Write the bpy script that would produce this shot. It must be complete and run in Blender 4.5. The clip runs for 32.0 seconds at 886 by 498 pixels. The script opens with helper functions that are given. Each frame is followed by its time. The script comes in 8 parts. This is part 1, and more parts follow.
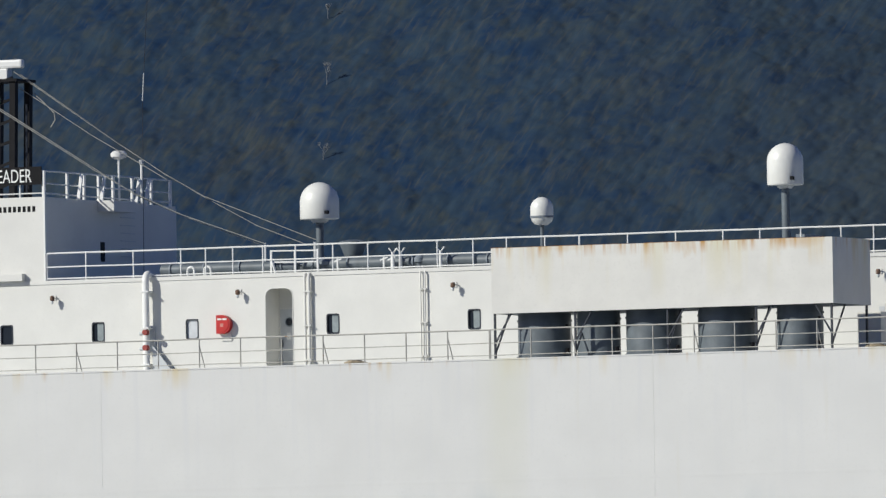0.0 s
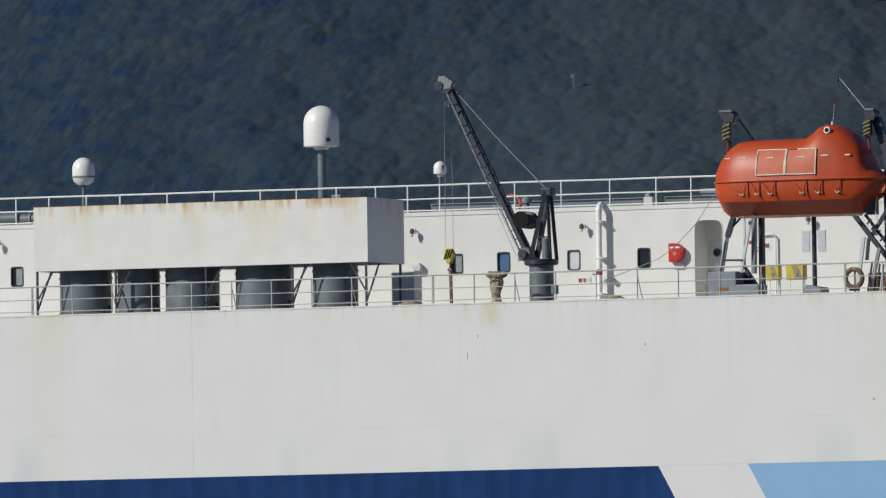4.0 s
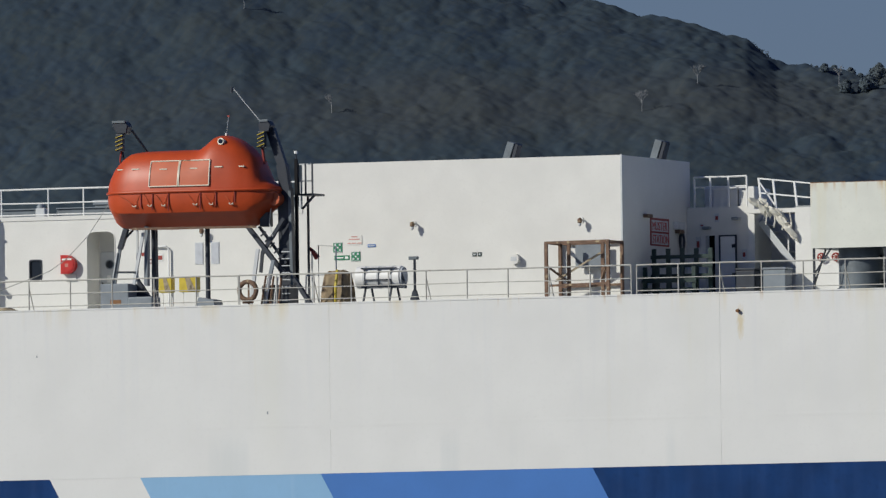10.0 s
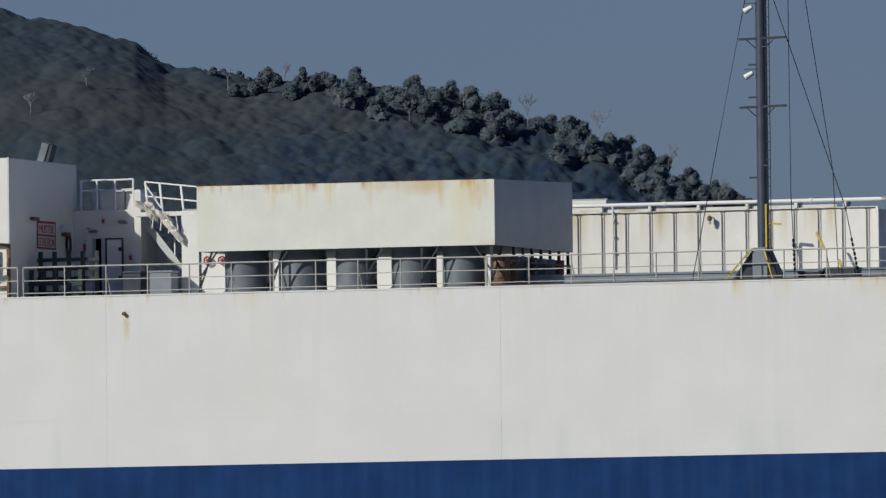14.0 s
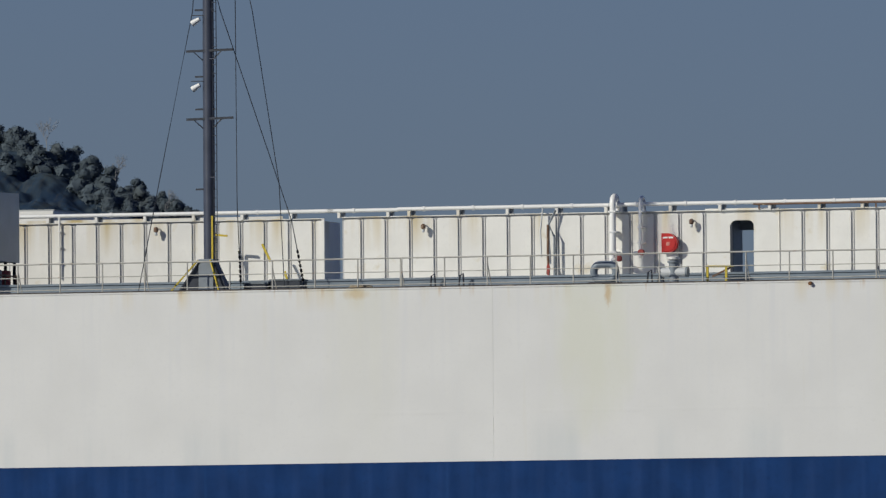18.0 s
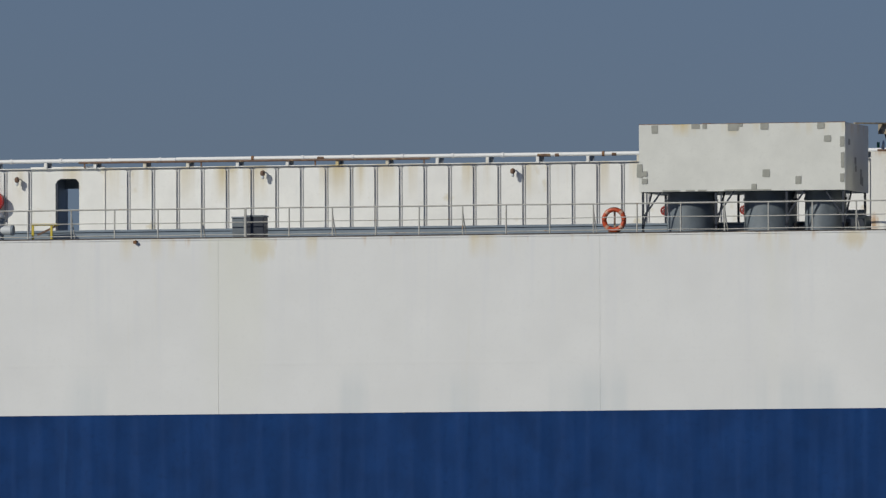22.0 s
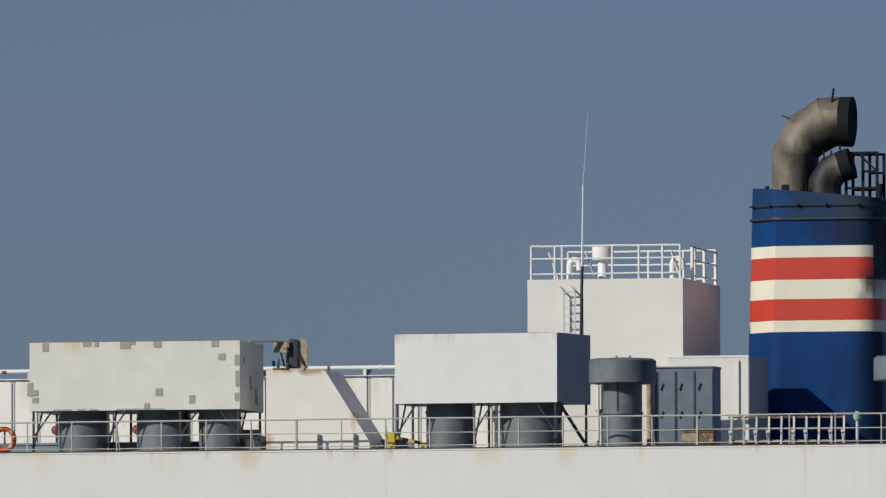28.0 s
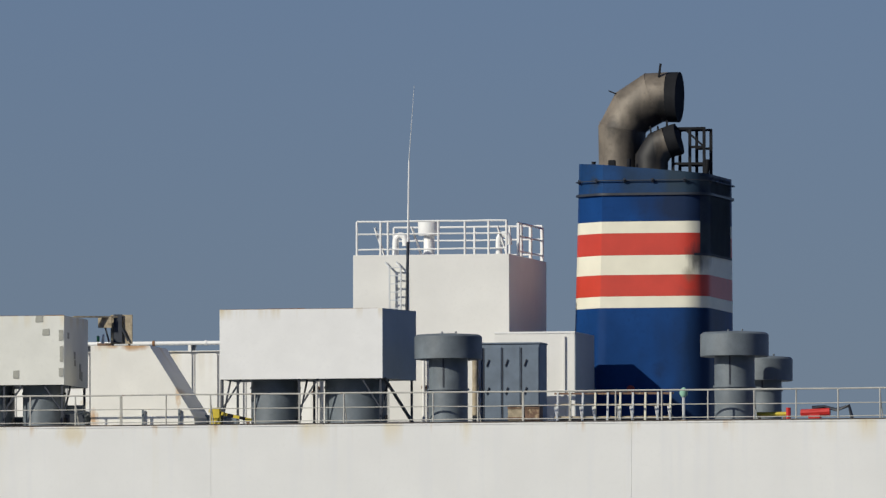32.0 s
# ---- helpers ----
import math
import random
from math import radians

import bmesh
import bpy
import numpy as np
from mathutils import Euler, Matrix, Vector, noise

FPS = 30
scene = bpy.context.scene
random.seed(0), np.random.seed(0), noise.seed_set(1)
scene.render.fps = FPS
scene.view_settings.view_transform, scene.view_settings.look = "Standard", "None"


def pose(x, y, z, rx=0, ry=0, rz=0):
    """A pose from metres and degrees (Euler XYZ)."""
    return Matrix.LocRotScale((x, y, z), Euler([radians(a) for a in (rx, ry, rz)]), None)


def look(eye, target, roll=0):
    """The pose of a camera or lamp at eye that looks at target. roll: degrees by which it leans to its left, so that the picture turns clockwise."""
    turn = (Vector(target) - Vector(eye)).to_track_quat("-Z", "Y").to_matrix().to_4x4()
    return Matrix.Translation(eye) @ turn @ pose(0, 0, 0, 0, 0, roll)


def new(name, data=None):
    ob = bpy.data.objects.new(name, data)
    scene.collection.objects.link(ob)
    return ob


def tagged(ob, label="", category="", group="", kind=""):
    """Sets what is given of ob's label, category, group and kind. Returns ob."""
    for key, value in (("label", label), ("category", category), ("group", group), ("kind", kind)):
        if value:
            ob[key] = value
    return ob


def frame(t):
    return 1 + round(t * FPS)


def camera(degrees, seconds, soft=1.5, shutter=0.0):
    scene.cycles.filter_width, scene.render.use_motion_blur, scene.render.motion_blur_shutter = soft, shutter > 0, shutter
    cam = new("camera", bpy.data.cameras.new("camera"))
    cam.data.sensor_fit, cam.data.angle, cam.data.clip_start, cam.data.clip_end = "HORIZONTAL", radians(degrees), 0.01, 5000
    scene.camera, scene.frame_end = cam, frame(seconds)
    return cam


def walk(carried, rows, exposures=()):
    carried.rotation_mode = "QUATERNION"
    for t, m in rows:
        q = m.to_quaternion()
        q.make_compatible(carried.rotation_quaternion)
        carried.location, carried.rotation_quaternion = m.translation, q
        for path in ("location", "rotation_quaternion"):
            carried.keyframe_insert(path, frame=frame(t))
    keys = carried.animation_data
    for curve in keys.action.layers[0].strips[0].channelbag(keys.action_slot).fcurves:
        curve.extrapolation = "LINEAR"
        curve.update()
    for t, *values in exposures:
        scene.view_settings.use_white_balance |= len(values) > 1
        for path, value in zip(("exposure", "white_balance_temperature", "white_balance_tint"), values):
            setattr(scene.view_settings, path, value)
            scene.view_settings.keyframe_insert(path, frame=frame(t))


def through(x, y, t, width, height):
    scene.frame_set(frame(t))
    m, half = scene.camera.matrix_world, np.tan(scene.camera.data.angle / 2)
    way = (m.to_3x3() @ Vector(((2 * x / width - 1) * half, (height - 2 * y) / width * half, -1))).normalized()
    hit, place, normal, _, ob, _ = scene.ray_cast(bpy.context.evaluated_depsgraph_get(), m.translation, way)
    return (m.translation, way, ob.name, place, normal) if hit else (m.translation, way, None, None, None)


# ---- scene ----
EXPOSURES = [(0.0, -0.05, 6500, 10), (1.5, -0.05, 6500, 10), (3.0, -0.05, 6500, 10), (4.0, -0.18, 6500, 10), (7.0, -0.22, 6530, 10), (10.0, -0.18, 6530, 10), (13.0, -0.18, 6570, 10), (18.0, -0.26, 6680, 10), (19.0, -0.32, 6650, 10), (20.0, -0.30, 6600, 10), (23.0, -0.33, 6550, 10), (26.0, -0.33, 6650, 11), (28.5, -0.1, 6800, 10), (32.0, -0.02, 6800, 10)]

# ---- the camera, far off on the shore, and its pan along the ship ----
cam = camera(3.0, 32.0, soft=1.35)
EYE = Vector((250.0, -542.41, 9.93))
RANGE = 591.9
# seconds, yaw from the ship's beam, pitch, roll, how much nearer (share of the range)
PATH = [
    (0.0, -24.294, 2.304, -0.946, 0.0194),
    (0.5, -24.137, 2.302, -0.974, 0.0189),
    (1.0, -23.981, 2.300, -0.997, 0.0172),
    (1.5, -23.804, 2.289, -0.998, 0.0133),
    (2.0, -23.600, 2.263, -0.982, 0.0086),
    (2.5, -23.383, 2.232, -0.952, 0.0045),
    (3.0, -23.168, 2.201, -0.924, 0.0001),
    (3.5, -22.954, 2.172, -0.889, -0.0032),
    (4.0, -22.743, 2.143, -0.840, -0.0046),
    (4.5, -22.542, 2.120, -0.817, -0.0058),
    (6.5, -21.841, 2.075, -0.780, -0.0056),
    (7.0, -21.674, 2.073, -0.767, -0.0051),
    (7.5, -21.507, 2.076, -0.764, -0.0034),
    (8.0, -21.336, 2.086, -0.753, -0.0018),
    (8.5, -21.165, 2.103, -0.749, 0.0006),
    (9.0, -20.998, 2.124, -0.758, 0.0028),
    (9.5, -20.840, 2.143, -0.766, 0.0036),
    (10.0, -20.685, 2.155, -0.763, 0.0046),
    (10.5, -20.523, 2.158, -0.774, 0.0049),
    (11.0, -20.313, 2.156, -0.772, 0.0042),
    (11.5, -20.043, 2.151, -0.753, 0.0038),
    (12.0, -19.737, 2.147, -0.716, 0.0028),
    (12.5, -19.431, 2.143, -0.692, 0.0023),
    (13.0, -19.129, 2.139, -0.702, 0.0014),
    (13.5, -18.859, 2.137, -0.689, 0.0024),
    (14.0, -18.613, 2.140, -0.665, 0.0025),
    (14.5, -18.381, 2.151, -0.608, 0.0026),
    (16.5, -17.454, 2.199, -0.516, 0.0012),
    (17.0, -17.222, 2.195, -0.446, 0.0002),
    (17.5, -16.986, 2.182, -0.417, -0.0002),
    (18.0, -16.738, 2.161, -0.403, -0.0004),
    (18.5, -16.480, 2.140, -0.375, -0.0008),
    (19.0, -16.209, 2.119, -0.327, -0.0010),
    (19.5, -15.924, 2.097, -0.301, -0.0021),
    (20.0, -15.627, 2.076, -0.270, -0.0021),
    (20.5, -15.324, 2.053, -0.239, -0.0021),
    (21.0, -15.023, 2.031, -0.202, -0.0020),
    (21.5, -14.747, 2.017, -0.173, -0.0017),
    (22.0, -14.449, 2.010, -0.171, -0.0022),
    (22.5, -14.160, 2.010, -0.197, -0.0024),
    (23.0, -13.877, 2.008, -0.213, -0.0034),
    (23.5, -13.598, 2.010, -0.174, -0.0035),
    (24.0, -13.319, 2.015, -0.133, -0.0047),
    (24.5, -13.039, 2.043, -0.109, -0.0049),
    (25.0, -12.761, 2.095, -0.111, -0.0048),
    (25.5, -12.529, 2.174, -0.123, 0.0009),
    (26.0, -12.345, 2.253, -0.135, 0.0089),
    (26.5, -12.268, 2.371, -0.147, 0.0149),
    (28.5, -12.428, 2.776, -0.158, 0.0171),
    (29.0, -12.352, 2.762, -0.173, 0.0185),
    (29.5, -12.265, 2.750, -0.176, 0.0196),
    (30.0, -12.181, 2.736, -0.162, 0.0202),
    (30.5, -12.096, 2.723, -0.139, 0.0205),
    (31.0, -12.012, 2.711, -0.119, 0.0203),
    (31.5, -11.922, 2.692, -0.106, 0.0200),
    (32.0, -11.824, 2.655, -0.102, 0.0199),
]


def aim(yaw, pitch, roll, near):
    a, b = radians(yaw), radians(pitch)
    ahead = Vector((math.sin(a) * math.cos(b), math.cos(a) * math.cos(b), math.sin(b)))
    eye = EYE + ahead * RANGE * (1 - 1 / (1 + near))
    return look(eye, eye + ahead * 100, roll)


walk(cam, [(t, aim(a, b, c, k)) for t, a, b, c, k in PATH], EXPOSURES)

# ---- daylight: a clear winter sky, the sun over the camera's left shoulder ----
SUN_WAY = Vector((0.88, 1.0, -0.75)).normalized()
world = bpy.data.worlds.new("world")
scene.world = world
world.use_nodes = True
wn = world.node_tree.nodes
sky = wn.new("ShaderNodeTexSky")
sky.sky_type, sky.sun_disc = "NISHITA", False
sky.sun_elevation = math.asin(-SUN_WAY.z)
sky.sun_rotation = math.atan2(-SUN_WAY.x, -SUN_WAY.y)
sky.air_density, sky.dust_density, sky.ozone_density, sky.altitude = 1.0, 0.3, 1.0, 0
wn["Background"].inputs["Strength"].default_value = 0.05
tone = wn.new("ShaderNodeMix")                  # a deep slate-blue sky
tone.data_type, tone.blend_type = "RGBA", "MULTIPLY"
tone.inputs["Factor"].default_value = 1.0
tone.inputs[7].default_value = (0.445, 0.575, 1.03, 1)
world.node_tree.links.new(sky.outputs["Color"], tone.inputs[6])
world.node_tree.links.new(tone.outputs[2], wn["Background"].inputs["Color"])

sun = new("sun", bpy.data.lights.new("sun", "SUN"))
sun.data.energy, sun.data.angle, sun.data.color = 4.05, radians(0.53), (0.975, 0.958, 0.87)
sun.matrix_world = look((0, -50, 80), Vector((0, -50, 80)) + SUN_WAY)

# ---- materials ----
def material(name, color, rough=0.5, metal=0.0, vary=0.10, scale=3.0, fine=60.0, bump=0.0, spots=None, streak=None, runs=(), dents=None, spec=0.5, through=0.0, fibre=(), blots=()):
    """A procedural surface: two scales of mottling, fine relief, patches of another colour (spots: colour, share, size)
    and streaks that run down (streak: colour, share, width)."""
    m = bpy.data.materials.new(name)
    m.use_nodes = True
    nt = m.node_tree
    n, l = nt.nodes, nt.links
    bsdf = n["Principled BSDF"]
    bsdf.inputs["Roughness"].default_value, bsdf.inputs["Metallic"].default_value = rough, metal
    bsdf.inputs["Specular IOR Level"].default_value = spec
    geo = n.new("ShaderNodeNewGeometry")

    def tex(size, detail, stretch=None):
        t = n.new("ShaderNodeTexNoise")
        t.inputs["Scale"].default_value, t.inputs["Detail"].default_value = size, detail
        if stretch:
            mp = n.new("ShaderNodeMapping")
            mp.inputs["Scale"].default_value = stretch
            l.new(geo.outputs["Position"], mp.inputs["Vector"])
            l.new(mp.outputs["Vector"], t.inputs["Vector"])
        else:
            l.new(geo.outputs["Position"], t.inputs["Vector"])
        return t.outputs["Fac"]

    def mixed(fac, a, b):
        x = n.new("ShaderNodeMix")
        x.data_type = "RGBA"
        l.new(fac, x.inputs["Factor"])
        for sock, v in ((x.inputs[6], a), (x.inputs[7], b)):
            if isinstance(v, tuple):
                sock.default_value = (*v, 1)
            else:
                l.new(v, sock)
        return x.outputs[2]

    def step(fac, lo, hi):
        r = n.new("ShaderNodeMapRange")
        r.inputs["From Min"].default_value, r.inputs["From Max"].default_value = lo, hi
        l.new(fac, r.inputs["Value"])
        return r.outputs["Result"]

    dark = tuple(c * (1 - vary) for c in color)
    light = tuple(min(1, c * (1 + vary * 0.6)) for c in color)
    col = mixed(step(tex(scale, 4), 0.3, 0.7), dark, light)
    col = mixed(step(tex(fine, 2), 0.55, 0.95), col, tuple(c * (1 - vary * 1.3) for c in color))
    if spots:
        c, share, size = spots
        col = mixed(step(tex(size, 5), 1 - share, 1 - share + 0.12), col, c)
    if streak:
        c, share, width = streak
        col = mixed(step(tex(1.0, 3, (width, width, width * 0.06)), 1 - share, 1 - share + 0.25), col, c)
    for c, share, ways in fibre:
        col = mixed(step(tex(1.0, 3, ways), 1 - share - 0.1, 1 - share + 0.2), col, c)
    for top, length, c, share, width in runs:
        # rust that starts at an edge at the height top and runs down from it
        sep = n.new("ShaderNodeSeparateXYZ")
        l.new(geo.outputs["Position"], sep.inputs["Vector"])
        fade = step(sep.outputs["Z"], top - length, top)
        run = tex(1.0, 4, (width, width, width * 0.05))
        both = n.new("ShaderNodeMath")
        both.operation = "MULTIPLY"
        l.new(fade, both.inputs[0])
        l.new(step(run, 1 - share, 1 - share + 0.22), both.inputs[1])
        col = mixed(both.outputs[0], col, c)
    for centre, radii, c, amount in blots:
        # one patch with ragged soft edges, about a place: stain, tone or painted shade
        off, near, rag, add = n.new("ShaderNodeVectorMath"), n.new("ShaderNodeVectorMath"), n.new("ShaderNodeMath"), n.new("ShaderNodeMath")
        off.operation, near.operation, rag.operation, add.operation = "SUBTRACT", "DIVIDE", "MULTIPLY_ADD", "ADD"
        off.inputs[1].default_value, near.inputs[1].default_value = centre, radii
        far = n.new("ShaderNodeVectorMath")
        far.operation = "LENGTH"
        l.new(geo.outputs["Position"], off.inputs[0])
        l.new(off.outputs["Vector"], near.inputs[0])
        l.new(near.outputs["Vector"], far.inputs[0])
        l.new(tex(1.0, 4, (2.2 / radii[0], 2.2 / radii[0], 0.7 / radii[0])), rag.inputs[0])
        rag.inputs[1].default_value, rag.inputs[2].default_value = 1.3, -0.65
        l.new(far.outputs["Value"], add.inputs[0])
        l.new(rag.outputs[0], add.inputs[1])
        soft = n.new("ShaderNodeMapRange")
        soft.inputs["From Min"].default_value, soft.inputs["From Max"].default_value = 1.15, 0.35
        soft.inputs["To Max"].default_value = amount
        l.new(add.outputs[0], soft.inputs["Value"])
        col = mixed(soft.outputs["Result"], col, c)
    l.new(col, bsdf.inputs["Base Color"])
    if through:
        # leaves that let some light through
        thin, both = n.new("ShaderNodeBsdfTranslucent"), n.new("ShaderNodeMixShader")
        l.new(col, thin.inputs["Color"])
        both.inputs["Fac"].default_value = through
        l.new(bsdf.outputs["BSDF"], both.inputs[1])
        l.new(thin.outputs["BSDF"], both.inputs[2])
        l.new(both.outputs["Shader"], n["Material Output"].inputs["Surface"])
    if dents:
        # plating drawn in slightly between the upright ribs
        width, depth = dents
        b = n.new("ShaderNodeBump")
        b.inputs["Strength"].default_value, b.inputs["Distance"].default_value = depth, 0.06
        l.new(tex(1.0, 2, (width, width, width * 0.10)), b.inputs["Height"])
        l.new(b.outputs["Normal"], bsdf.inputs["Normal"])
    if bump:
        b = n.new("ShaderNodeBump")
        b.inputs["Strength"].default_value, b.inputs["Distance"].default_value = bump, 0.01
        l.new(tex(fine * 0.4, 3), b.inputs["Height"])
        l.new(b.outputs["Normal"], bsdf.inputs["Normal"])
    return m


WHITE = (0.708, 0.700, 0.664)
STAIN = (0.52, 0.42, 0.22)
M_HULL = material("hull_white_paint", (0.73, 0.73, 0.71), 0.42, vary=0.04, scale=0.5, fine=7, streak=((0.68, 0.66, 0.58), 0.34, 1.4), runs=[(30.3, 6.0, (0.685, 0.69, 0.69), 0.47, 2.6), (30.12, 0.9, (0.64, 0.52, 0.27), 0.45, 1.1), (30.06, 0.40, (0.50, 0.29, 0.08), 0.40, 3.6), (30.05, 7.0, (0.68, 0.68, 0.58), 0.40, 0.22), (24.9, -0.9, (0.60, 0.63, 0.63), 0.45, 0.5)], dents=(1.15, 0.10), blots=[((92.1, 0.0, 28.3), (1.7, 4.0, 3.2), (0.68, 0.69, 0.57), 0.6), ((92.62, 0.0, 29.75), (0.13, 1.0, 0.45), (0.52, 0.33, 0.10), 0.6), ((55.95, 0.0, 29.0), (0.13, 1.0, 0.6), (0.60, 0.48, 0.24), 0.6), ((24.4, 0.0, 29.7), (0.5, 1.0, 0.55), (0.60, 0.50, 0.28), 0.5), ((83.8, 0.0, 29.85), (0.5, 1.0, 0.2), (0.56, 0.40, 0.16), 0.5), ((104.0, 0.0, 29.7), (0.5, 1.0, 0.5), (0.62, 0.52, 0.28), 0.5), ((124.2, 0.0, 29.8), (0.5, 1.0, 0.4), (0.60, 0.48, 0.24), 0.5)])
M_BLUE = material("hull_blue_paint", (0.008, 0.042, 0.15), 0.5, vary=0.22, scale=0.8, fine=5, streak=((0.018, 0.075, 0.23), 0.36, 1.6), dents=(1.15, 0.9), spec=0.12)
M_SKYBLUE = material("hull_light_blue_paint", (0.24, 0.44, 0.66), 0.42, vary=0.05, scale=0.6, fine=6, streak=((0.32, 0.50, 0.68), 0.4, 1.6))
M_MIDBLUE = material("hull_mid_blue_paint", (0.045, 0.17, 0.49), 0.42, vary=0.06, scale=0.6, fine=6)
M_WALL = material("deckhouse_white_paint", WHITE, 0.45, vary=0.05, scale=0.9, fine=9, streak=((0.69, 0.67, 0.61), 0.30, 2.0))
M_WHITE = material("white_gloss_paint", (0.80, 0.80, 0.78), 0.35, vary=0.05, scale=2)
M_PALE = material("pale_grey_paint", (0.55, 0.57, 0.58), 0.45, vary=0.08, scale=2)
M_BOXA = material("plenum_white_paint", (0.745, 0.735, 0.692), 0.5, vary=0.06, scale=1.0, fine=9, runs=[(33.95, 2.2, (0.68, 0.63, 0.42), 0.50, 0.9), (33.95, 1.1, (0.60, 0.44, 0.16), 0.44, 2.6), (33.90, 0.45, (0.50, 0.24, 0.02), 0.50, 4.5)], blots=[((13.9, 0.2, 33.75), (0.45, 1.0, 0.6), (0.54, 0.31, 0.05), 0.7), ((17.8, 0.2, 33.85), (1.4, 1.0, 0.35), (0.54, 0.30, 0.05), 0.7), ((9.4, 0.2, 33.85), (1.0, 1.0, 0.22), (0.55, 0.35, 0.08), 0.6)])
M_BOXB = material("plenum_cream_paint", (0.71, 0.72, 0.65), 0.5, vary=0.06, scale=1.0, fine=9, runs=[(33.85, 3.0, (0.70, 0.62, 0.36), 0.42, 0.7), (33.75, 1.2, (0.62, 0.44, 0.12), 0.44, 2.4), (33.70, 0.35, (0.46, 0.21, 0.02), 0.50, 4.0)], blots=[((66.0, 0.2, 33.6), (2.2, 1.0, 0.5), (0.56, 0.30, 0.02), 0.8), ((68.2, 0.2, 33.4), (0.45, 1.0, 0.9), (0.58, 0.36, 0.06), 0.7), ((61.2, 0.2, 33.6), (0.4, 1.0, 0.35), (0.60, 0.42, 0.12), 0.7), ((68.8, 0.2, 31.5), (0.7, 1.0, 0.3), (0.60, 0.44, 0.12), 0.6)])
# After ends darkened in their colour, as the side turned from the sun.
M_BOXEND = material("shaded_end_grey", (0.34, 0.39, 0.42), 0.5, vary=0.10, scale=1.0, fine=9)
M_BOXC = material("plenum_grey_white_paint", (0.66, 0.66, 0.61), 0.55, vary=0.06, scale=1.4, fine=9, runs=[(33.7, 0.5, (0.60, 0.48, 0.24), 0.50, 2.0)])
M_BOXD = material("plenum_clean_white_paint", (0.74, 0.74, 0.73), 0.5, vary=0.04, scale=1.4, fine=9, runs=[(33.82, 0.4, STAIN, 0.50, 2.6)])
M_RIB = material("bulwark_white_paint", (0.74, 0.73, 0.69), 0.5, vary=0.06, scale=1.1, fine=9, spots=((0.60, 0.54, 0.40), 0.36, 1.3), runs=[(33.0, 1.3, STAIN, 0.52, 1.4)])
M_BOXE = material("cream_bulkhead_paint", (0.73, 0.715, 0.66), 0.5, vary=0.06, scale=1.2, fine=9, runs=[(32.7, 1.0, (0.60, 0.50, 0.28), 0.40, 1.4), (32.69, 0.22, (0.46, 0.24, 0.05), 0.5, 3.0)], blots=[((126.1, 1.0, 32.66), (0.5, 1.2, 0.16), (0.40, 0.19, 0.04), 0.8), ((125.3, 1.0, 32.66), (0.3, 1.2, 0.1), (0.42, 0.22, 0.06), 0.7), ((127.5, 1.0, 31.15), (0.12, 1.2, 0.5), (0.48, 0.27, 0.08), 0.6), ((124.7, 1.0, 30.3), (0.16, 1.2, 0.35), (0.45, 0.22, 0.05), 0.7)])
# White backing greyed in its colour, as shade between the bulwark panels.
M_BACKING = material("shade_greyed_white_paint", (0.46, 0.46, 0.47), 0.55, vary=0.12, scale=1.5, fine=9)
M_COAM = material("blue_grey_coaming_paint", (0.17, 0.21, 0.25), 0.5, vary=0.15, scale=1.5, fine=12)
M_LAMPGREEN = material("pale_green_glass", (0.30, 0.55, 0.42), 0.2, vary=0.1)
M_CABINET = material("blue_grey_cabinet_paint", (0.130, 0.170, 0.22), 0.5, vary=0.15, scale=2, fine=12)
M_PRIMER = material("grey_primer_patch", (0.33, 0.33, 0.29), 0.7, vary=0.12, scale=5)
M_GREY = material("dark_grey_marine_paint", (0.135, 0.16, 0.18), 0.5, vary=0.22, scale=2, fine=18, spots=((0.16, 0.12, 0.08), 0.28, 3))
M_MIDGREY = material("mid_grey_paint", (0.20, 0.23, 0.26), 0.55, vary=0.15, scale=2.5, fine=20)
# Unseen decks, coloured pale to bounce sunlight onto the shaded walls.
M_DECK = material("grey_green_deck_paint", (0.36, 0.38, 0.38), 0.7, vary=0.2, scale=1)
M_DECKPALE = material("pale_bounce_deck", (0.52, 0.55, 0.53), 0.7, vary=0.2, scale=1)
M_STEEL = material("galvanised_rail", (0.47, 0.46, 0.42), 0.45, vary=0.15, scale=4, spots=((0.34, 0.22, 0.13), 0.36, 5))
M_BLACK = material("black_paint", (0.012, 0.012, 0.014), 0.6, vary=0.3, spec=0.12)
M_NAVY = material("navy_black_steel", (0.026, 0.032, 0.045), 0.45, vary=0.25, scale=3)
M_MAST = material("mast_grey_paint", (0.055, 0.065, 0.095), 0.4, vary=0.2, scale=2)
M_RUST = material("rust", (0.24, 0.12, 0.055), 0.85, vary=0.35, scale=5, fine=40)
M_BROWN = material("rusty_brown_steel", (0.17, 0.10, 0.065), 0.75, vary=0.35, scale=6, spots=((0.42, 0.33, 0.20), 0.4, 5))
M_ORANGE = material("orange_gelcoat", (0.47, 0.062, 0.012), 0.45, vary=0.12, scale=1.6, fine=14, streak=((0.34, 0.05, 0.014), 0.32, 3.0))
M_ORANGE2 = material("orange_gelcoat_faded", (0.50, 0.10, 0.032), 0.55, vary=0.10, scale=2)
M_RED = material("red_paint", (0.50, 0.022, 0.018), 0.4, vary=0.12, scale=5)
M_REDPALE = material("faded_pink_print", (0.56, 0.22, 0.18), 0.5, vary=0.2, scale=9)
M_REDWORN = material("worn_dull_red_paint", (0.30, 0.045, 0.035), 0.6, vary=0.25, scale=8)
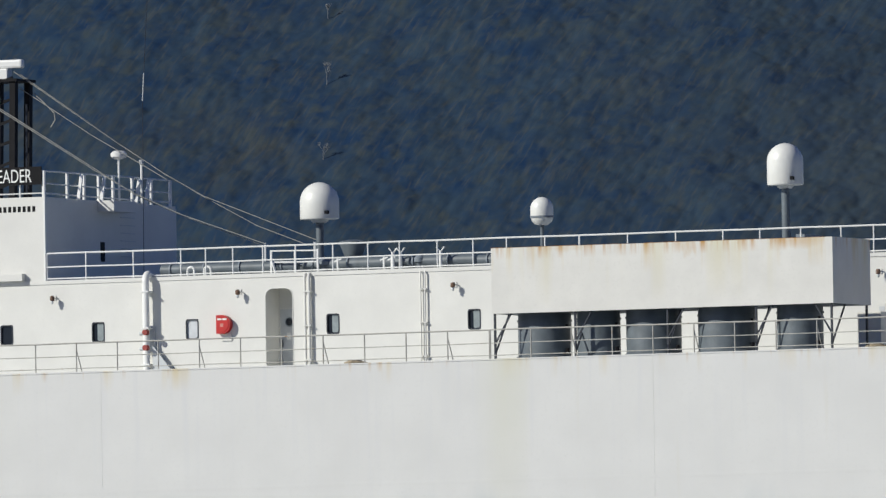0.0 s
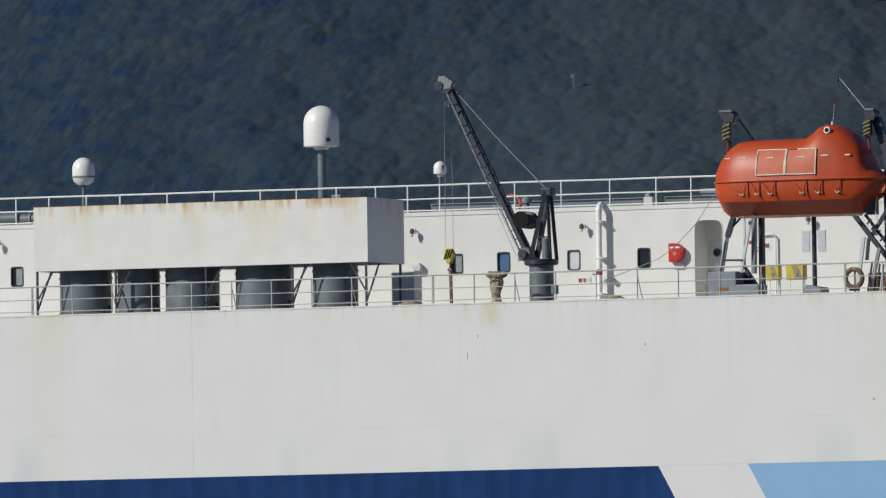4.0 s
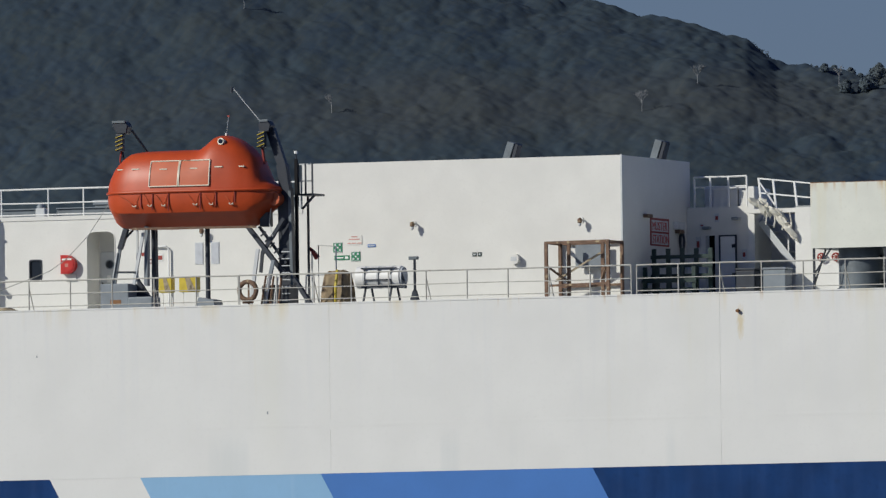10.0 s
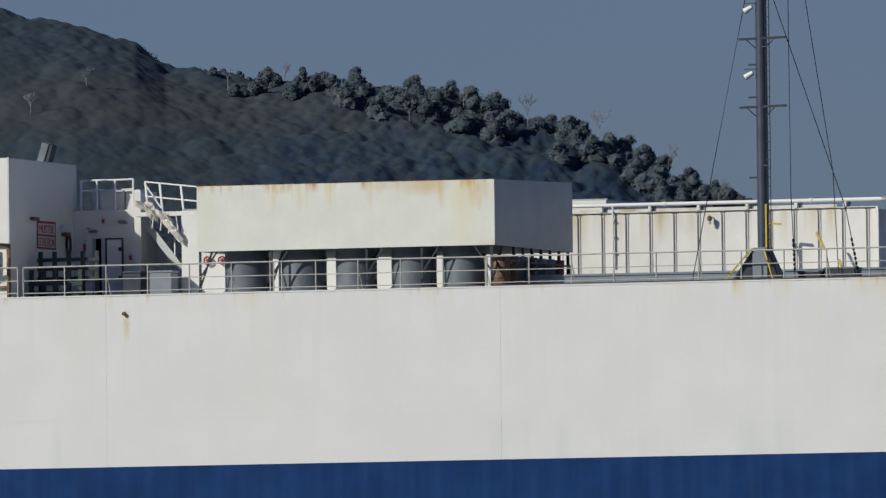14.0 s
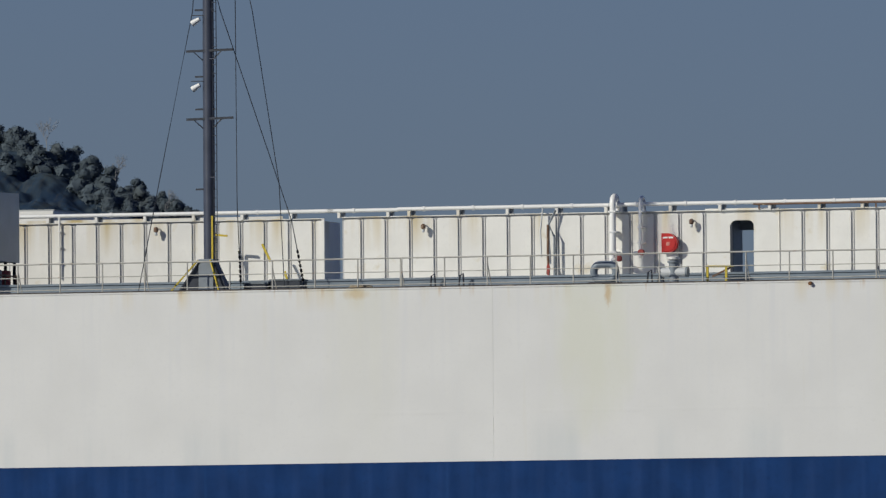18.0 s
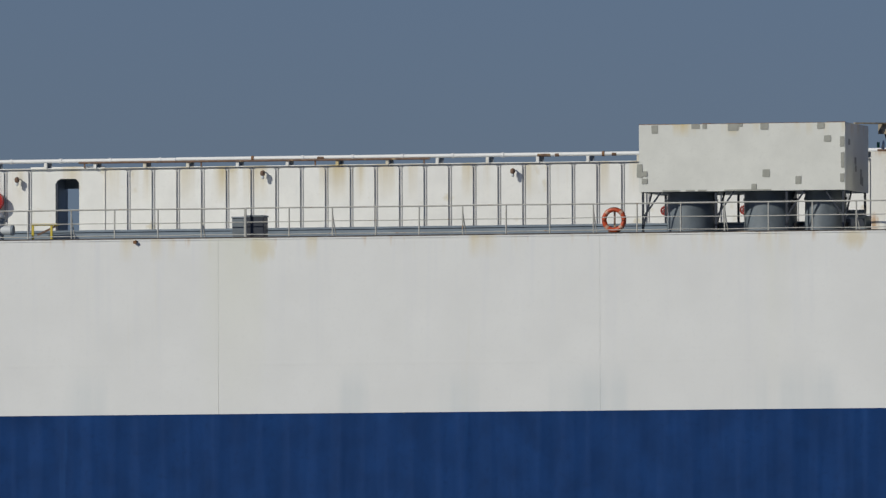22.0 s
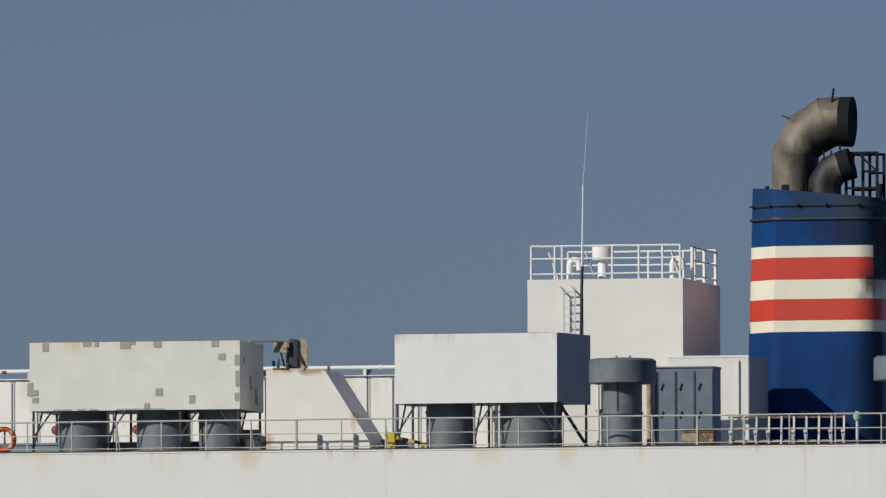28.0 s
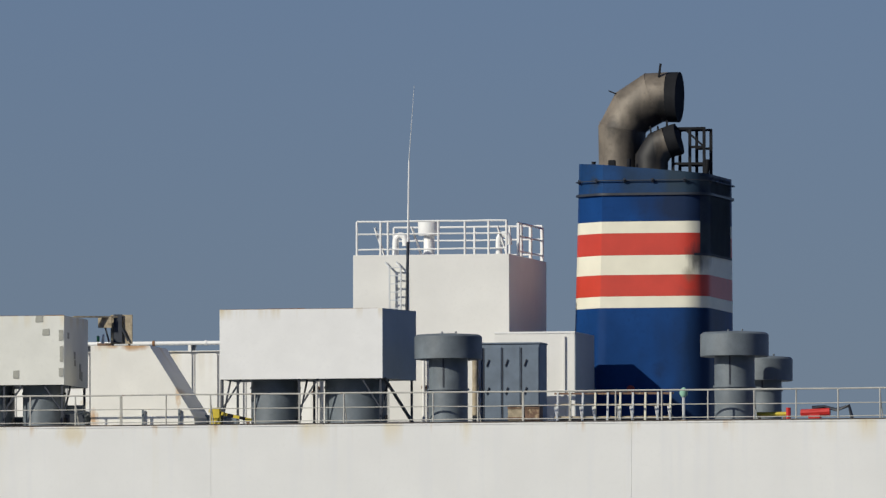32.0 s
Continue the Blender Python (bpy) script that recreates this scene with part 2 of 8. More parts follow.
M_FRED = material("funnel_red_paint", (0.52, 0.048, 0.028), 0.4, vary=0.10, scale=1.2, spots=((0.36, 0.05, 0.035), 0.42, 0.7), blots=[((140.72, 21.09, 36.25), (0.36, 1.4, 0.5), (0.03, 0.03, 0.032), 0.8), ((140.45, 21.09, 35.7), (0.22, 1.4, 0.3), (0.14, 0.12, 0.08), 0.5)])
M_FWHITE = material("funnel_cream_paint", (0.72, 0.69, 0.56), 0.45, vary=0.06, scale=1.4, spots=((0.40, 0.36, 0.26), 0.27, 1.5), blots=[((140.72, 21.09, 36.25), (0.36, 1.4, 0.5), (0.03, 0.03, 0.032), 0.8), ((140.45, 21.09, 35.7), (0.22, 1.4, 0.3), (0.14, 0.12, 0.08), 0.5)])
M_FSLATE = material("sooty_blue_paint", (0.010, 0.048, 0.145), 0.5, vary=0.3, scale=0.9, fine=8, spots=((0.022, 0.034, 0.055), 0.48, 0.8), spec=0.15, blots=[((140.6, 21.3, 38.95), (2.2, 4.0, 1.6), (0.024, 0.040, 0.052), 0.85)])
# Blots: soot near the top; on the lower right, shade put into the colour.
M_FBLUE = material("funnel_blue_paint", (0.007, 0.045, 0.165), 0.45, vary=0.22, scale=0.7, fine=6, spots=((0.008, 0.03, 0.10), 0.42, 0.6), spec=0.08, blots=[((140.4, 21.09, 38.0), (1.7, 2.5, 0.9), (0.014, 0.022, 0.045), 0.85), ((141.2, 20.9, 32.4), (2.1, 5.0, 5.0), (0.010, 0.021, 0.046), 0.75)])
M_SOOT = material("sooty_black_paint", (0.018, 0.019, 0.022), 0.8, vary=0.4, scale=1.2, spec=0.08)
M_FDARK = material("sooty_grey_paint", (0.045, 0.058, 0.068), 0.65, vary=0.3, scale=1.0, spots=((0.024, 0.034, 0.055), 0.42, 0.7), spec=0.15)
# Black blots are soot, and the shaded right side put into the colour.
M_EXHAUST = material("heat_stained_exhaust_steel", (0.18, 0.152, 0.12), 0.6, metal=0.15, vary=0.35, scale=1.4, fine=10, spots=((0.07, 0.06, 0.05), 0.40, 1.0), blots=[((138.61, 23.01, 39.72), (1.0, 3.0, 2.1), (0.010, 0.010, 0.011), 1.0), ((139.4, 23.01, 41.23), (0.8, 2.0, 0.7), (0.012, 0.012, 0.013), 0.95)])
M_YELLOW = material("yellow_paint", (0.55, 0.42, 0.035), 0.5, vary=0.15, scale=6)
M_GREEN = material("safety_green", (0.02, 0.20, 0.10), 0.5, vary=0.1, scale=6)
M_BENCH = material("dark_green_paint", (0.015, 0.035, 0.03), 0.5, vary=0.25, scale=6)
M_SIGNBLUE = material("sign_blue", (0.05, 0.15, 0.40), 0.5, vary=0.1, scale=6)
M_CANVAS = material("weathered_canvas", (0.36, 0.30, 0.21), 0.9, vary=0.3, scale=6, fine=30, spots=((0.12, 0.10, 0.07), 0.42, 5))
M_TARP = material("stained_brown_tarpaulin", (0.30, 0.23, 0.14), 0.85, vary=0.3, scale=3, fine=30, spots=((0.09, 0.06, 0.035), 0.50, 3.0))
M_PALECANVAS = material("pale_canvas", (0.74, 0.71, 0.62), 0.9, vary=0.25, scale=6, fine=30)
M_ROPE = material("wire_rope", (0.30, 0.30, 0.28), 0.6, vary=0.2, scale=9)
M_CURTAIN = material("white_curtain_pane", (0.62, 0.64, 0.66), 0.25, vary=0.1, scale=4)
M_HALFCURTAIN = material("grey_curtain", (0.26, 0.30, 0.31), 0.4, vary=0.2, scale=4)
M_GLASS = material("dark_window_glass", (0.012, 0.016, 0.024), 0.06, vary=0.1)
# The pane's blue reflection is put into its base colour.
M_BLUEPANE = material("pane_reflection_blue", (0.09, 0.17, 0.30), 0.2, vary=0.2, scale=3)
M_BOARD = material("faded_notice_board", (0.50, 0.52, 0.56), 0.4, vary=0.10, scale=5)
M_BUOYBAND = material("faded_tape", (0.50, 0.28, 0.20), 0.6, vary=0.2, scale=8)
# Dark brown of the added shadow line at the deck edge.
M_EDGESHADE = material("shadow_line_dark_brown", (0.06, 0.05, 0.045), 0.8, vary=0.4, scale=1.5, spots=((0.30, 0.24, 0.17), 0.42, 0.8))
M_RADOME = material("radome_white", (0.78, 0.78, 0.74), 0.4, vary=0.04, scale=3)
M_SEA = material("sea_water", (0.012, 0.03, 0.045), 0.18, vary=0.3, scale=0.05, fine=0.6, bump=1.0)
# Blue haze is put into the canopy's colour; deep blue fibres are shade between crowns.
M_FOREST = material("hazy_forest_canopy", (0.042, 0.072, 0.108), 0.95, vary=0.12, scale=0.06, fine=0.3, spots=((0.068, 0.078, 0.080), 0.44, 0.02), spec=0.05, through=0.22, fibre=[((0.016, 0.042, 0.098), 0.52, (0.10, 0.08, 0.10)), ((0.060, 0.078, 0.086), 0.46, (0.24, 0.20, 0.26)), ((0.030, 0.056, 0.096), 0.46, (0.9, 0.10, 0.22)), ((0.078, 0.088, 0.094), 0.36, (1.1, 0.12, 0.20))], blots=[((-1050.0, 2780.0, 190.0), (165.0, 900.0, 300.0), (0.082, 0.104, 0.112), 0.5), ((-1010.0, 2780.0, 178.0), (110.0, 900.0, 9.0), (0.112, 0.108, 0.094), 0.3)])
# The leaves' colour carries the blue of the haze too.
M_LEAF = material("hazy_ridge_tree_leaves", (0.100, 0.128, 0.150), 0.95, vary=0.12, scale=0.25, fine=1.2, spots=((0.112, 0.132, 0.142), 0.45, 0.12), spec=0.03, through=0.2)
M_BARK = material("bare_branches", (0.26, 0.27, 0.28), 0.9, vary=0.2, scale=0.3)
# Earth tinted blue in its colour, as seen through haze.
M_GROUND = material("hazy_hill_earth", (0.055, 0.078, 0.110), 0.95, vary=0.2, scale=0.02, fine=0.2)

# ---- mesh helpers ----
ORIGIN = {}
STAND = [1.0]                                  # how far out from the shore the next things stand, as a share of their drawn range
HOUSE, AFT, FRAME_RANGE = 1.00544, 1.00732, 1.0082
BULWARK = 1.00945


def thing(name, x, y, z, label, category, group="", kind=""):
    """A top-level thing: an empty at its base, which parents its parts."""
    ob = new(name)
    ob.location = EYE + (Vector((x, y, z)) - EYE) * STAND[0]
    ob.scale = (STAND[0],) * 3
    ORIGIN[ob.name] = Vector((x, y, z))
    return tagged(ob, label, category, group, kind)


def mesh_of(name, bm, mat, smooth=False):
    bmesh.ops.recalc_face_normals(bm, faces=bm.faces)
    me = bpy.data.meshes.new(name)
    bm.to_mesh(me)
    bm.free()
    me.materials.append(mat)
    if smooth:
        me.shade_smooth()
        me.set_sharp_from_angle(angle=radians(38))
    return me


def part(name, bm, mat, parent=None, label="", smooth=False):
    """Links a bmesh, given in the world's metres, as one mesh under a thing or a part."""
    base = ORIGIN[parent.name] if parent else Vector()
    if parent:
        bmesh.ops.translate(bm, verts=bm.verts, vec=-base)
    ob = new(name, mesh_of(name, bm, mat, smooth))
    ob.parent = parent
    ORIGIN[ob.name] = base
    return tagged(ob, label)


def bm_box(bm, x0, x1, y0, y1, z0, z1):
    v = [bm.verts.new((x, y, z)) for x in (x0, x1) for y in (y0, y1) for z in (z0, z1)]
    for f in ((0, 1, 3, 2), (4, 6, 7, 5), (0, 4, 5, 1), (2, 3, 7, 6), (0, 2, 6, 4), (1, 5, 7, 3)):
        bm.faces.new([v[i] for i in f])
    return v


def bevelled(bm, width, segments=2):
    bmesh.ops.recalc_face_normals(bm, faces=bm.faces)
    bmesh.ops.bevel(bm, geom=list(bm.edges), offset=width, segments=segments, affect="EDGES", profile=0.5)
    return bm


def box(name, mat, parent, x0, x1, y0, y1, z0, z1, bevel=0.0, label=""):
    bm = bmesh.new()
    bm_box(bm, x0, x1, y0, y1, z0, z1)
    if bevel:
        bevelled(bm, bevel)
    return part(name, bm, mat, parent, label)


def bm_rod(bm, a, b, r, seg=8, r2=None):
    a, b = Vector(a), Vector(b)
    way = b - a
    turn = way.to_track_quat("Z", "Y").to_matrix()
    r2 = r if r2 is None else r2
    ring = [[bm.verts.new(p + turn @ Vector((math.cos(t) * k, math.sin(t) * k, 0))) for t in
             (2 * math.pi * i / seg for i in range(seg))] for p, k in ((a, r), (b, r2))]
    for i in range(seg):
        j = (i + 1) % seg
        bm.faces.new((ring[0][i], ring[0][j], ring[1][j], ring[1][i]))
    bm.faces.new(ring[0][::-1])
    bm.faces.new(ring[1])


def bm_bar(bm, a, b, w, d):
    """A square-edged bar from a to b, w wide and d deep."""
    a, b = Vector(a), Vector(b)
    turn = (b - a).to_track_quat("Z", "Y").to_matrix()
    ring = [[bm.verts.new(p + turn @ Vector((sx * w / 2, sy * d / 2, 0))) for sx, sy in ((-1, -1), (1, -1), (1, 1), (-1, 1))] for p in (a, b)]
    for i in range(4):
        j = (i + 1) % 4
        bm.faces.new((ring[0][i], ring[0][j], ring[1][j], ring[1][i]))
    bm.faces.new(ring[0][::-1])
    bm.faces.new(ring[1])


def rod(name, mat, parent, a, b, r, seg=8, r2=None, label=""):
    bm = bmesh.new()
    bm_rod(bm, a, b, r, seg, r2)
    return part(name, bm, mat, parent, label, smooth=True)


def bar(name, mat, parent, a, b, w, d, label=""):
    bm = bmesh.new()
    bm_bar(bm, a, b, w, d)
    return part(name, bm, mat, parent, label)


def bm_tube(bm, pts, r, seg=8, closed=False):
    pts = [Vector(p) for p in pts]
    n = len(pts)
    rings = []
    for i, p in enumerate(pts):
        q = pts[(i + 1) % n] if closed or i < n - 1 else p
        o = pts[i - 1] if closed or i else p
        turn = (q - o).to_track_quat("Z", "Y").to_matrix()
        k = r[i] if isinstance(r, (list, tuple)) else r
        rings.append([bm.verts.new(p + turn @ Vector((math.cos(2 * math.pi * j / seg) * k, math.sin(2 * math.pi * j / seg) * k, 0))) for j in range(seg)])
    for i in range(n if closed else n - 1):
        a, b = rings[i], rings[(i + 1) % n]
        best = min(range(seg), key=lambda s: (a[0].co - b[s].co).length)
        for j in range(seg):
            k = (j + 1) % seg
            bm.faces.new((a[j], a[k], b[(k + best) % seg], b[(j + best) % seg]))
    if not closed:
        bm.faces.new(rings[0][::-1])
        bm.faces.new(rings[-1])


def tube(name, mat, parent, pts, r, seg=8, closed=False, label=""):
    bm = bmesh.new()
    bm_tube(bm, pts, r, seg, closed)
    return part(name, bm, mat, parent, label, smooth=True)


def turned(name, mat, parent, x, y, profile, seg=24, label=""):
    """A body of revolution about the upright at x, y; profile: (radius, z) from the foot up."""
    bm = bmesh.new()
    rings = [[bm.verts.new((x + math.cos(2 * math.pi * j / seg) * r, y + math.sin(2 * math.pi * j / seg) * r, z)) for j in range(seg)] for r, z in profile]
    for a, b in zip(rings, rings[1:]):
        for j in range(seg):
            k = (j + 1) % seg
            bm.faces.new((a[j], a[k], b[k], b[j]))
    bm.faces.new(rings[0][::-1])
    bm.faces.new(rings[-1])
    return part(name, bm, mat, parent, label, smooth=True)


def prism(name, mat, parent, outline, y0, y1, bevel=0.0, label=""):
    """An outline in x and z, carried from y0 to y1."""
    bm = bmesh.new()
    a = [bm.verts.new((x, y0, z)) for x, z in outline]
    b = [bm.verts.new((x, y1, z)) for x, z in outline]
    bm.faces.new(a)
    bm.faces.new(b[::-1])
    for i in range(len(a)):
        j = (i + 1) % len(a)
        bm.faces.new((a[i], b[i], b[j], a[j]))
    if bevel:
        bevelled(bm, bevel, 1)
    return part(name, bm, mat, parent, label)


def rounded(x0, x1, z0, z1, r, n=5):
    """The outline of a rounded oblong in x and z."""
    out = []
    for cx, cz, s in ((x1 - r, z1 - r, 0), (x0 + r, z1 - r, 90), (x0 + r, z0 + r, 180), (x1 - r, z0 + r, 270)):
        out += [(cx + r * math.cos(radians(s + 90 * i / n)), cz + r * math.sin(radians(s + 90 * i / n))) for i in range(n + 1)]
    return out


def lettering(name, words, mat, parent, x, y, z, size, stretch=1.0, turn=None):
    """Words cut from thin plate; x, y, z is their lower left corner. They face the shore, or the way turn says."""
    cu = bpy.data.curves.new(name, "FONT")
    cu.body, cu.size, cu.extrude = words, size, 0.006
    tmp = bpy.data.objects.new(name, cu)
    scene.collection.objects.link(tmp)
    me = bpy.data.meshes.new_from_object(tmp.evaluated_get(bpy.context.evaluated_depsgraph_get()))
    bpy.data.objects.remove(tmp)
    me.transform(Matrix.Diagonal((stretch, 1, 1, 1)))
    me.transform(pose(0, 0, 0, 90) if turn is None else turn)
    me.transform(Matrix.Translation(Vector((x, y, z)) - (ORIGIN[parent.name] if parent else Vector())))
    me.materials.clear()
    me.materials.append(mat)
    ob = new(name, me)
    ob.parent = parent
    ORIGIN[ob.name] = ORIGIN[parent.name] if parent else Vector()
    return ob

# ---- the sea and the wooded hill across the water ----
bm = bmesh.new()
bmesh.ops.create_grid(bm, x_segments=8, y_segments=8, size=4600)
sea = part("sea_water", bm, M_SEA)
tagged(sea, "calm dark blue sea water reaching to the horizon", "sea", kind="structure")

RIDGE_X = [-300, -262, -230, -214, -207, -202, -197.5, -195.6, -193.6, -193.2, -189.6, -185.9, -181.9, -178.6, -176.1, -173.0, -170, -164, -150, -120, -60]
RIDGE_Z = [30, 27, 22, 17, 13.4, 11.2, 9.9, 9.6, 9.0, 8.3, 7.7, 7.5, 6.8, 5.7, 4.7, 3.3, 1.3, -1.0, -5, -12, -19]
HILL_FAR, HILL_NEAR = 3500.0, 3080.0
P_SIDE = -EYE.y


def hill_point(a, v):
    """A place on the hill: a, the share X / Y of its bearing from the shore; v, 0 at the water and 1 on the ridge."""
    k = min(1.0, max(0.0, (v - 0.72) / 0.28)) ** 2
    soft = sum(float(np.interp(a * P_SIDE + d, RIDGE_X, RIDGE_Z)) for d in (-18, -9, 0, 9, 18)) / 5
    crest = (float(np.interp(a * P_SIDE, RIDGE_X, RIDGE_Z)) * k + soft * (1 - k) + 30 - EYE.z) / P_SIDE * HILL_FAR
    y = HILL_NEAR + (HILL_FAR - HILL_NEAR) * v
    z = crest * v
    z += noise.fractal(Vector((a * 26, v * 3.0, 0.3)), 0.9, 2.1, 3) * 7 * math.sin(math.pi * min(v, 1)) * min(1, crest / 90)
    return Vector((EYE.x + a * y, EYE.y + y, EYE.z + z - (3 if v > 0.98 else 0)))


bm = bmesh.new()
NA, NV = 90, 24
grid = [[bm.verts.new(hill_point(-0.56 + 0.46 * i / NA, j / NV) - Vector((0, 0, 6))) for j in range(NV + 1)] for i in range(NA + 1)]
for i in range(NA):
    for j in range(NV):
        bm.faces.new((grid[i][j], grid[i + 1][j], grid[i + 1][j + 1], grid[i][j + 1]))
back = [bm.verts.new(Vector((EYE.x + (-0.56 + 0.46 * i / NA) * 4300, EYE.y + 4300, 0))) for i in range(NA + 1)]
for i in range(NA):
    bm.faces.new((grid[i][NV], grid[i + 1][NV], back[i + 1], back[i]))
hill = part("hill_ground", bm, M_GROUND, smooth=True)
tagged(hill, "steep dark wooded hillside across the water", "hill", kind="structure")


def lumps(x, y, size, seed):
    """Smooth random relief, from 0 to 1, on points x, y; size is its wavelength in metres."""
    rng = np.random.default_rng(seed)
    lattice = rng.random((1024, 1024))
    u, w = x / size, y / size
    i, j = np.floor(u).astype(int), np.floor(w).astype(int)
    fu, fw = u - i, w - j
    fu, fw = fu * fu * (3 - 2 * fu), fw * fw * (3 - 2 * fw)
    i0, i1, j0, j1 = i % 1024, (i + 1) % 1024, j % 1024, (j + 1) % 1024
    return (lattice[i0, j0] * (1 - fu) + lattice[i1, j0] * fu) * (1 - fw) + (lattice[i0, j1] * (1 - fu) + lattice[i1, j1] * fu) * fw


def forest():
    """The closed canopy: rounded crowns side by side as one surface, ragged with leaf, and loose sprays along the ridge."""
    rng = np.random.default_rng(7)
    a0, a1, v0, v1 = -0.505, -0.295, 0.40, 1.0
    ca, cv = np.linspace(a0, a1, 106), np.linspace(v0, v1, 61)
    coarse = np.array([[hill_point(a, v).z for v in cv] for a in ca])
    na, nv = 1250, 560
    ga, gv = np.linspace(a0, a1, na), np.linspace(v0, v1, nv)
    fa, fv = (ga - a0) / (a1 - a0) * 105, (gv - v0) / (v1 - v0) * 60
    ia, iv = np.minimum(fa.astype(int), 104), np.minimum(fv.astype(int), 59)
    wa, wv = (fa - ia)[:, None], (fv - iv)[None]
    z = (coarse[ia][:, iv] * (1 - wa) * (1 - wv) + coarse[ia + 1][:, iv] * wa * (1 - wv) + coarse[ia][:, iv + 1] * (1 - wa) * wv + coarse[ia + 1][:, iv + 1] * wa * wv)
    y = np.broadcast_to(HILL_NEAR + (HILL_FAR - HILL_NEAR) * gv, (na, nv))
    x = ga[:, None] * y
    # one crown in each cell of a jittered grid, its height and girth its own, and boughs on it
    crown = np.zeros((na, nv))
    for size, deep, tall in ((8.5, 11.0, 1.0), (4.4, 6.0, 0.65), (2.1, 3.0, 0.42)):
        ci, cj = np.floor(x / size).astype(int), np.floor(y / deep).astype(int)
        m = 2048
        jx, jy, jr, jh = (rng.random((m, m // 4)) for _ in range(4))
        for di in (-1, 0, 1):
            for dj in (-1, 0, 1):
                k, l = (ci + di) % m, (cj + dj) % (m // 4)
                dx = (x / size - (ci + di) - 0.1 - 0.8 * jx[k, l]) / (0.55 + 0.5 * jr[k, l])
                dy = (y / deep - (cj + dj) - 0.1 - 0.8 * jy[k, l]) / (0.55 + 0.5 * jr[k, l])
                dome = np.clip(1 - dx * dx - dy * dy, 0, 1) ** 0.95 * tall * (0.35 + 0.85 * jh[k, l])
                crown = np.maximum(crown, dome) if size > 3 else crown + dome * 0.35
    crown += (lumps(x, y, 1.6, 3) - 0.5) * 0.22 + (lumps(x, y, 0.9, 4) - 0.5) * 0.10
    edge = np.clip((gv - 0.90) / 0.08, 0, 1)[None]
    free = np.clip((ga + 0.356) / 0.022, 0, 1)[:, None]          # taller, freer crowns down the hill's lower end
    z = z + crown * (1 + 0.5 * edge + 1.5 * free) + 0.4 - 1.6 * edge - 0.6 * free
    pts = np.stack([x + EYE.x, y + EYE.y, z], axis=-1)
    up = (z - EYE.z) / y
    keep = (up[:-1, :-1] > 0.037)
    q = np.arange(na * nv).reshape(na, nv)
    quads = np.stack([q[:-1, :-1], q[1:, :-1], q[1:, 1:], q[:-1, 1:]], axis=-1)
    ridge = quads[:, -9:][keep[:, -9:]]
    quads = quads[keep]
    tris = np.concatenate([quads[:, [0, 1, 2]], quads[:, [0, 2, 3]]])
    # leaf sprays along the ridge
    pick = ridge[rng.choice(len(ridge), 30000), 0]
    n = len(pick)
    c = pts.reshape(-1, 3)[pick] + rng.normal(size=(n, 3)) * (0.35, 0.35, 0.22)
    s = rng.uniform(0.12, 0.34, (n, 1))
    e1 = (rng.normal(size=(n, 3)) * (0.3, 0.3, 0.4) + (1, 0, 0)) * s
    e2 = (rng.normal(size=(n, 3)) * (0.35, 0.3, 0.2) + (0, 0.6, 0.8)) * s * 1.3
    leaf = np.stack([c - e1, c + e1, c + e2], axis=1).reshape(-1, 3)
    n0 = na * nv
    faces = np.concatenate([tris, np.arange(len(leaf)).reshape(-1, 3) + n0])
    verts = np.concatenate([pts.reshape(-1, 3), leaf])
    me = bpy.data.meshes.new("forest")
    me.vertices.add(len(verts))
    me.vertices.foreach_set("co", verts.astype(np.float32).ravel())
    me.loops.add(faces.size)
    me.loops.foreach_set("vertex_index", faces.astype(np.int32).ravel())
    me.polygons.add(len(faces))
    me.polygons.foreach_set("loop_start", np.arange(0, faces.size, 3, dtype=np.int32))
    me.polygons.foreach_set("use_smooth", np.ones(len(faces), dtype=bool))
    me.update()
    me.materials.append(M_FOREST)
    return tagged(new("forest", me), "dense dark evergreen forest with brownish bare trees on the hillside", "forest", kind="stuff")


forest()


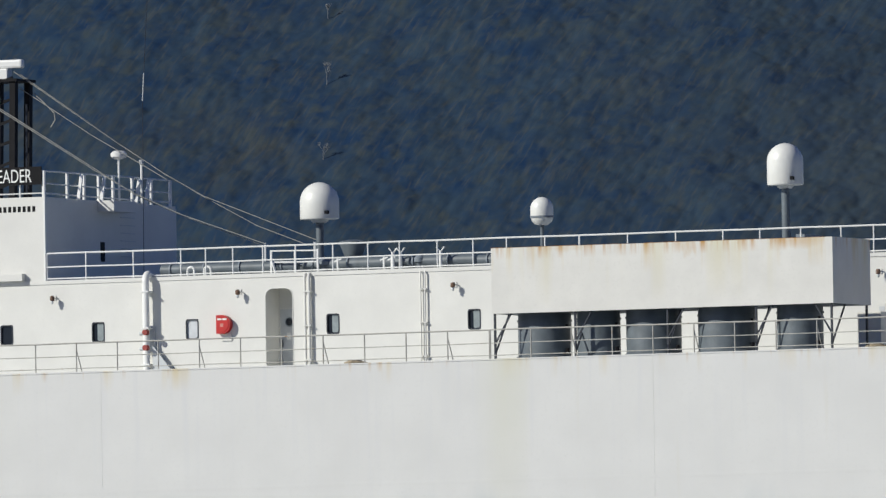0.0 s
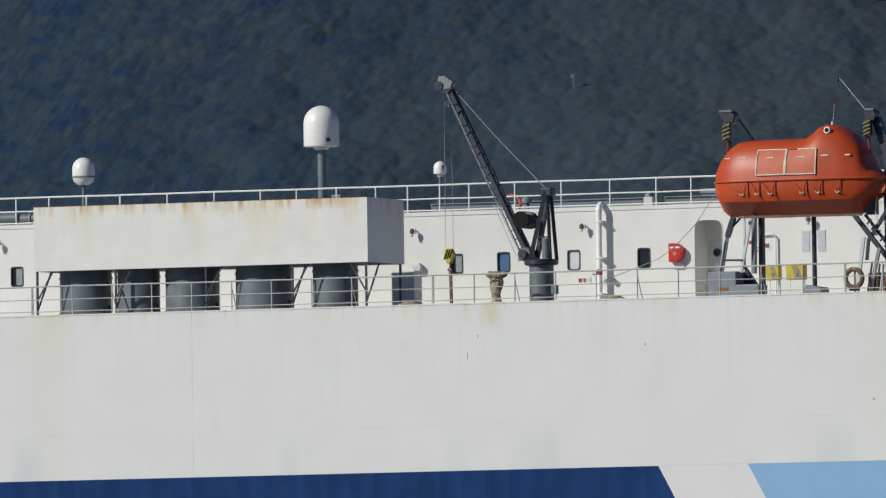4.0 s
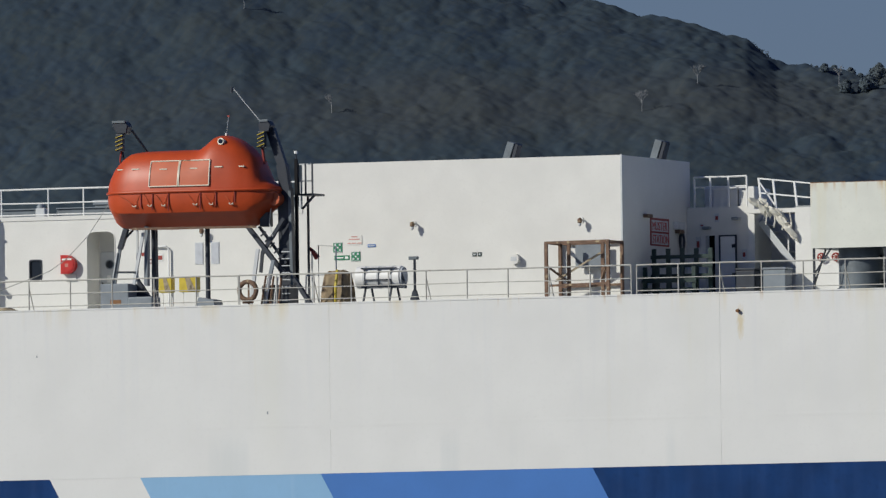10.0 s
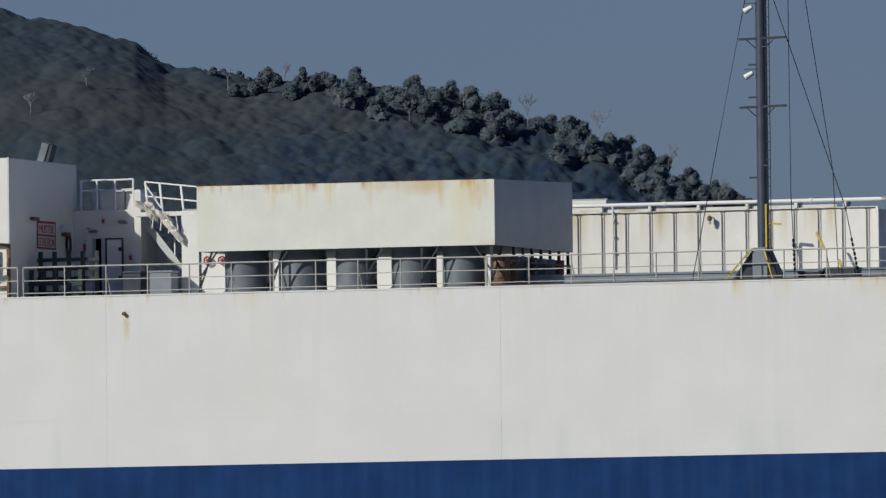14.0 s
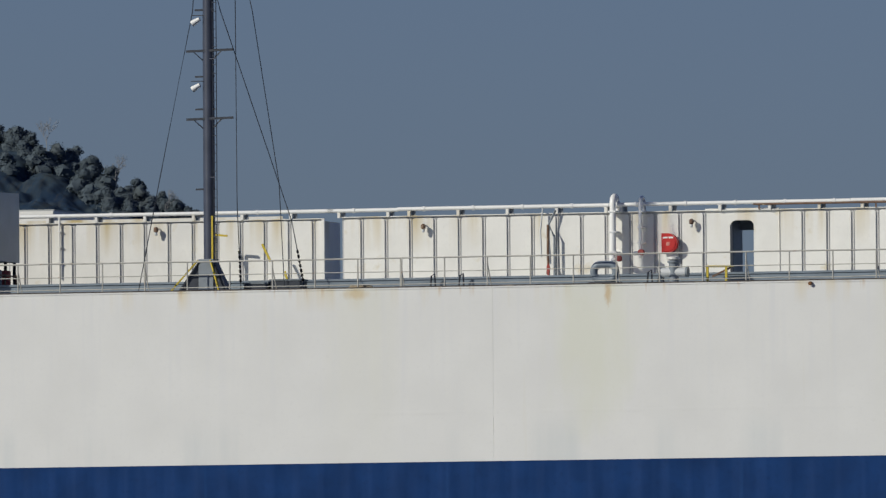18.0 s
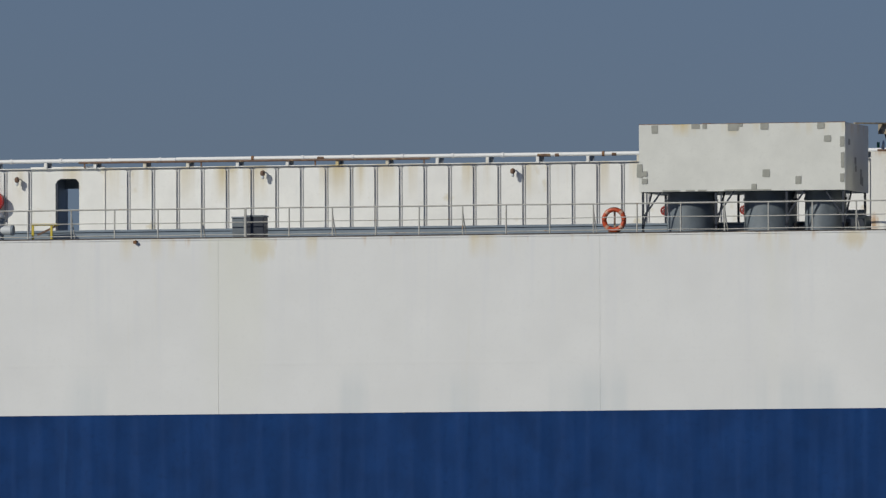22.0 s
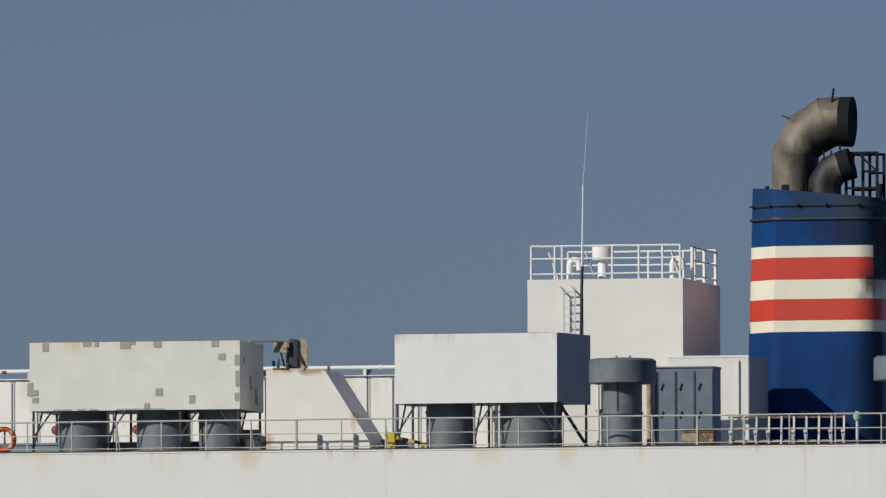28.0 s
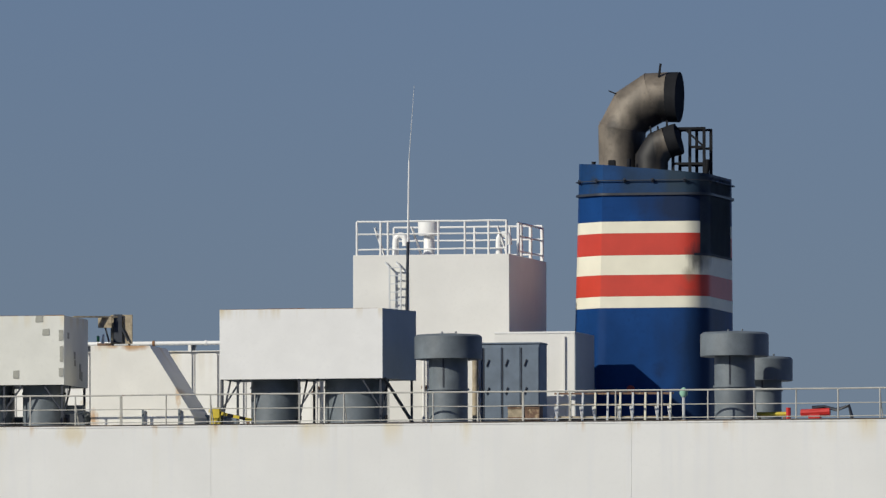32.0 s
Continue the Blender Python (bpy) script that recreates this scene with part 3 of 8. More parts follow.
def ridge_tree(a, tall, kind, seed, v=0.99):
    """A tree of its own: a broad evergreen on the skyline, or a bare broadleaf."""
    rng = random.Random(seed)
    p = hill_point(a, v) + Vector((0, 0, 1.2 if v > 0.98 else 1.6))
    if kind == "pine":
        t = thing("evergreen_tree", *p, "dark evergreen tree with a ragged crown on the ridge", "tree", "skyline trees")
        trunk = p + Vector((rng.uniform(-0.2, 0.2), 0, tall * 0.2))
        rod("trunk", M_GROUND, t, p - Vector((0, 0, 3)), trunk, 0.26, 8, 0.10)
        bm = bmesh.new()
        for k in range(8):
            # rounded boughs, widest low down and closing in towards the top, with loose leaf at their edges
            h = (k + rng.random()) / 8
            spread = tall * 0.33 * math.sqrt(1 - 0.9 * h)
            c = p + Vector((rng.uniform(-1, 1) * spread, rng.uniform(-1, 1) * spread, tall * (0.85 * h - 0.35)))
            fat = tall * (0.15 + 0.15 * (1 - h))
            start = len(bm.verts)
            bmesh.ops.create_icosphere(bm, subdivisions=2, radius=1.0)
            bm.verts.ensure_lookup_table()
            for v in bm.verts[start:]:
                d = v.co * (0.95 + 0.55 * noise.noise(v.co * 2.2 + c)) * fat
                v.co = c + Vector((d.x * 1.1, d.y, d.z * 0.98))
            for _ in range(90):
                d = Vector((rng.gauss(0, 1), rng.gauss(0, 1), rng.gauss(0, 1))).normalized()
                o = c + Vector((d.x * 1.1, d.y, d.z * 0.98)) * fat * rng.uniform(0.85, 1.4)
                q = (d + Vector((rng.uniform(-0.3, 0.3), rng.uniform(-0.4, 0.1), rng.uniform(-0.3, 0.3)))).to_track_quat("Z", "Y").to_matrix()
                bm.faces.new([bm.verts.new(o + q @ Vector(e) * 0.24) for e in ((-1, -0.5, 0), (1, -0.4, 0.2), (0, 1, 0))])
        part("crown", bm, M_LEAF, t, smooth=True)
    else:
        t = thing("bare_tree", *p, "leafless pale grey tree on the wooded hill", "tree", "bare trees on the hill")
        rod("trunk", M_BARK, t, p - Vector((0, 0, 3)), p + Vector((0, 0, tall * 0.45)), 0.10, 8, 0.06)
        bm = bmesh.new()

        def grow(o, way, length, r, depth):
            e = o + way * length
            bm_rod(bm, o, e, r, 4, r * 0.6)
            if depth:
                for _ in range(4):
                    w = (way + Vector((rng.uniform(-0.75, 0.75), rng.uniform(-0.4, 0.4), rng.uniform(-0.1, 0.5)))).normalized()
                    grow(o.lerp(e, rng.uniform(0.5, 1)), w, length * 0.66, r * 0.6, depth - 1)

        for _ in range(4):
            grow(p + Vector((0, 0, tall * rng.uniform(0.15, 0.45))), Vector((rng.uniform(-0.8, 0.8), rng.uniform(-0.4, 0.4), 1)).normalized(), tall * 0.34, 0.045, 3)
        part("bare_crown", bm, M_BARK, t)


rng = random.Random(5)
x, i = -191.5, 0
while x < -169.5:                              # the skyline: evergreens shoulder to shoulder, a bare tree here and there
    big = float(np.interp(x, [-192, -189, -186, -181, -176, -172, -169], [2.0, 3.6, 5.4, 6.8, 7.2, 5.9, 4.0]))
    kind = "bare" if i % 9 == 4 else "pine"
    ridge_tree(x / P_SIDE, big * rng.uniform(0.7, 1.15), kind, i, rng.uniform(0.945, 0.995))
    x += rng.uniform(0.14, 0.36)
    i += 1

rng = random.Random(21)
for i in range(16):                            # pale leafless trees that stand among the evergreens
    ridge_tree(rng.uniform(-0.49, -0.36), rng.uniform(2.6, 4.5), "bare", 400 + i, rng.uniform(0.55, 0.93))

# ---- the ship's hull: white topsides over a band of blues ----
BOW, STERN, DECK, BEAM = -42.0, 158.0, 30.0, 32.0
BAND = 24.17
WALL = 9.0                                     # the deckhouse's side, in from the deck edge
LEAN = 0.54                                    # metres by which the band's joints run aft for each metre down


def hull_build():
    hull = thing("hull", 58, 16, 0, "tall slab-sided ship hull, white above a band of blues", "ship hull", kind="structure")
    seams = [BOW, -8.0, 13.0, 41.0, 55.2, 69.33, 88.6, 102.5, 115.6, 128.8, 142.6, STERN]
    for a, b in zip(seams, seams[1:]):
        box("hull_plate", M_HULL, hull, a + 0.0025, b - 0.0025, 0, 0.25, BAND + 0.002, DECK - 0.02)
    joints = [(BOW, M_BLUE, "dark blue"), (30.62, M_HULL, "white"), (33.97, M_SKYBLUE, "light blue"), (40.62, M_MIDBLUE, "mid blue"), (50.53, M_BLUE, "dark blue")]
    low = 8.0
    for i, (a, mat, word) in enumerate(joints):
        b = joints[i + 1][0] if i + 1 < len(joints) else STERN
        s0, s1 = (0 if i == 0 else LEAN * (BAND - low)), (0 if i == 4 else LEAN * (BAND - low))
        if i in (0, 4):                        # thin plating drawn in between its ribs
            bm = bmesh.new()
            n = int((b + s1 - a) / 0.09)
            rows = []
            for k in range(n + 1):
                x = a + (b + s1 - a) * k / n
                f = abs(math.sin(math.pi * x / 0.86 + 0.35 * noise.noise(Vector((x * 0.4, 0, 0)))))
                y = 0.004 + 0.022 * f ** 0.7 * (0.55 + 0.9 * abs(noise.noise(Vector((x * 0.55, 3, 0)))))
                top = BAND if i == 4 or x <= b else BAND - (x - b) / LEAN
                foot = low if i == 0 else max(low, BAND - (x - a) / LEAN - 0.001)
                rows.append([bm.verts.new((x, 0.004, top)), bm.verts.new((x, y, top - min(0.12, (top - foot) / 3))), bm.verts.new((x, y, foot)), bm.verts.new((x, 0.25, foot)), bm.verts.new((x, 0.25, top))])
            for r, q in zip(rows, rows[1:]):
                for j in range(5):
                    bm.faces.new((r[j], q[j], q[(j + 1) % 5], r[(j + 1) % 5]))
            part("colour_band", bm, mat, hull, word + " painted hull band", smooth=True)
        else:
            prism("colour_band", mat, hull, [(a, BAND), (b, BAND), (b + s1, low), (a + s0, low)], 0.004, 0.254, label=word + " painted hull band")
    box("hull_bottom", M_BLUE, hull, BOW, STERN, 0.004, 0.3, 0, low)
    box("far_side", M_HULL, hull, BOW, STERN, BEAM - 0.3, BEAM, 0, DECK)
    box("bow_end", M_HULL, hull, BOW - 0.3, BOW, 0, BEAM, 0, DECK)
    box("stern_end", M_HULL, hull, STERN, STERN + 0.3, 0, BEAM, 0, DECK)
    bm = bmesh.new()                           # the deck is cambered: it rises from the side passage towards the middle
    sect = [(0.26, DECK - 0.02), (5.0, DECK - 0.02), (10.5, DECK + 0.22), (BEAM - 10.5, DECK + 0.22), (BEAM - 5.0, DECK - 0.02), (BEAM - 0.3, DECK - 0.02), (BEAM - 0.3, DECK - 0.25), (0.26, DECK - 0.25)]
    ends = [[bm.verts.new((x, y, z)) for y, z in sect] for x in (BOW, 104.0)]
    for i in range(len(sect)):
        j = (i + 1) % len(sect)
        bm.faces.new((ends[0][i], ends[0][j], ends[1][j], ends[1][i]))
    bm.faces.new(ends[0])
    bm.faces.new(ends[1][::-1])
    part("deck_plating", bm, M_DECKPALE, hull)
    bm = bmesh.new()
    ends = [[bm.verts.new((x, y, z)) for y, z in sect] for x in (104.0, STERN)]
    for i in range(len(sect)):
        j = (i + 1) % len(sect)
        bm.faces.new((ends[0][i], ends[0][j], ends[1][j], ends[1][i]))
    bm.faces.new(ends[0])
    bm.faces.new(ends[1][::-1])
    part("deck_plating", bm, M_DECK, hull, "grey after deck, paled to bounce light")
    # a dark strip added where a shadow line runs along the deck edge
    box("deck_edge_shadow_line", M_EDGESHADE, hull, 69.0, STERN, 0.02, 0.06, DECK + 0.028, DECK + 0.075, label="dark brown strip for the shadow line along the deck edge")
    bm = bmesh.new()
    bm_box(bm, BOW, STERN, -0.015, 0.26, DECK - 0.02, DECK + 0.03)
    part("gunwale_edge", bm, M_HULL, hull)
    # drain spouts and fittings on the side, with rust under them
    for x, z in ((55.87, 29.4), (99.65, 29.96)):
        rod("drain_spout", M_RUST, hull, (x, 0.05, z), (x, -0.12, z - 0.03), 0.06, label="rusty drain spout")
    for a, b in ((-26.0, 26.2), (36.0, 71.5), (84.0, 101.6), (103.6, 122.0)):
        bm = bmesh.new()
        rows = []
        for k in range(int((b - a) / 0.6) + 1):
            x = a + 0.6 * k
            z = 25.85 + 0.02 * noise.noise(Vector((x * 0.3, 0, 0)))
            rows.append([bm.verts.new((x, y, z + d)) for y, d in ((0.004, -0.20), (-0.0015, -0.05), (-0.0015, 0.03), (0.004, 0.16))])
        for p, q in zip(rows, rows[1:]):
            for i in range(4):
                bm.faces.new((p[i], q[i], q[(i + 1) % 4], p[(i + 1) % 4]))
        part("weld_seam", bm, M_HULL, hull, smooth=True)
    for x, z, w, h in ((23.9, 28.85, 0.012, 0.06), (23.5, 28.2, 0.01, 0.12), (30.2, 28.42, 0.02, 0.035), (38.7, 26.3, 0.02, 0.05)):
        box("weld_scar", M_MIDGREY, hull, x - w, x + w, -0.006, 0.02, z - h, z + h)


hull_build()
STAND[0] = HOUSE


# ---- side walls with openings ----
def wall_with_holes(name, mat, parent, x0, x1, z0, z1, y0, y1, holes):
    """A flat wall of thickness y1 - y0 with oblong holes (x0, x1, z0, z1) cut through it, as a grid of blocks joined up."""
    xs = sorted({x0, x1, *[h[0] for h in holes], *[h[1] for h in holes]})
    zs = sorted({z0, z1, *[h[2] for h in holes], *[h[3] for h in holes]})
    solid = {}
    for i in range(len(xs) - 1):
        for j in range(len(zs) - 1):
            cx, cz = (xs[i] + xs[i + 1]) / 2, (zs[j] + zs[j + 1]) / 2
            solid[i, j] = not any(h[0] < cx < h[1] and h[2] < cz < h[3] for h in holes)
    bm = bmesh.new()
    vert = {}

    def v(i, j, k):
        if (i, j, k) not in vert:
            vert[i, j, k] = bm.verts.new((xs[i], (y0, y1)[k], zs[j]))
        return vert[i, j, k]

    for (i, j), s in solid.items():
        if not s:
            continue
        for k in (0, 1):
            bm.faces.new((v(i, j, k), v(i + 1, j, k), v(i + 1, j + 1, k), v(i, j + 1, k)))
        for di, dj, e in ((-1, 0, ((i, j), (i, j + 1))), (1, 0, ((i + 1, j), (i + 1, j + 1))), (0, -1, ((i, j), (i + 1, j))), (0, 1, ((i, j + 1), (i + 1, j + 1)))):
            if not solid.get((i + di, j + dj), False):
                (a, b), (c, d) = e
                bm.faces.new((v(a, b, 0), v(c, d, 0), v(c, d, 1), v(a, b, 1)))
    return part(name, bm, mat, parent)


WIN = [(-16.2, 31.39), (-12.6, 31.39), (-8.92, 31.39), (-3.44, 31.42), (2.02, 31.42), (19.13, 31.41), (20.94, 31.42), (23.63, 31.42), (26.31, 31.42)]
PORTALS = [(-5.8, 33.08), (28.5, 33.04)]
ROOF = 33.54


def deckhouse():
    house = thing("wall_deckhouse", 16, WALL, DECK - 0.02, "long white painted deckhouse side with small windows", "deckhouse wall", kind="structure")
    holes = [(x, x + 0.48, z, z + 0.70) for x, z in WIN] + [(x, x + 1.04, DECK - 0.02, z) for x, z in PORTALS]
    wall_with_holes("side_wall", M_WALL, house, -40, 48.42, DECK - 0.02, ROOF, WALL, WALL + 0.12, holes)
    box("end_wall", M_WALL, house, 48.30, 48.42, WALL + 0.125, 24, DECK - 0.02, ROOF)
    box("far_wall", M_WALL, house, -40, 48.42, 24, 24.12, DECK - 0.02, ROOF)
    box("fore_wall", M_WALL, house, -40.12, -40.0, WALL, 24.12, DECK - 0.02, ROOF)
    roof = box("deckhouse_roof", M_DECKPALE, house, -40, 36.6, WALL + 0.01, 24, ROOF, ROOF + 0.05)
    trim = box("roof_edge", M_WALL, house, -40, 36.6, WALL - 0.03, WALL + 0.06, ROOF - 0.05, ROOF + 0.09)
    for x, z in PORTALS:
        # the round-headed opening: corner fillets, a lobby behind and its inner door
        for s in (0, 1):
            c, r = (x + 0.26, 0.26) if s == 0 else (x + 0.78, 0.26)
            edge = x if s == 0 else x + 1.04
            arc = [(c + r * math.cos(radians(a)), z - 0.26 + r * math.sin(radians(a))) for a in (range(180, 89, -15) if s == 0 else range(90, -1, -15))]
            prism("corner_fillet", M_WALL, house, ([(edge, z)] + arc) if s == 0 else (arc + [(edge, z)]), WALL - 0.002, WALL + 0.12)
        deep = WALL + 1.15
        box("lobby_back", M_WALL, house, x - 0.08, x + 1.12, deep, deep + 0.08, DECK, z + 0.1)
        box("lobby_side", M_WALL, house, x - 0.08, x, WALL + 0.122, deep - 0.002, DECK, z + 0.1)
        box("lobby_side", M_WALL, house, x + 1.04, x + 1.12, WALL + 0.122, deep - 0.002, DECK, z + 0.1)
        box("lobby_top", M_WALL, house, x - 0.08, x + 1.12, WALL + 0.122, deep + 0.08, z + 0.102, z + 0.16)
        tube("opening_rim", M_WALL, house, [(x - 0.01, WALL - 0.004, DECK), (x - 0.01, WALL - 0.004, z - 0.26)] + [(x + 0.26 - 0.27 * math.cos(radians(a)), WALL - 0.004, z - 0.26 + 0.27 * math.sin(radians(a))) for a in (30, 60, 90)] + [(x + 0.78 + 0.27 * math.sin(radians(a)), WALL - 0.004, z - 0.26 + 0.27 * math.cos(radians(a))) for a in (0, 30, 60)] + [(x + 1.05, WALL - 0.004, z - 0.26), (x + 1.05, WALL - 0.004, DECK)], 0.018, 6)
    for i, (x, z) in enumerate(PORTALS):
        y = WALL + 1.15
        d = thing("door", x + 0.4, y, DECK, "pale grey steel door with a round window, in a lobby", "door", "deckhouse doors", kind="structure")
        prism("door_leaf", M_PALE, d, rounded(x + 0.05, x + 0.75, DECK + 0.15, 32.38, 0.06), y - 0.05, y - 0.012)
        for a, b, c, e in ((x + 0.0, x + 0.045, DECK + 0.1, 32.46), (x + 0.755, x + 0.80, DECK + 0.1, 32.46), (x + 0.046, x + 0.754, 32.39, 32.46)):
            box("door_frame", M_WALL, d, a, b, y - 0.07, y - 0.002, c, e)
        for r, m, dy, word in ((0.17, M_MIDGREY, 0.075, "porthole_rim"), (0.13, M_GLASS, 0.09, "porthole_glass")):
            rod(word, m, d, (x + 0.41, y - 0.04, 31.93), (x + 0.41, y - dy, 31.93), r, 16)
        bar("handle", M_BLACK, d, (x + 0.14, y - 0.09, DECK + 1.05), (x + 0.14, y - 0.09, DECK + 1.30), 0.04, 0.03)
        box("notice", M_WHITE, d, x + 0.30, x + 0.44, y - 0.062, y - 0.052, 31.30, 31.55)
        box("notice_mark", M_REDWORN, d, x + 0.33, x + 0.38, y - 0.068, y - 0.062, 31.38, 31.44)
    for n, (x, z) in enumerate(WIN):
        w = thing("window", x + 0.24, WALL, z, "small round-cornered cabin window with a dark frame", "window", "deckhouse windows", kind="structure")
        frame_bm = bmesh.new()
        out, inn = rounded(x - 0.01, x + 0.49, z - 0.01, z + 0.71, 0.10), rounded(x + 0.03, x + 0.45, z + 0.03, z + 0.67, 0.08)
        ring = [[frame_bm.verts.new((px, y, pz)) for px, pz in o] for o in (out, inn) for y in (WALL - 0.015, WALL + 0.05)]
        m = len(out)
        for a, b in ((0, 1), (2, 3), (0, 2), (1, 3)):
            for i in range(m):
                j = (i + 1) % m
                frame_bm.faces.new((ring[a][i], ring[a][j], ring[b][j], ring[b][i]))
        part("window_frame", frame_bm, M_NAVY, w)
        pale, half = n in (2, 7), n in (1, 3, 4, 5)
        prism("pane", M_CURTAIN if pale else M_BLUEPANE if n == 6 else M_GLASS, w, rounded(x + 0.025, x + 0.455, z + 0.025, z + 0.675, 0.06), WALL + 0.05, WALL + 0.065, label="pane with a drawn white curtain" if pale else "dark glass pane")
        if half:                               # a half-drawn grey curtain behind the pane's after part
            prism("curtain", M_HALFCURTAIN, w, rounded(x + 0.19, x + 0.445, z + 0.05, z + 0.665, 0.05), WALL + 0.044, WALL + 0.049, label="half-drawn grey curtain")
    return house


deckhouse()


def tall_block():
    """The higher white block at the deckhouse's after end."""
    b = thing("wall_casing", 42.5, WALL, ROOF, "tall plain white steel casing block at the deckhouse's end", "deckhouse block", kind="structure")
    box("front_plate", M_WALL, b, 36.6, 48.42, WALL + 0.002, WALL + 0.13, ROOF - 0.001, 35.20)
    box("end_plate", M_WALL, b, 48.29, 48.418, WALL + 0.13, 15.9, ROOF - 0.001, 35.198)
    box("fore_plate", M_WALL, b, 36.6, 36.72, WALL + 0.13, 15.9, ROOF, 35.198)
    box("back_plate", M_WALL, b, 36.6, 48.42, 15.9, 16.0, ROOF, 35.198)
    box("top_plate", M_WALL, b, 36.75, 48.28, WALL + 0.14, 15.88, 35.12, 35.19)
    box("corner_post", M_PALE, b, 48.40, 48.46, WALL - 0.02, WALL + 0.05, DECK, 35.22)
    for x, y in ((43.1, 12.0), (48.0, 13.6)):
        v = thing("roof_vent", x, y, 35.2, "leaning dark grey vent on the casing roof", "vent", "casing roof vents")
        prism("duct", M_GREY, v, [(x - 0.22, 35.19), (x + 0.06, 35.19), (x + 0.28, 35.85), (x + 0.02, 35.93)], y, y + 0.5, 0.02)
        prism("cowl", M_NAVY, v, [(x + 0.09, 35.19), (x + 0.24, 35.19), (x + 0.42, 35.80), (x + 0.30, 35.86)], y + 0.03, y + 0.47, 0.02)


tall_block()


def after_lobby():
    """Wall, door and stair behind the casing, in its shade, and the wall behind the second plenum box."""
    w = thing("wall_after", 52, 13, DECK, "shaded white bulkhead with an open doorway and a steel door", "bulkhead", kind="structure")
    wall_with_holes("bulkhead", M_WALL, w, 48.43, 51.25, DECK, 33.58, 15.6, 15.72, [(49.12, 49.46, DECK, 32.59)])
    box("bulkhead_low", M_WALL, w, 51.252, 53.34, 15.6, 15.72, DECK, 33.25)
    # a black sheet stands in for the unlit room behind the doorway
    box("unlit_room_sheet", M_BLACK, w, 48.9, 49.8, 16.6, 16.65, DECK, 32.7)
    box("side_bulkhead", M_WALL, w, 51.30, 51.55, 13.9, 15.59, DECK, 34.15, 0.02)
    box("long_bulkhead", M_WALL, w, 53.36, 68.9, 13.0, 13.12, DECK, 33.38)
    box("long_roof", M_DECK, w, 53.36, 68.9, 13.13, 22, 33.38, 33.44)
    box("low_roof", M_DECK, w, 48.43, 53.34, 15.73, 22, 33.38, 33.44)
    box("bulkhead_end", M_WALL, w, 68.78, 68.9, 13.13, 22, DECK, 33.38)
    d = thing("door", 49.95, 15.5, DECK, "pale steel door ajar beside a dark doorway", "door", kind="structure")
    leaf = box("door_leaf", M_WHITE, d, 49.70, 50.24, 15.50, 15.56, DECK + 0.4, 32.53, 0.01)
    for a, b in ((49.64, 49.69), (50.245, 50.29)):
        box("door_frame", M_NAVY, d, a, b, 15.49, 15.58, DECK + 0.3, 32.58)
    box("door_frame", M_NAVY, d, 49.64, 50.29, 15.49, 15.58, 32.54, 32.59)
    for z in (31.2, 32.2):
        box("latch", M_NAVY, leaf, 50.14, 50.28, 15.44, 15.5, z - 0.06, z + 0.06)
    for x, z in ((49.2, 32.85), (50.3, 33.15)):
        l = thing("wall_lamp", x, 15.5, z, "small bulkhead lamp on a shaded wall", "lamp")
        box("body", M_MIDGREY, l, x - 0.14, x + 0.14, 15.36, 15.59, z - 0.05, z + 0.05, 0.02)
    for x, z, h in ((48.85, 32.3, 0.5), (49.55, 33.2, 0.3), (49.0, 32.95, 0.08), (50.55, 31.9, 0.35)):
        l = thing("notice_plate", x, 15.55, z, "small faded notice on a shaded bulkhead", "notice", "lobby notices")
        box("plate", M_CURTAIN, l, x - 0.08, x + 0.08, 15.57, 15.595, z - h / 2, z + h / 2)
        box("stripe", M_REDWORN, l, x - 0.05, x + 0.05, 15.562, 15.572, z - h / 4, z + h / 5)
    # white lockers on the low roof
    for a, b, z in ((49.30, 50.20, 34.20), (50.25, 50.70, 34.19)):
        l = thing("roof_locker", a, 16, 33.44, "white steel locker on the low roof", "locker", "low roof lockers")
        box("body", M_WALL, l, a, b, 15.95, 16.7, 33.435, z, 0.02)
        box("lid", M_WHITE, l, a - 0.02, b + 0.02, 15.93, 16.72, z + 0.002, z + 0.03)
    # the stair up to the roof
    st = thing("stairs", 52.6, 14.8, DECK, "white steel stair with handrails, up to the roof", "stairs")
    a, b = Vector((51.60, 0, 32.98)), Vector((53.85, 0, 30.15))
    for y in (14.4, 15.2):
        off = Vector((0, y, 0))
        # stringers greyed in their colour, for the shade over the stair
        bar("stringer", M_PALE, st, a + off, b + off, 0.06, 0.24)
        bar("handrail", M_WHITE, st, a + off + Vector((0, 0, 0.9)), b + off + Vector((0, 0, 0.9)), 0.05, 0.05)
        for f in (0.05, 0.45, 0.9):
            c = a.lerp(b, f) + off
            bar("baluster", M_WHITE, st, c, c + Vector((0, 0, 0.9)), 0.045, 0.045)
    for i in range(12):
        c = a.lerp(b, (i + 0.5) / 12)
        box("tread", M_WALL, st, c.x - 0.12, c.x + 0.12, 14.44, 15.16, c.z - 0.02, c.z + 0.02)
    box("landing", M_WALL, st, 51.56, 54.0, 13.14, 14.3, 33.22, 33.37)
    for x in (51.97, 52.5, 53.28, 53.9):
        top = 34.45 - 0.12 * (x - 51.97)
        bar("rail_post", M_WHITE, st, (x + 0.1, 13.2, 33.36), (x, 13.2, top), 0.07, 0.07)
    for dz in (0.0, -0.5):
        bar("rail_bar", M_WHITE, st, (51.97, 13.2, 34.43 + dz), (53.9, 13.2, 34.21 + dz), 0.05, 0.05)
    bar("rail_brace", M_WHITE, st, (52.0, 13.2, 34.3), (52.55, 13.2, 33.5), 0.05, 0.05)
    # folded pale canvas hung over the stair rail
    rng = random.Random(4)
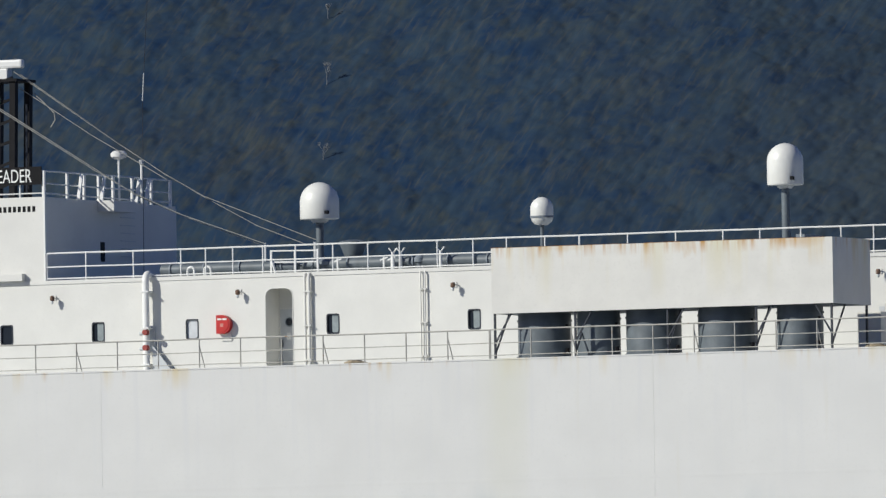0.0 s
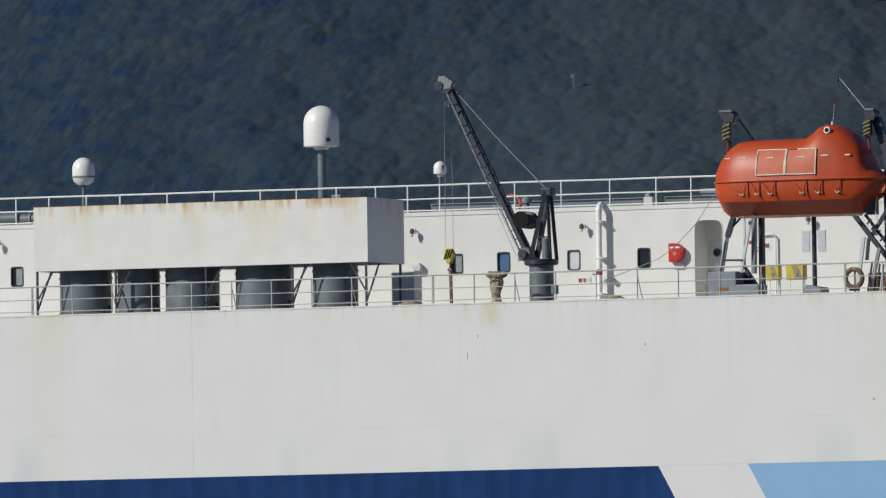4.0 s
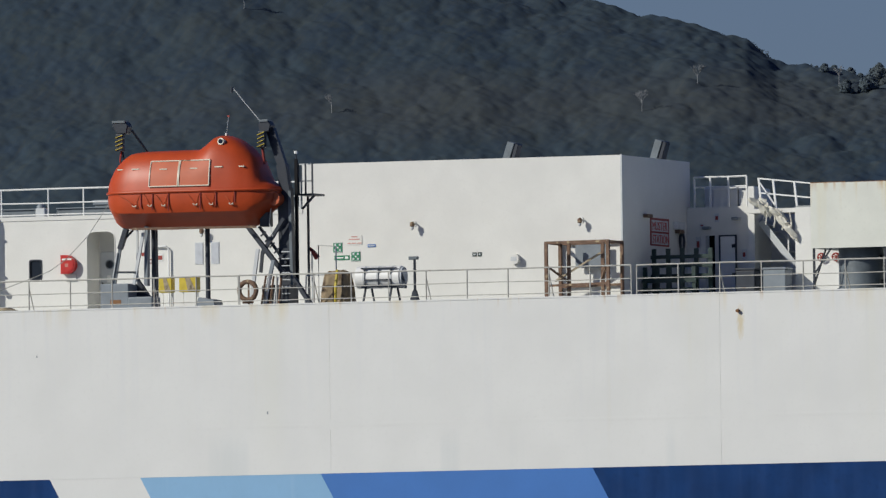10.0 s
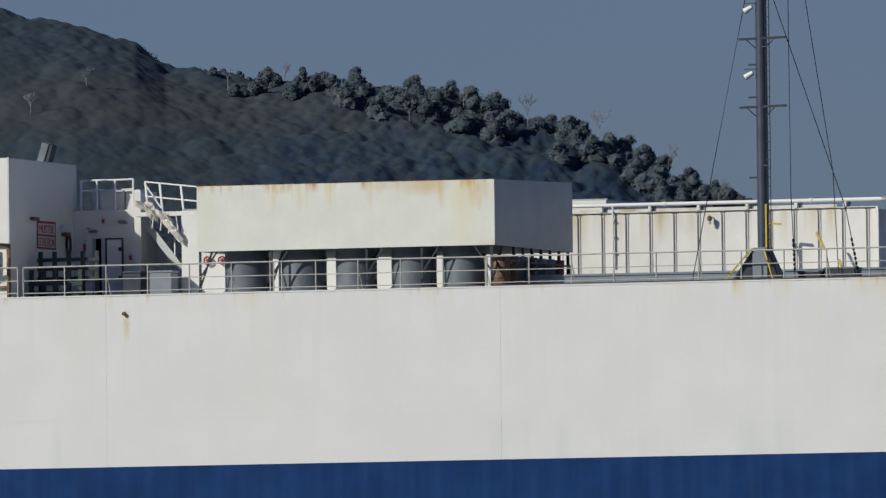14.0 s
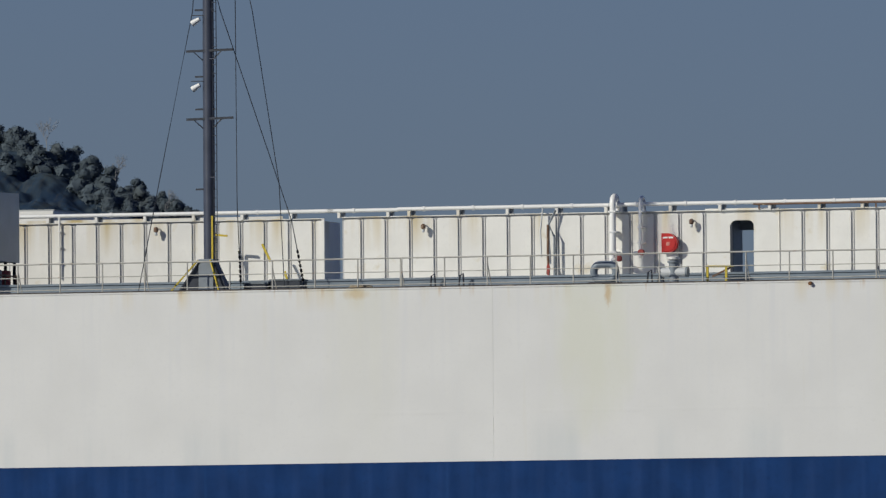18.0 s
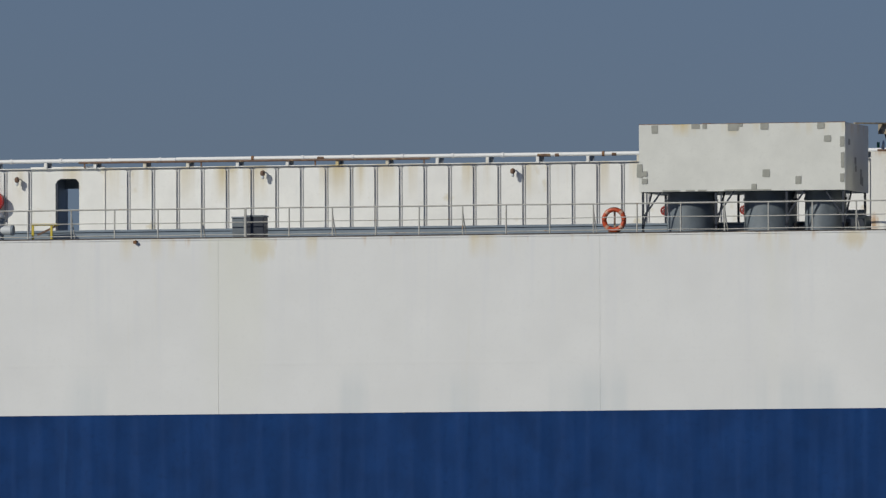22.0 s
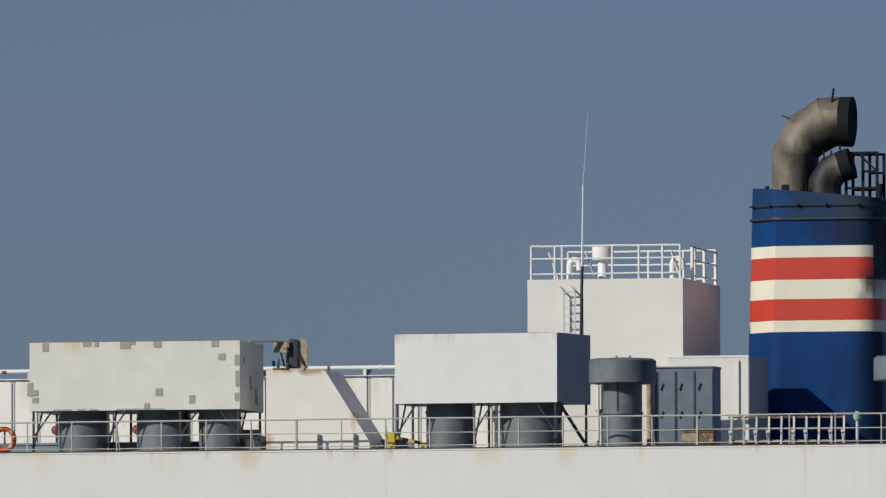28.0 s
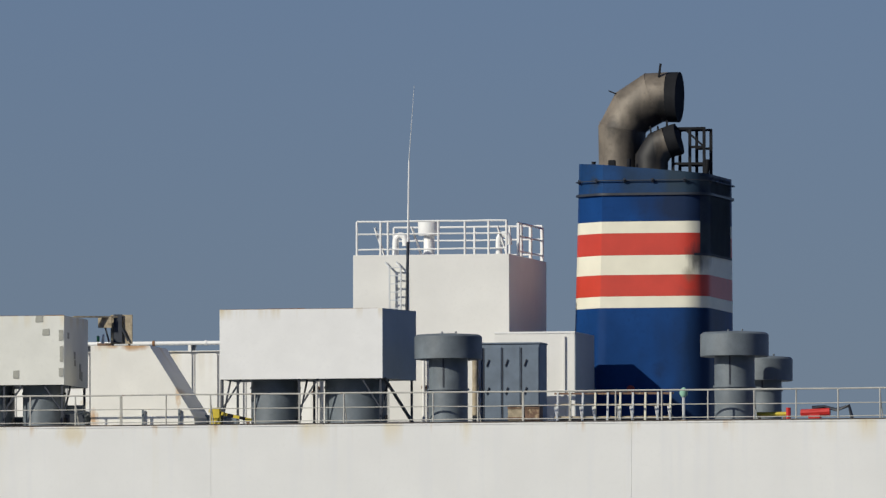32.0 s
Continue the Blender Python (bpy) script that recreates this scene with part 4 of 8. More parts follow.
    c = thing("canvas_cover", 52.7, 13.0, 32.9, "crumpled pale canvas cover draped over the stair rail", "canvas")
    for i in range(11):
        bm = bmesh.new()
        bmesh.ops.create_icosphere(bm, subdivisions=2, radius=0.15)
        m = pose(52.05 + 0.125 * i + rng.uniform(-0.08, 0.08), 12.85 + rng.uniform(-0.1, 0.1), 33.62 - 0.085 * i + rng.uniform(-0.14, 0.08) - (0.25 if i > 8 else 0), rng.uniform(0, 90), rng.uniform(20, 60), rng.uniform(0, 90))
        for v in bm.verts:
            v.co = m @ (Vector((v.co.x * 1.9, v.co.y * 0.5, v.co.z * 0.8)) * (1 + 0.8 * noise.noise(v.co * 9 + Vector((i, 0, 0)))))
        part("fold", bm, M_PALECANVAS, c, smooth=True)
    for i in range(4):
        x = 52.3 + 0.3 * i
        tube("cord", M_PALECANVAS, c, [(x, 12.9, 33.5 - 0.1 * i), (x + 0.08, 12.85, 33.1 - 0.1 * i), (x + 0.02, 12.9, 32.8 - 0.1 * i)], 0.03, 6)


after_lobby()


STAND[0] = 1.0
# ---- plenum boxes over the deck fans ----
def plenum(mat, x0, x1, y1, z0, z1, legs, fans, label, seed, after=None, shift=0.2, rise=0.0, skew=0.0):
    rng = random.Random(seed)
    b = thing("plenum_box", (x0 + x1) / 2, 1.8, DECK, label, "vent housing", "vent housings along the deck edge")
    y0 = 0.2
    box("front_plate", mat, b, x0, x1, y0, y0 + 0.05, z0, z1)
    box("end_plate", mat, b, x0, x0 + 0.05, y0 + 0.052, y1, z0, z1)
    bm = bmesh.new()
    bm_box(bm, x1 - 0.05, x1, y0 + 0.052, y1, z0, z1)
    for v in bm.verts:                           # its top climbs inboard with the deck's camber
        if v.co.z > z0 + 0.1 and v.co.y > y1 - 0.1:
            v.co.z += rise
        if v.co.y > y1 - 0.1:                    # and an oblique end runs aft
            v.co.x += skew
    part("end_plate", bm, after or mat, b)
    box("back_plate", mat, b, x0 + 0.052, x1 - 0.052 + skew, y1 - 0.05, y1, z0, z1)
    for name, m, z in (("top_plate", mat, z1 - 0.06), ("bottom_plate", M_GREY, z0 + 0.01)):
        bm = bmesh.new()
        bm_box(bm, x0 + 0.052, x1 - 0.054, y0 + 0.052, y1 - 0.052, z, z + 0.05)
        for v in bm.verts:
            if v.co.y > y1 - 0.1 and v.co.x > x1 - 0.1:
                v.co.x += skew
        part(name, bm, m, b)
    x = x0
    while x < x1 - 0.3:                          # the uneven rusted top edge
        w = rng.uniform(0.3, 1.3)
        box("rusted_lip", M_RUST, b, x, min(x + w, x1), y0 - 0.004, y0 + 0.055, z1 - 0.002, z1 + rng.uniform(0.003, 0.022))
        x += w
    for i, x in enumerate(legs):
        for y, run in ((y0 + 0.1, 0.0), (y1 - 0.12, skew * 0.93 if i == len(legs) - 1 else 0.0)):
            bar("leg", M_NAVY, b, (x + run, y, DECK - 0.05), (x + run, y, z0 + 0.02), 0.07, 0.07)
        side = 0.62 if i < len(legs) - 1 else -0.62
        bar("brace", M_NAVY, b, (x, y0 + 0.1, DECK + 0.55), (x + side, y0 + 0.1, z0 + 0.01), 0.05, 0.05)
        bar("brace", M_NAVY, b, (x, y0 + 0.15, DECK + 0.25), (x, y0 + 1.3, z0 + 0.01), 0.05, 0.05)
    if skew:
        bar("brace", M_NAVY, b, (x1 + 0.02, y0 + 0.2, z0 + 0.01), (x1 + skew * 0.9, y1 - 0.15, DECK + 0.1), 0.09, 0.06)
    if rise:
        for k in range(7):                       # inboard posts under the long end
            y = 2.6 + (y1 - 2.8) * k / 6
            bar("leg", M_NAVY, b, (x1 - 0.12, y, DECK - 0.05), (x1 - 0.12, y, z0 + 0.02), 0.09, 0.09)
    for a, c in fans:
        r, x = (c - a) / 2 * 0.985, (a + c) / 2 - 0.05 + shift
        y = r + 0.78
        f = thing("fan_trunk", x, y, DECK, "squat dark grey fan trunk under a vent housing", "fan trunk", "fan trunks under the vent housings")
        turned("trunk", M_GREY, f, x, y, [(r, DECK - 0.05), (r, z0 - 0.22), (r * 0.99, z0 + 0.02)], 32)
        turned("base_flange", M_GREY, f, x, y, [(r + 0.06, DECK - 0.05), (r + 0.06, DECK + 0.09), (r, DECK + 0.12)], 32, "rust-stained base flange")
        turned("collar", M_GREY, f, x, y, [(r + 0.03, z0 - 0.27), (r + 0.03, z0 - 0.21)], 32)
        rod("clamp", M_BLACK, f, (x + r + 0.06, y - 0.3, DECK + 0.2), (x + r + 0.06, y - 0.3, DECK + 0.36), 0.07)
        rod("clamp", M_BLACK, f, (x + r + 0.04, y - 0.3, DECK + 1.05), (x + r + 0.04, y - 0.3, DECK + 1.18), 0.05)
    return b


STAND[0] = 1.0014                              # the housings stand in from the rail
plenum(M_BOXA, 6.88, 19.68, 3.5, 31.58, 33.85, [6.95, 9.98, 13.45, 16.76, 19.57], [(7.11, 8.99), (9.41, 10.93), (11.18, 13.12), (13.86, 15.91), (16.89, 18.51)], "long white vent housing on legs, rust runs along its top", 1)
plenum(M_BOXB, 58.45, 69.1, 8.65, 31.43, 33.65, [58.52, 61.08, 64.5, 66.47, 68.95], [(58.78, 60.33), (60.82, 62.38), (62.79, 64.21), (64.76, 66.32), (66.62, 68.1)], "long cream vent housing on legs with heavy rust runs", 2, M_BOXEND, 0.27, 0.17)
b3 = plenum(M_BOXC, 116.9, 123.91, 3.6, 31.4, 33.63, [117.01, 119.5, 121.9, 123.82], [(117.38, 119.07), (119.99, 121.77), (122.1, 123.5)], "off-white vent housing dotted with grey primer patches", 3)
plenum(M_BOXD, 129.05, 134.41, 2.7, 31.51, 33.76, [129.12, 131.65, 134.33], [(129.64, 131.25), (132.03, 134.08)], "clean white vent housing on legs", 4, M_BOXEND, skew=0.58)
rag, k = random.Random(31), 0
for x, z, w, h in ((117.55, 33.47, 0.13, 0.16), (118.94, 33.56, 0.17, 0.1), (119.25, 33.56, 0.08, 0.1), (120.22, 33.52, 0.2, 0.13), (120.42, 33.58, 0.14, 0.06), (121.28, 33.54, 0.15, 0.13), (123.2, 33.53, 0.14, 0.12), (123.42, 33.1, 0.13, 0.12), (121.34, 31.98, 0.14, 0.14), (122.43, 31.74, 0.11, 0.15), (117.03, 32.1, 0.11, 0.26), (117.2, 31.76, 0.11, 0.1), (120.92, 31.53, 0.1, 0.11), (123.92, 33.0, 0.08, 0.2), (123.93, 32.4, 0.06, 0.3), (123.92, 31.8, 0.08, 0.15), (117.2, 32.0, 0.1, 0.1)):
    k += 1
    x, w, h = x - 0.11, w * 0.92, h * 0.92
    top = 33.625
    prism("primer_patch", M_PRIMER, b3, [(x + w * rag.uniform(0.88, 1.06) * c, min(top, z + h * rag.uniform(0.88, 1.06) * d)) for c, d in ((-1, -0.9), (-0.85, -1), (0.9, -1), (1, -0.85), (1, 0.9), (0.88, 1), (-0.9, 0.95), (-1, 0.85))], 0.19 - 0.0006 * k, 0.21)
for a, c in ((117.7, 118.3), (118.5, 118.8), (118.9, 119.2), (119.8, 121.4)):
    box("primer_patch", M_PRIMER, b3, a, c, 0.192, 0.21, 31.405, 31.45)
for y, z, w, h in ((0.8, 33.0, 0.12, 0.1), (1.7, 32.4, 0.12, 0.12), (1.75, 32.15, 0.1, 0.1), (2.5, 31.9, 0.12, 0.25), (2.7, 31.75, 0.1, 0.15)):
    box("primer_patch", M_PRIMER, b3, 123.9, 123.916, y - w, y + w, z - h, z + h)

STAND[0] = 1.0
l = thing("deck_locker", 17.9, 7.8, DECK, "rust-stained cream steel locker behind a vent housing", "locker")
box("body", M_BOXE, l, 17.48, 18.36, 7.5, 8.2, DECK + 0.02, 31.52, 0.01)
box("corner_strip", M_RUST, l, 17.82, 17.87, 7.49, 7.5, DECK + 0.1, 31.45)

# drums under the second housing's end
for i in range(7):
    x, y = 68.72, 1.95 + 0.98 * i
    d = thing("drum", x, y, DECK, "grey green steel drum standing in a row" if i % 3 else "dull red steel drum standing in a row", "drum", "drums in a row")
    mat = (M_BROWN, M_BROWN, M_MIDGREY, M_BENCH, M_CABINET, M_MIDGREY, M_REDWORN)[i]
    turned("barrel", mat, d, x, y, [(0.31, DECK - 0.02), (0.32, DECK + 0.02), (0.31, DECK + 0.04), (0.31, DECK + 0.36), (0.325, DECK + 0.38), (0.31, DECK + 0.40), (0.31, DECK + 0.72), (0.325, DECK + 0.74), (0.31, DECK + 0.76), (0.32, DECK + 1.12), (0.29, DECK + 1.14)], 16)
cage = thing("drum_rack", 68.9, 5.2, DECK, "rusty red pipe rack round the drums", "rack")
for y in (1.5, 3.6, 5.7, 7.2, 8.4):
    bar("rack_post", M_BROWN, cage, (69.05, y, DECK), (69.05, y, DECK + 1.0), 0.06, 0.06)
for z in (0.35, 0.95):
    bar("rack_bar", M_BROWN, cage, (69.05, 1.45, DECK + z), (69.05, 8.45, DECK + z), 0.05, 0.05)


# ---- guard rails ----
def railing(name, posts, y, z, heights, mat, label, group, r_post=0.026, r_top=0.03, r_mid=0.018, brace=0, along="x", at=0.0):
    p0, p1 = posts[0], posts[-1]

    def pt(s, h, off=0.0):
        return (s, y + off, z + h) if along == "x" else (at - off, s, z + h)

    r = thing(name, *pt((p0 + p1) / 2, 0), label, "railing", group)
    for i, s in enumerate(posts):
        rod("post", mat, r, pt(s, -0.02), pt(s, heights[0]), r_post, 6)
        if brace and i % brace == 2:
            rod("stay", mat, r, pt(s + 0.02, 0.0, 0.42), pt(s, heights[0] * 0.8), 0.02, 6)
    rng = random.Random(int(abs(p0) * 10))
    for k, h in enumerate(heights):
        # bars sag and kink slightly from post to post
        pts = [pt(s, h + rng.uniform(-0.008, 0.008)) for s in posts]
        tube("top_rail" if k == 0 else "mid_rail", mat, r, pts, r_top if k == 0 else r_mid, 6)
    return r


def steps(*anchors):
    """Post places between anchors (x, number of bays to the next)."""
    out = []
    for (a, n), (b, _) in zip(anchors, anchors[1:]):
        out += [a + (b - a) * i / n for i in range(n)]
    return out + [anchors[-1][0]]


EDGE = (1.03, 0.57, 0.15)
for posts in (steps((-26.4, 10), (-10.55, 11), (6.82, 0)), steps((6.86, 10), (22.17, 0)), steps((22.21, 6), (31.44, 4), (37.65, 0)), steps((37.69, 5), (44.54, 5), (52.0, 0)), steps((52.2, 4), (58.2, 7), (68.8, 0)), steps((68.85, 11), (85.36, 0)), steps((85.4, 12), (103.4, 0)), steps((103.44, 15), (125.8, 0)), steps((125.84, 9), (139.03, 0)), steps((139.06, 5), (146.59, 8), (157.5, 0))):
    railing("deck_railing", posts, 0.08, DECK, EDGE, M_STEEL, "galvanised pipe railing along the deck edge", "deck edge railings", brace=3)
STAND[0] = HOUSE
railing("roof_railing", [-14.35, -12.82, -10.96, -9.1, -8.13, -7.07, -5.9, -4.63, -3.18, -1.82, -0.6, 0.86, 2.24, 3.53, 5.0, 6.31], WALL + 0.04, ROOF + 0.06, (0.99, 0.5, 0.09), M_WHITE, "white painted pipe railing on the deckhouse roof", "roof railings", 0.03, 0.034, 0.028)
railing("roof_railing", [6.33, 8.17, 10.0, 11.8, 13.2, 14.75, 16.27, 17.5, 18.74, 19.87, 21.63, 23.41, 25.27, 27.04, 28.37, 30.2, 32.0, 33.8, 35.2, 36.5], WALL + 0.04, ROOF + 0.06, (0.99, 0.5, 0.09), M_WHITE, "white painted pipe railing on the deckhouse roof", "roof railings", 0.03, 0.034, 0.028)
railing("roof_railing", [48.66, 49.25, 49.92, 50.6], 15.8, 33.44, (1.2, 0.85), M_WHITE, "white pipe railing on the low roof", "roof railings", 0.04, 0.035, 0.03)
for x0, x1 in ((48.6, 49.75), (49.9, 50.4)):
    l = thing("roof_locker", x0, 17, 33.44, "small white locker on the low roof", "locker", "roof lockers")
    box("body", M_WALL, l, x0, x1, 17.0, 17.8, 33.43, 34.28, 0.02)
    box("lid", M_WHITE, l, x0 - 0.02, x1 + 0.02, 16.98, 17.82, 34.28, 34.33)


# ---- the bridge house, its mast and rigging ----
def bridge():
    b = thing("bridge_house", -27, 14.5, ROOF, "white bridge house with a shaded after end", "bridge house", kind="structure")
    box("side_wall", M_WALL, b, -39.9, -14.41, WALL, WALL + 0.12, ROOF + 0.05, 36.55)
    box("after_wall", M_WALL, b, -14.53, -14.412, WALL + 0.122, 20, ROOF + 0.05, 36.548)
    box("far_wall", M_WALL, b, -39.9, -14.53, 19.88, 20, ROOF + 0.05, 36.548)
    box("roof", M_WALL, b, -39.9, -14.42, WALL + 0.01, 19.99, 36.55, 36.62)
    box("corner_strip", M_WHITE, b, -14.44, -14.38, WALL - 0.02, WALL + 0.08, ROOF + 0.05, 37.55)
    box("after_window", M_BLACK, b, -14.415, -14.40, 13.6, 13.95, 34.45, 35.15)
    box("ridge_step", M_WALL, b, -40, -15.2, WALL - 0.25, WALL - 0.002, ROOF + 0.1, 33.9, 0.01)
    for i in range(7):
        bar("rung", M_PALE, b, (-14.36, 15.2, 34.4 + 0.28 * i), (-14.36, 16.4, 34.4 + 0.28 * i), 0.03, 0.03)
    box("lamp_bracket", M_WALL, b, -14.41, -13.75, 13.4, 15.3, 36.22, 36.62, 0.02)
    railing("bridge_railing", [9.1, 11.0, 12.4, 13.6, 14.8, 16.4, 18.0, 19.6], 0, 36.6, (0.95, 0.5, 0.15), M_WHITE, "white pipe railing on the bridge roof", "roof railings", 0.07, 0.034, 0.028, along="y", at=-14.45)
    railing("bridge_railing", [-24.0, -22.0, -20.0, -18.2, -16.3, -15.4, -14.5], 9.1, 36.6, (0.95, 0.5, 0.15), M_WHITE, "white pipe railing on the bridge roof", "roof railings", 0.035, 0.03, 0.025)
    n = thing("name_board", -17, WALL - 0.05, 37.05, "black name board with white raised letters", "sign")
    box("board", M_BLACK, n, -19.2, -14.50, WALL - 0.02, WALL + 0.03, 37.06, 37.70)
    lettering("letters", "LEADER", M_WHITE, n, -16.46, WALL - 0.03, 37.15, 0.68, 0.665)
    m = thing("hull_marking", -15.5, WALL - 0.01, 36.1, "row of small black painted marks", "marking")
    for i in range(9):
        x = -16.4 + 0.19 * i
        box("mark", M_BLACK, m, x, x + 0.12, WALL - 0.006, WALL + 0.004, 36.10, 36.30)
    # stays for the whip and lamps that lean on the rail
    for y in (12.0, 13.9, 16.8, 17.6):
        s = thing("rail_strut", -14.3, y, 36.6, "white leaning strut on the bridge rail", "strut", "struts on the bridge rail")
        bar("strut", M_WHITE, s, (-14.3, y - 0.4, 36.58), (-14.35, y, 37.5), 0.11, 0.11)
    g = thing("satellite_dish", -14.0, 15.0, 36.6, "small white satellite receiver on a thin post", "antenna")
    rod("post", M_WHITE, g, (-14.3, 15.0, 36.6), (-14.3, 15.0, 38.2), 0.045)
    turned("cap", M_WHITE, g, -14.3, 15.0, [(0.1, 38.15), (0.28, 38.24), (0.30, 38.36), (0.2, 38.45), (0.05, 38.47)], 20)
    g = thing("lamp_post", -14.2, 16.6, 36.6, "white lamp on a slim post", "lamp")
    rod("post", M_WHITE, g, (-14.3, 16.9, 36.6), (-14.3, 16.9, 38.05), 0.05)
    rod("head", M_WHITE, g, (-14.3, 16.9, 38.05), (-14.3, 16.9, 38.2), 0.09)
    # the black signal mast
    k = thing("signal_mast", -18.3, 14, 36.6, "black lattice signal mast with a white radar scanner", "mast")
    for x in (-18.9, -17.75):
        for y in (13.4, 14.6):
            bar("column", M_BLACK, k, (x, y, 36.6), (x + 0.1, y, 41.0), 0.26, 0.22)
    for i in range(6):
        bar("cross_tie", M_BLACK, k, (-18.9, 13.4, 37.0 + 0.75 * i), (-17.7, 13.4, 37.4 + 0.75 * i), 0.09, 0.09)
    box("platform", M_BLACK, k, -19.3, -17.45, 13.2, 14.8, 41.0, 41.1)
    box("radar_pedestal", M_WHITE, k, -18.6, -18.1, 13.8, 14.2, 41.1, 41.5, 0.04)
    box("radar_scanner", M_WHITE, k, -19.9, -17.55, 13.85, 14.15, 41.5, 41.82, 0.08)
    rod("side_light", M_GREEN, k, (-18.3, 13.3, 40.2), (-18.3, 13.3, 40.5), 0.14)
    rod("whip", M_NAVY, k, (-17.5, 14, 36.6), (-17.45, 14, 40.2), 0.035)
    w = thing("whip_antenna", -12.8, 14, ROOF, "long thin whip antenna rising from the roof", "antenna")
    rod("base", M_NAVY, w, (-12.9, 14, ROOF), (-12.85, 14, 40.15), 0.012, 6)
    rod("joint", M_PALE, w, (-12.85, 14, 40.15), (-12.78, 14, 41.15), 0.02, 6)
    rod("whip", M_NAVY, w, (-12.78, 14, 41.15), (-12.50, 14, 45.5), 0.012, 6, 0.008)
    runs = (((-17.94, 14, 41.39), (-13.71, 14, 38.59), (-11.98, 14, 37.50), (-10.5, 14, 36.68), (-6.09, 14, 34.97)), ((-17.81, 14.2, 41.31), (-13.71, 14.2, 38.55), (-11.98, 14.2, 37.44), (-10.5, 14.2, 36.62), (-8.52, 14.2, 35.57), (-6.63, 14.2, 34.85)), ((-17.6, 13.8, 40.77), (-14.75, 13.8, 38.97), (-13.33, 13.8, 38.17), (-11.83, 13.8, 37.30)), ((-18.9, 12.5, 40.6), (-17.78, 12.5, 39.93), (-14.06, 12.5, 37.66), (-12.47, 12.5, 36.76), (-10.61, 12.5, 35.95), (-7.41, 12.5, 34.83)), ((-18.9, 12.7, 40.6), (-17.7, 12.7, 39.9), (-12.47, 12.7, 36.70), (-10.61, 12.7, 35.88), (-7.6, 12.7, 34.80)))
    for pts in runs:
        s = thing("wire_stay", *pts[0], "taut grey rigging wire from the mast to the roof", "wire", "rigging wires")
        tube("wire", M_ROPE, s, pts, 0.017, 6)
    tube("slack_line", M_ROPE, s, [(-17.1, 13.9, 40.57), (-16.66, 13.9, 40.19), (-16.31, 13.9, 39.85), (-16.27, 13.9, 39.61), (-16.45, 13.9, 39.33)], 0.022, 6)
    f = thing("wire_anchor", -7.45, 12.6, ROOF, "small steel post that holds the rigging wires", "post")
    bar("post", M_PALE, f, (-7.45, 12.6, ROOF), (-7.45, 12.6, 34.86), 0.07, 0.07)
    f = thing("wire_anchor", -6.2, 14, ROOF, "small steel post that holds the rigging wires", "post")
    bar("post", M_PALE, f, (-6.2, 14.1, ROOF), (-6.2, 14.1, 34.9), 0.08, 0.08)


bridge()


# ---- domes and gear on the deckhouse roof ----
def dome(x, y, r, z0, z1, foot, pole, label, band=False):
    d = thing("radome", x, y, foot, label, "satellite dome", "satellite domes on the roof")
    rod("pole", M_GREY, d, (x, y, foot), (x, y, z0 + 0.05), pole, 12)
    h = z1 - z0
    prof = [(r * 0.45, z0 - 0.02), (r * 0.97, z0), (r, z0 + 0.04)] if not band else [(r * 0.5, z0 - 0.02), (r * 0.86, z0 + 0.1 * h), (r, z0 + 0.28 * h)]
    prof += [(r, z1 - r * 1.0 if z1 - r > z0 + 0.3 * h else z0 + 0.35 * h)]
    zb = prof[-1][1]
    prof += [(r * math.cos(radians(a)), zb + (z1 - zb) * math.sin(radians(a))) for a in (15, 30, 45, 60, 75, 86)]
    turned("dome", M_RADOME, d, x, y, prof, 32)
    if band:
        turned("seam_band", M_MIDGREY, d, x, y, [(r + 0.012, z0 + 0.24 * h), (r + 0.012, z0 + 0.31 * h)], 32)
    else:
        turned("foot_ring", M_PALE, d, x, y, [(r * 0.35, z0 - 0.12), (r * 0.5, z0 - 0.02)], 20)
        box("badge", M_BLACK, d, x + r * 0.62, x + r * 0.80, y - r * 0.80, y - r * 0.60, z0 + 0.16, z0 + 0.28)
    for s in (-1, 1):
        bar("stay", M_GREY, d, (x + s * 0.32, y + 0.2, foot), (x + s * 0.03, y, foot + (z0 - foot) * 0.55), 0.04, 0.04)


TOP = ROOF + 0.05
dome(-5.95, 14, 0.70, 35.70, 37.02, TOP, 0.14, "large white dome on a grey pole")
dome(2.70, 14, 0.41, 35.24, 36.21, TOP, 0.07, "small white bulb dome with a seam band", True)
dome(12.08, 14, 0.64, 36.32, 37.80, TOP, 0.15, "large white dome on a tall grey pole")
dome(16.69, 14, 0.235, 35.21, 35.66, TOP, 0.05, "tiny white dome on a thin pole")


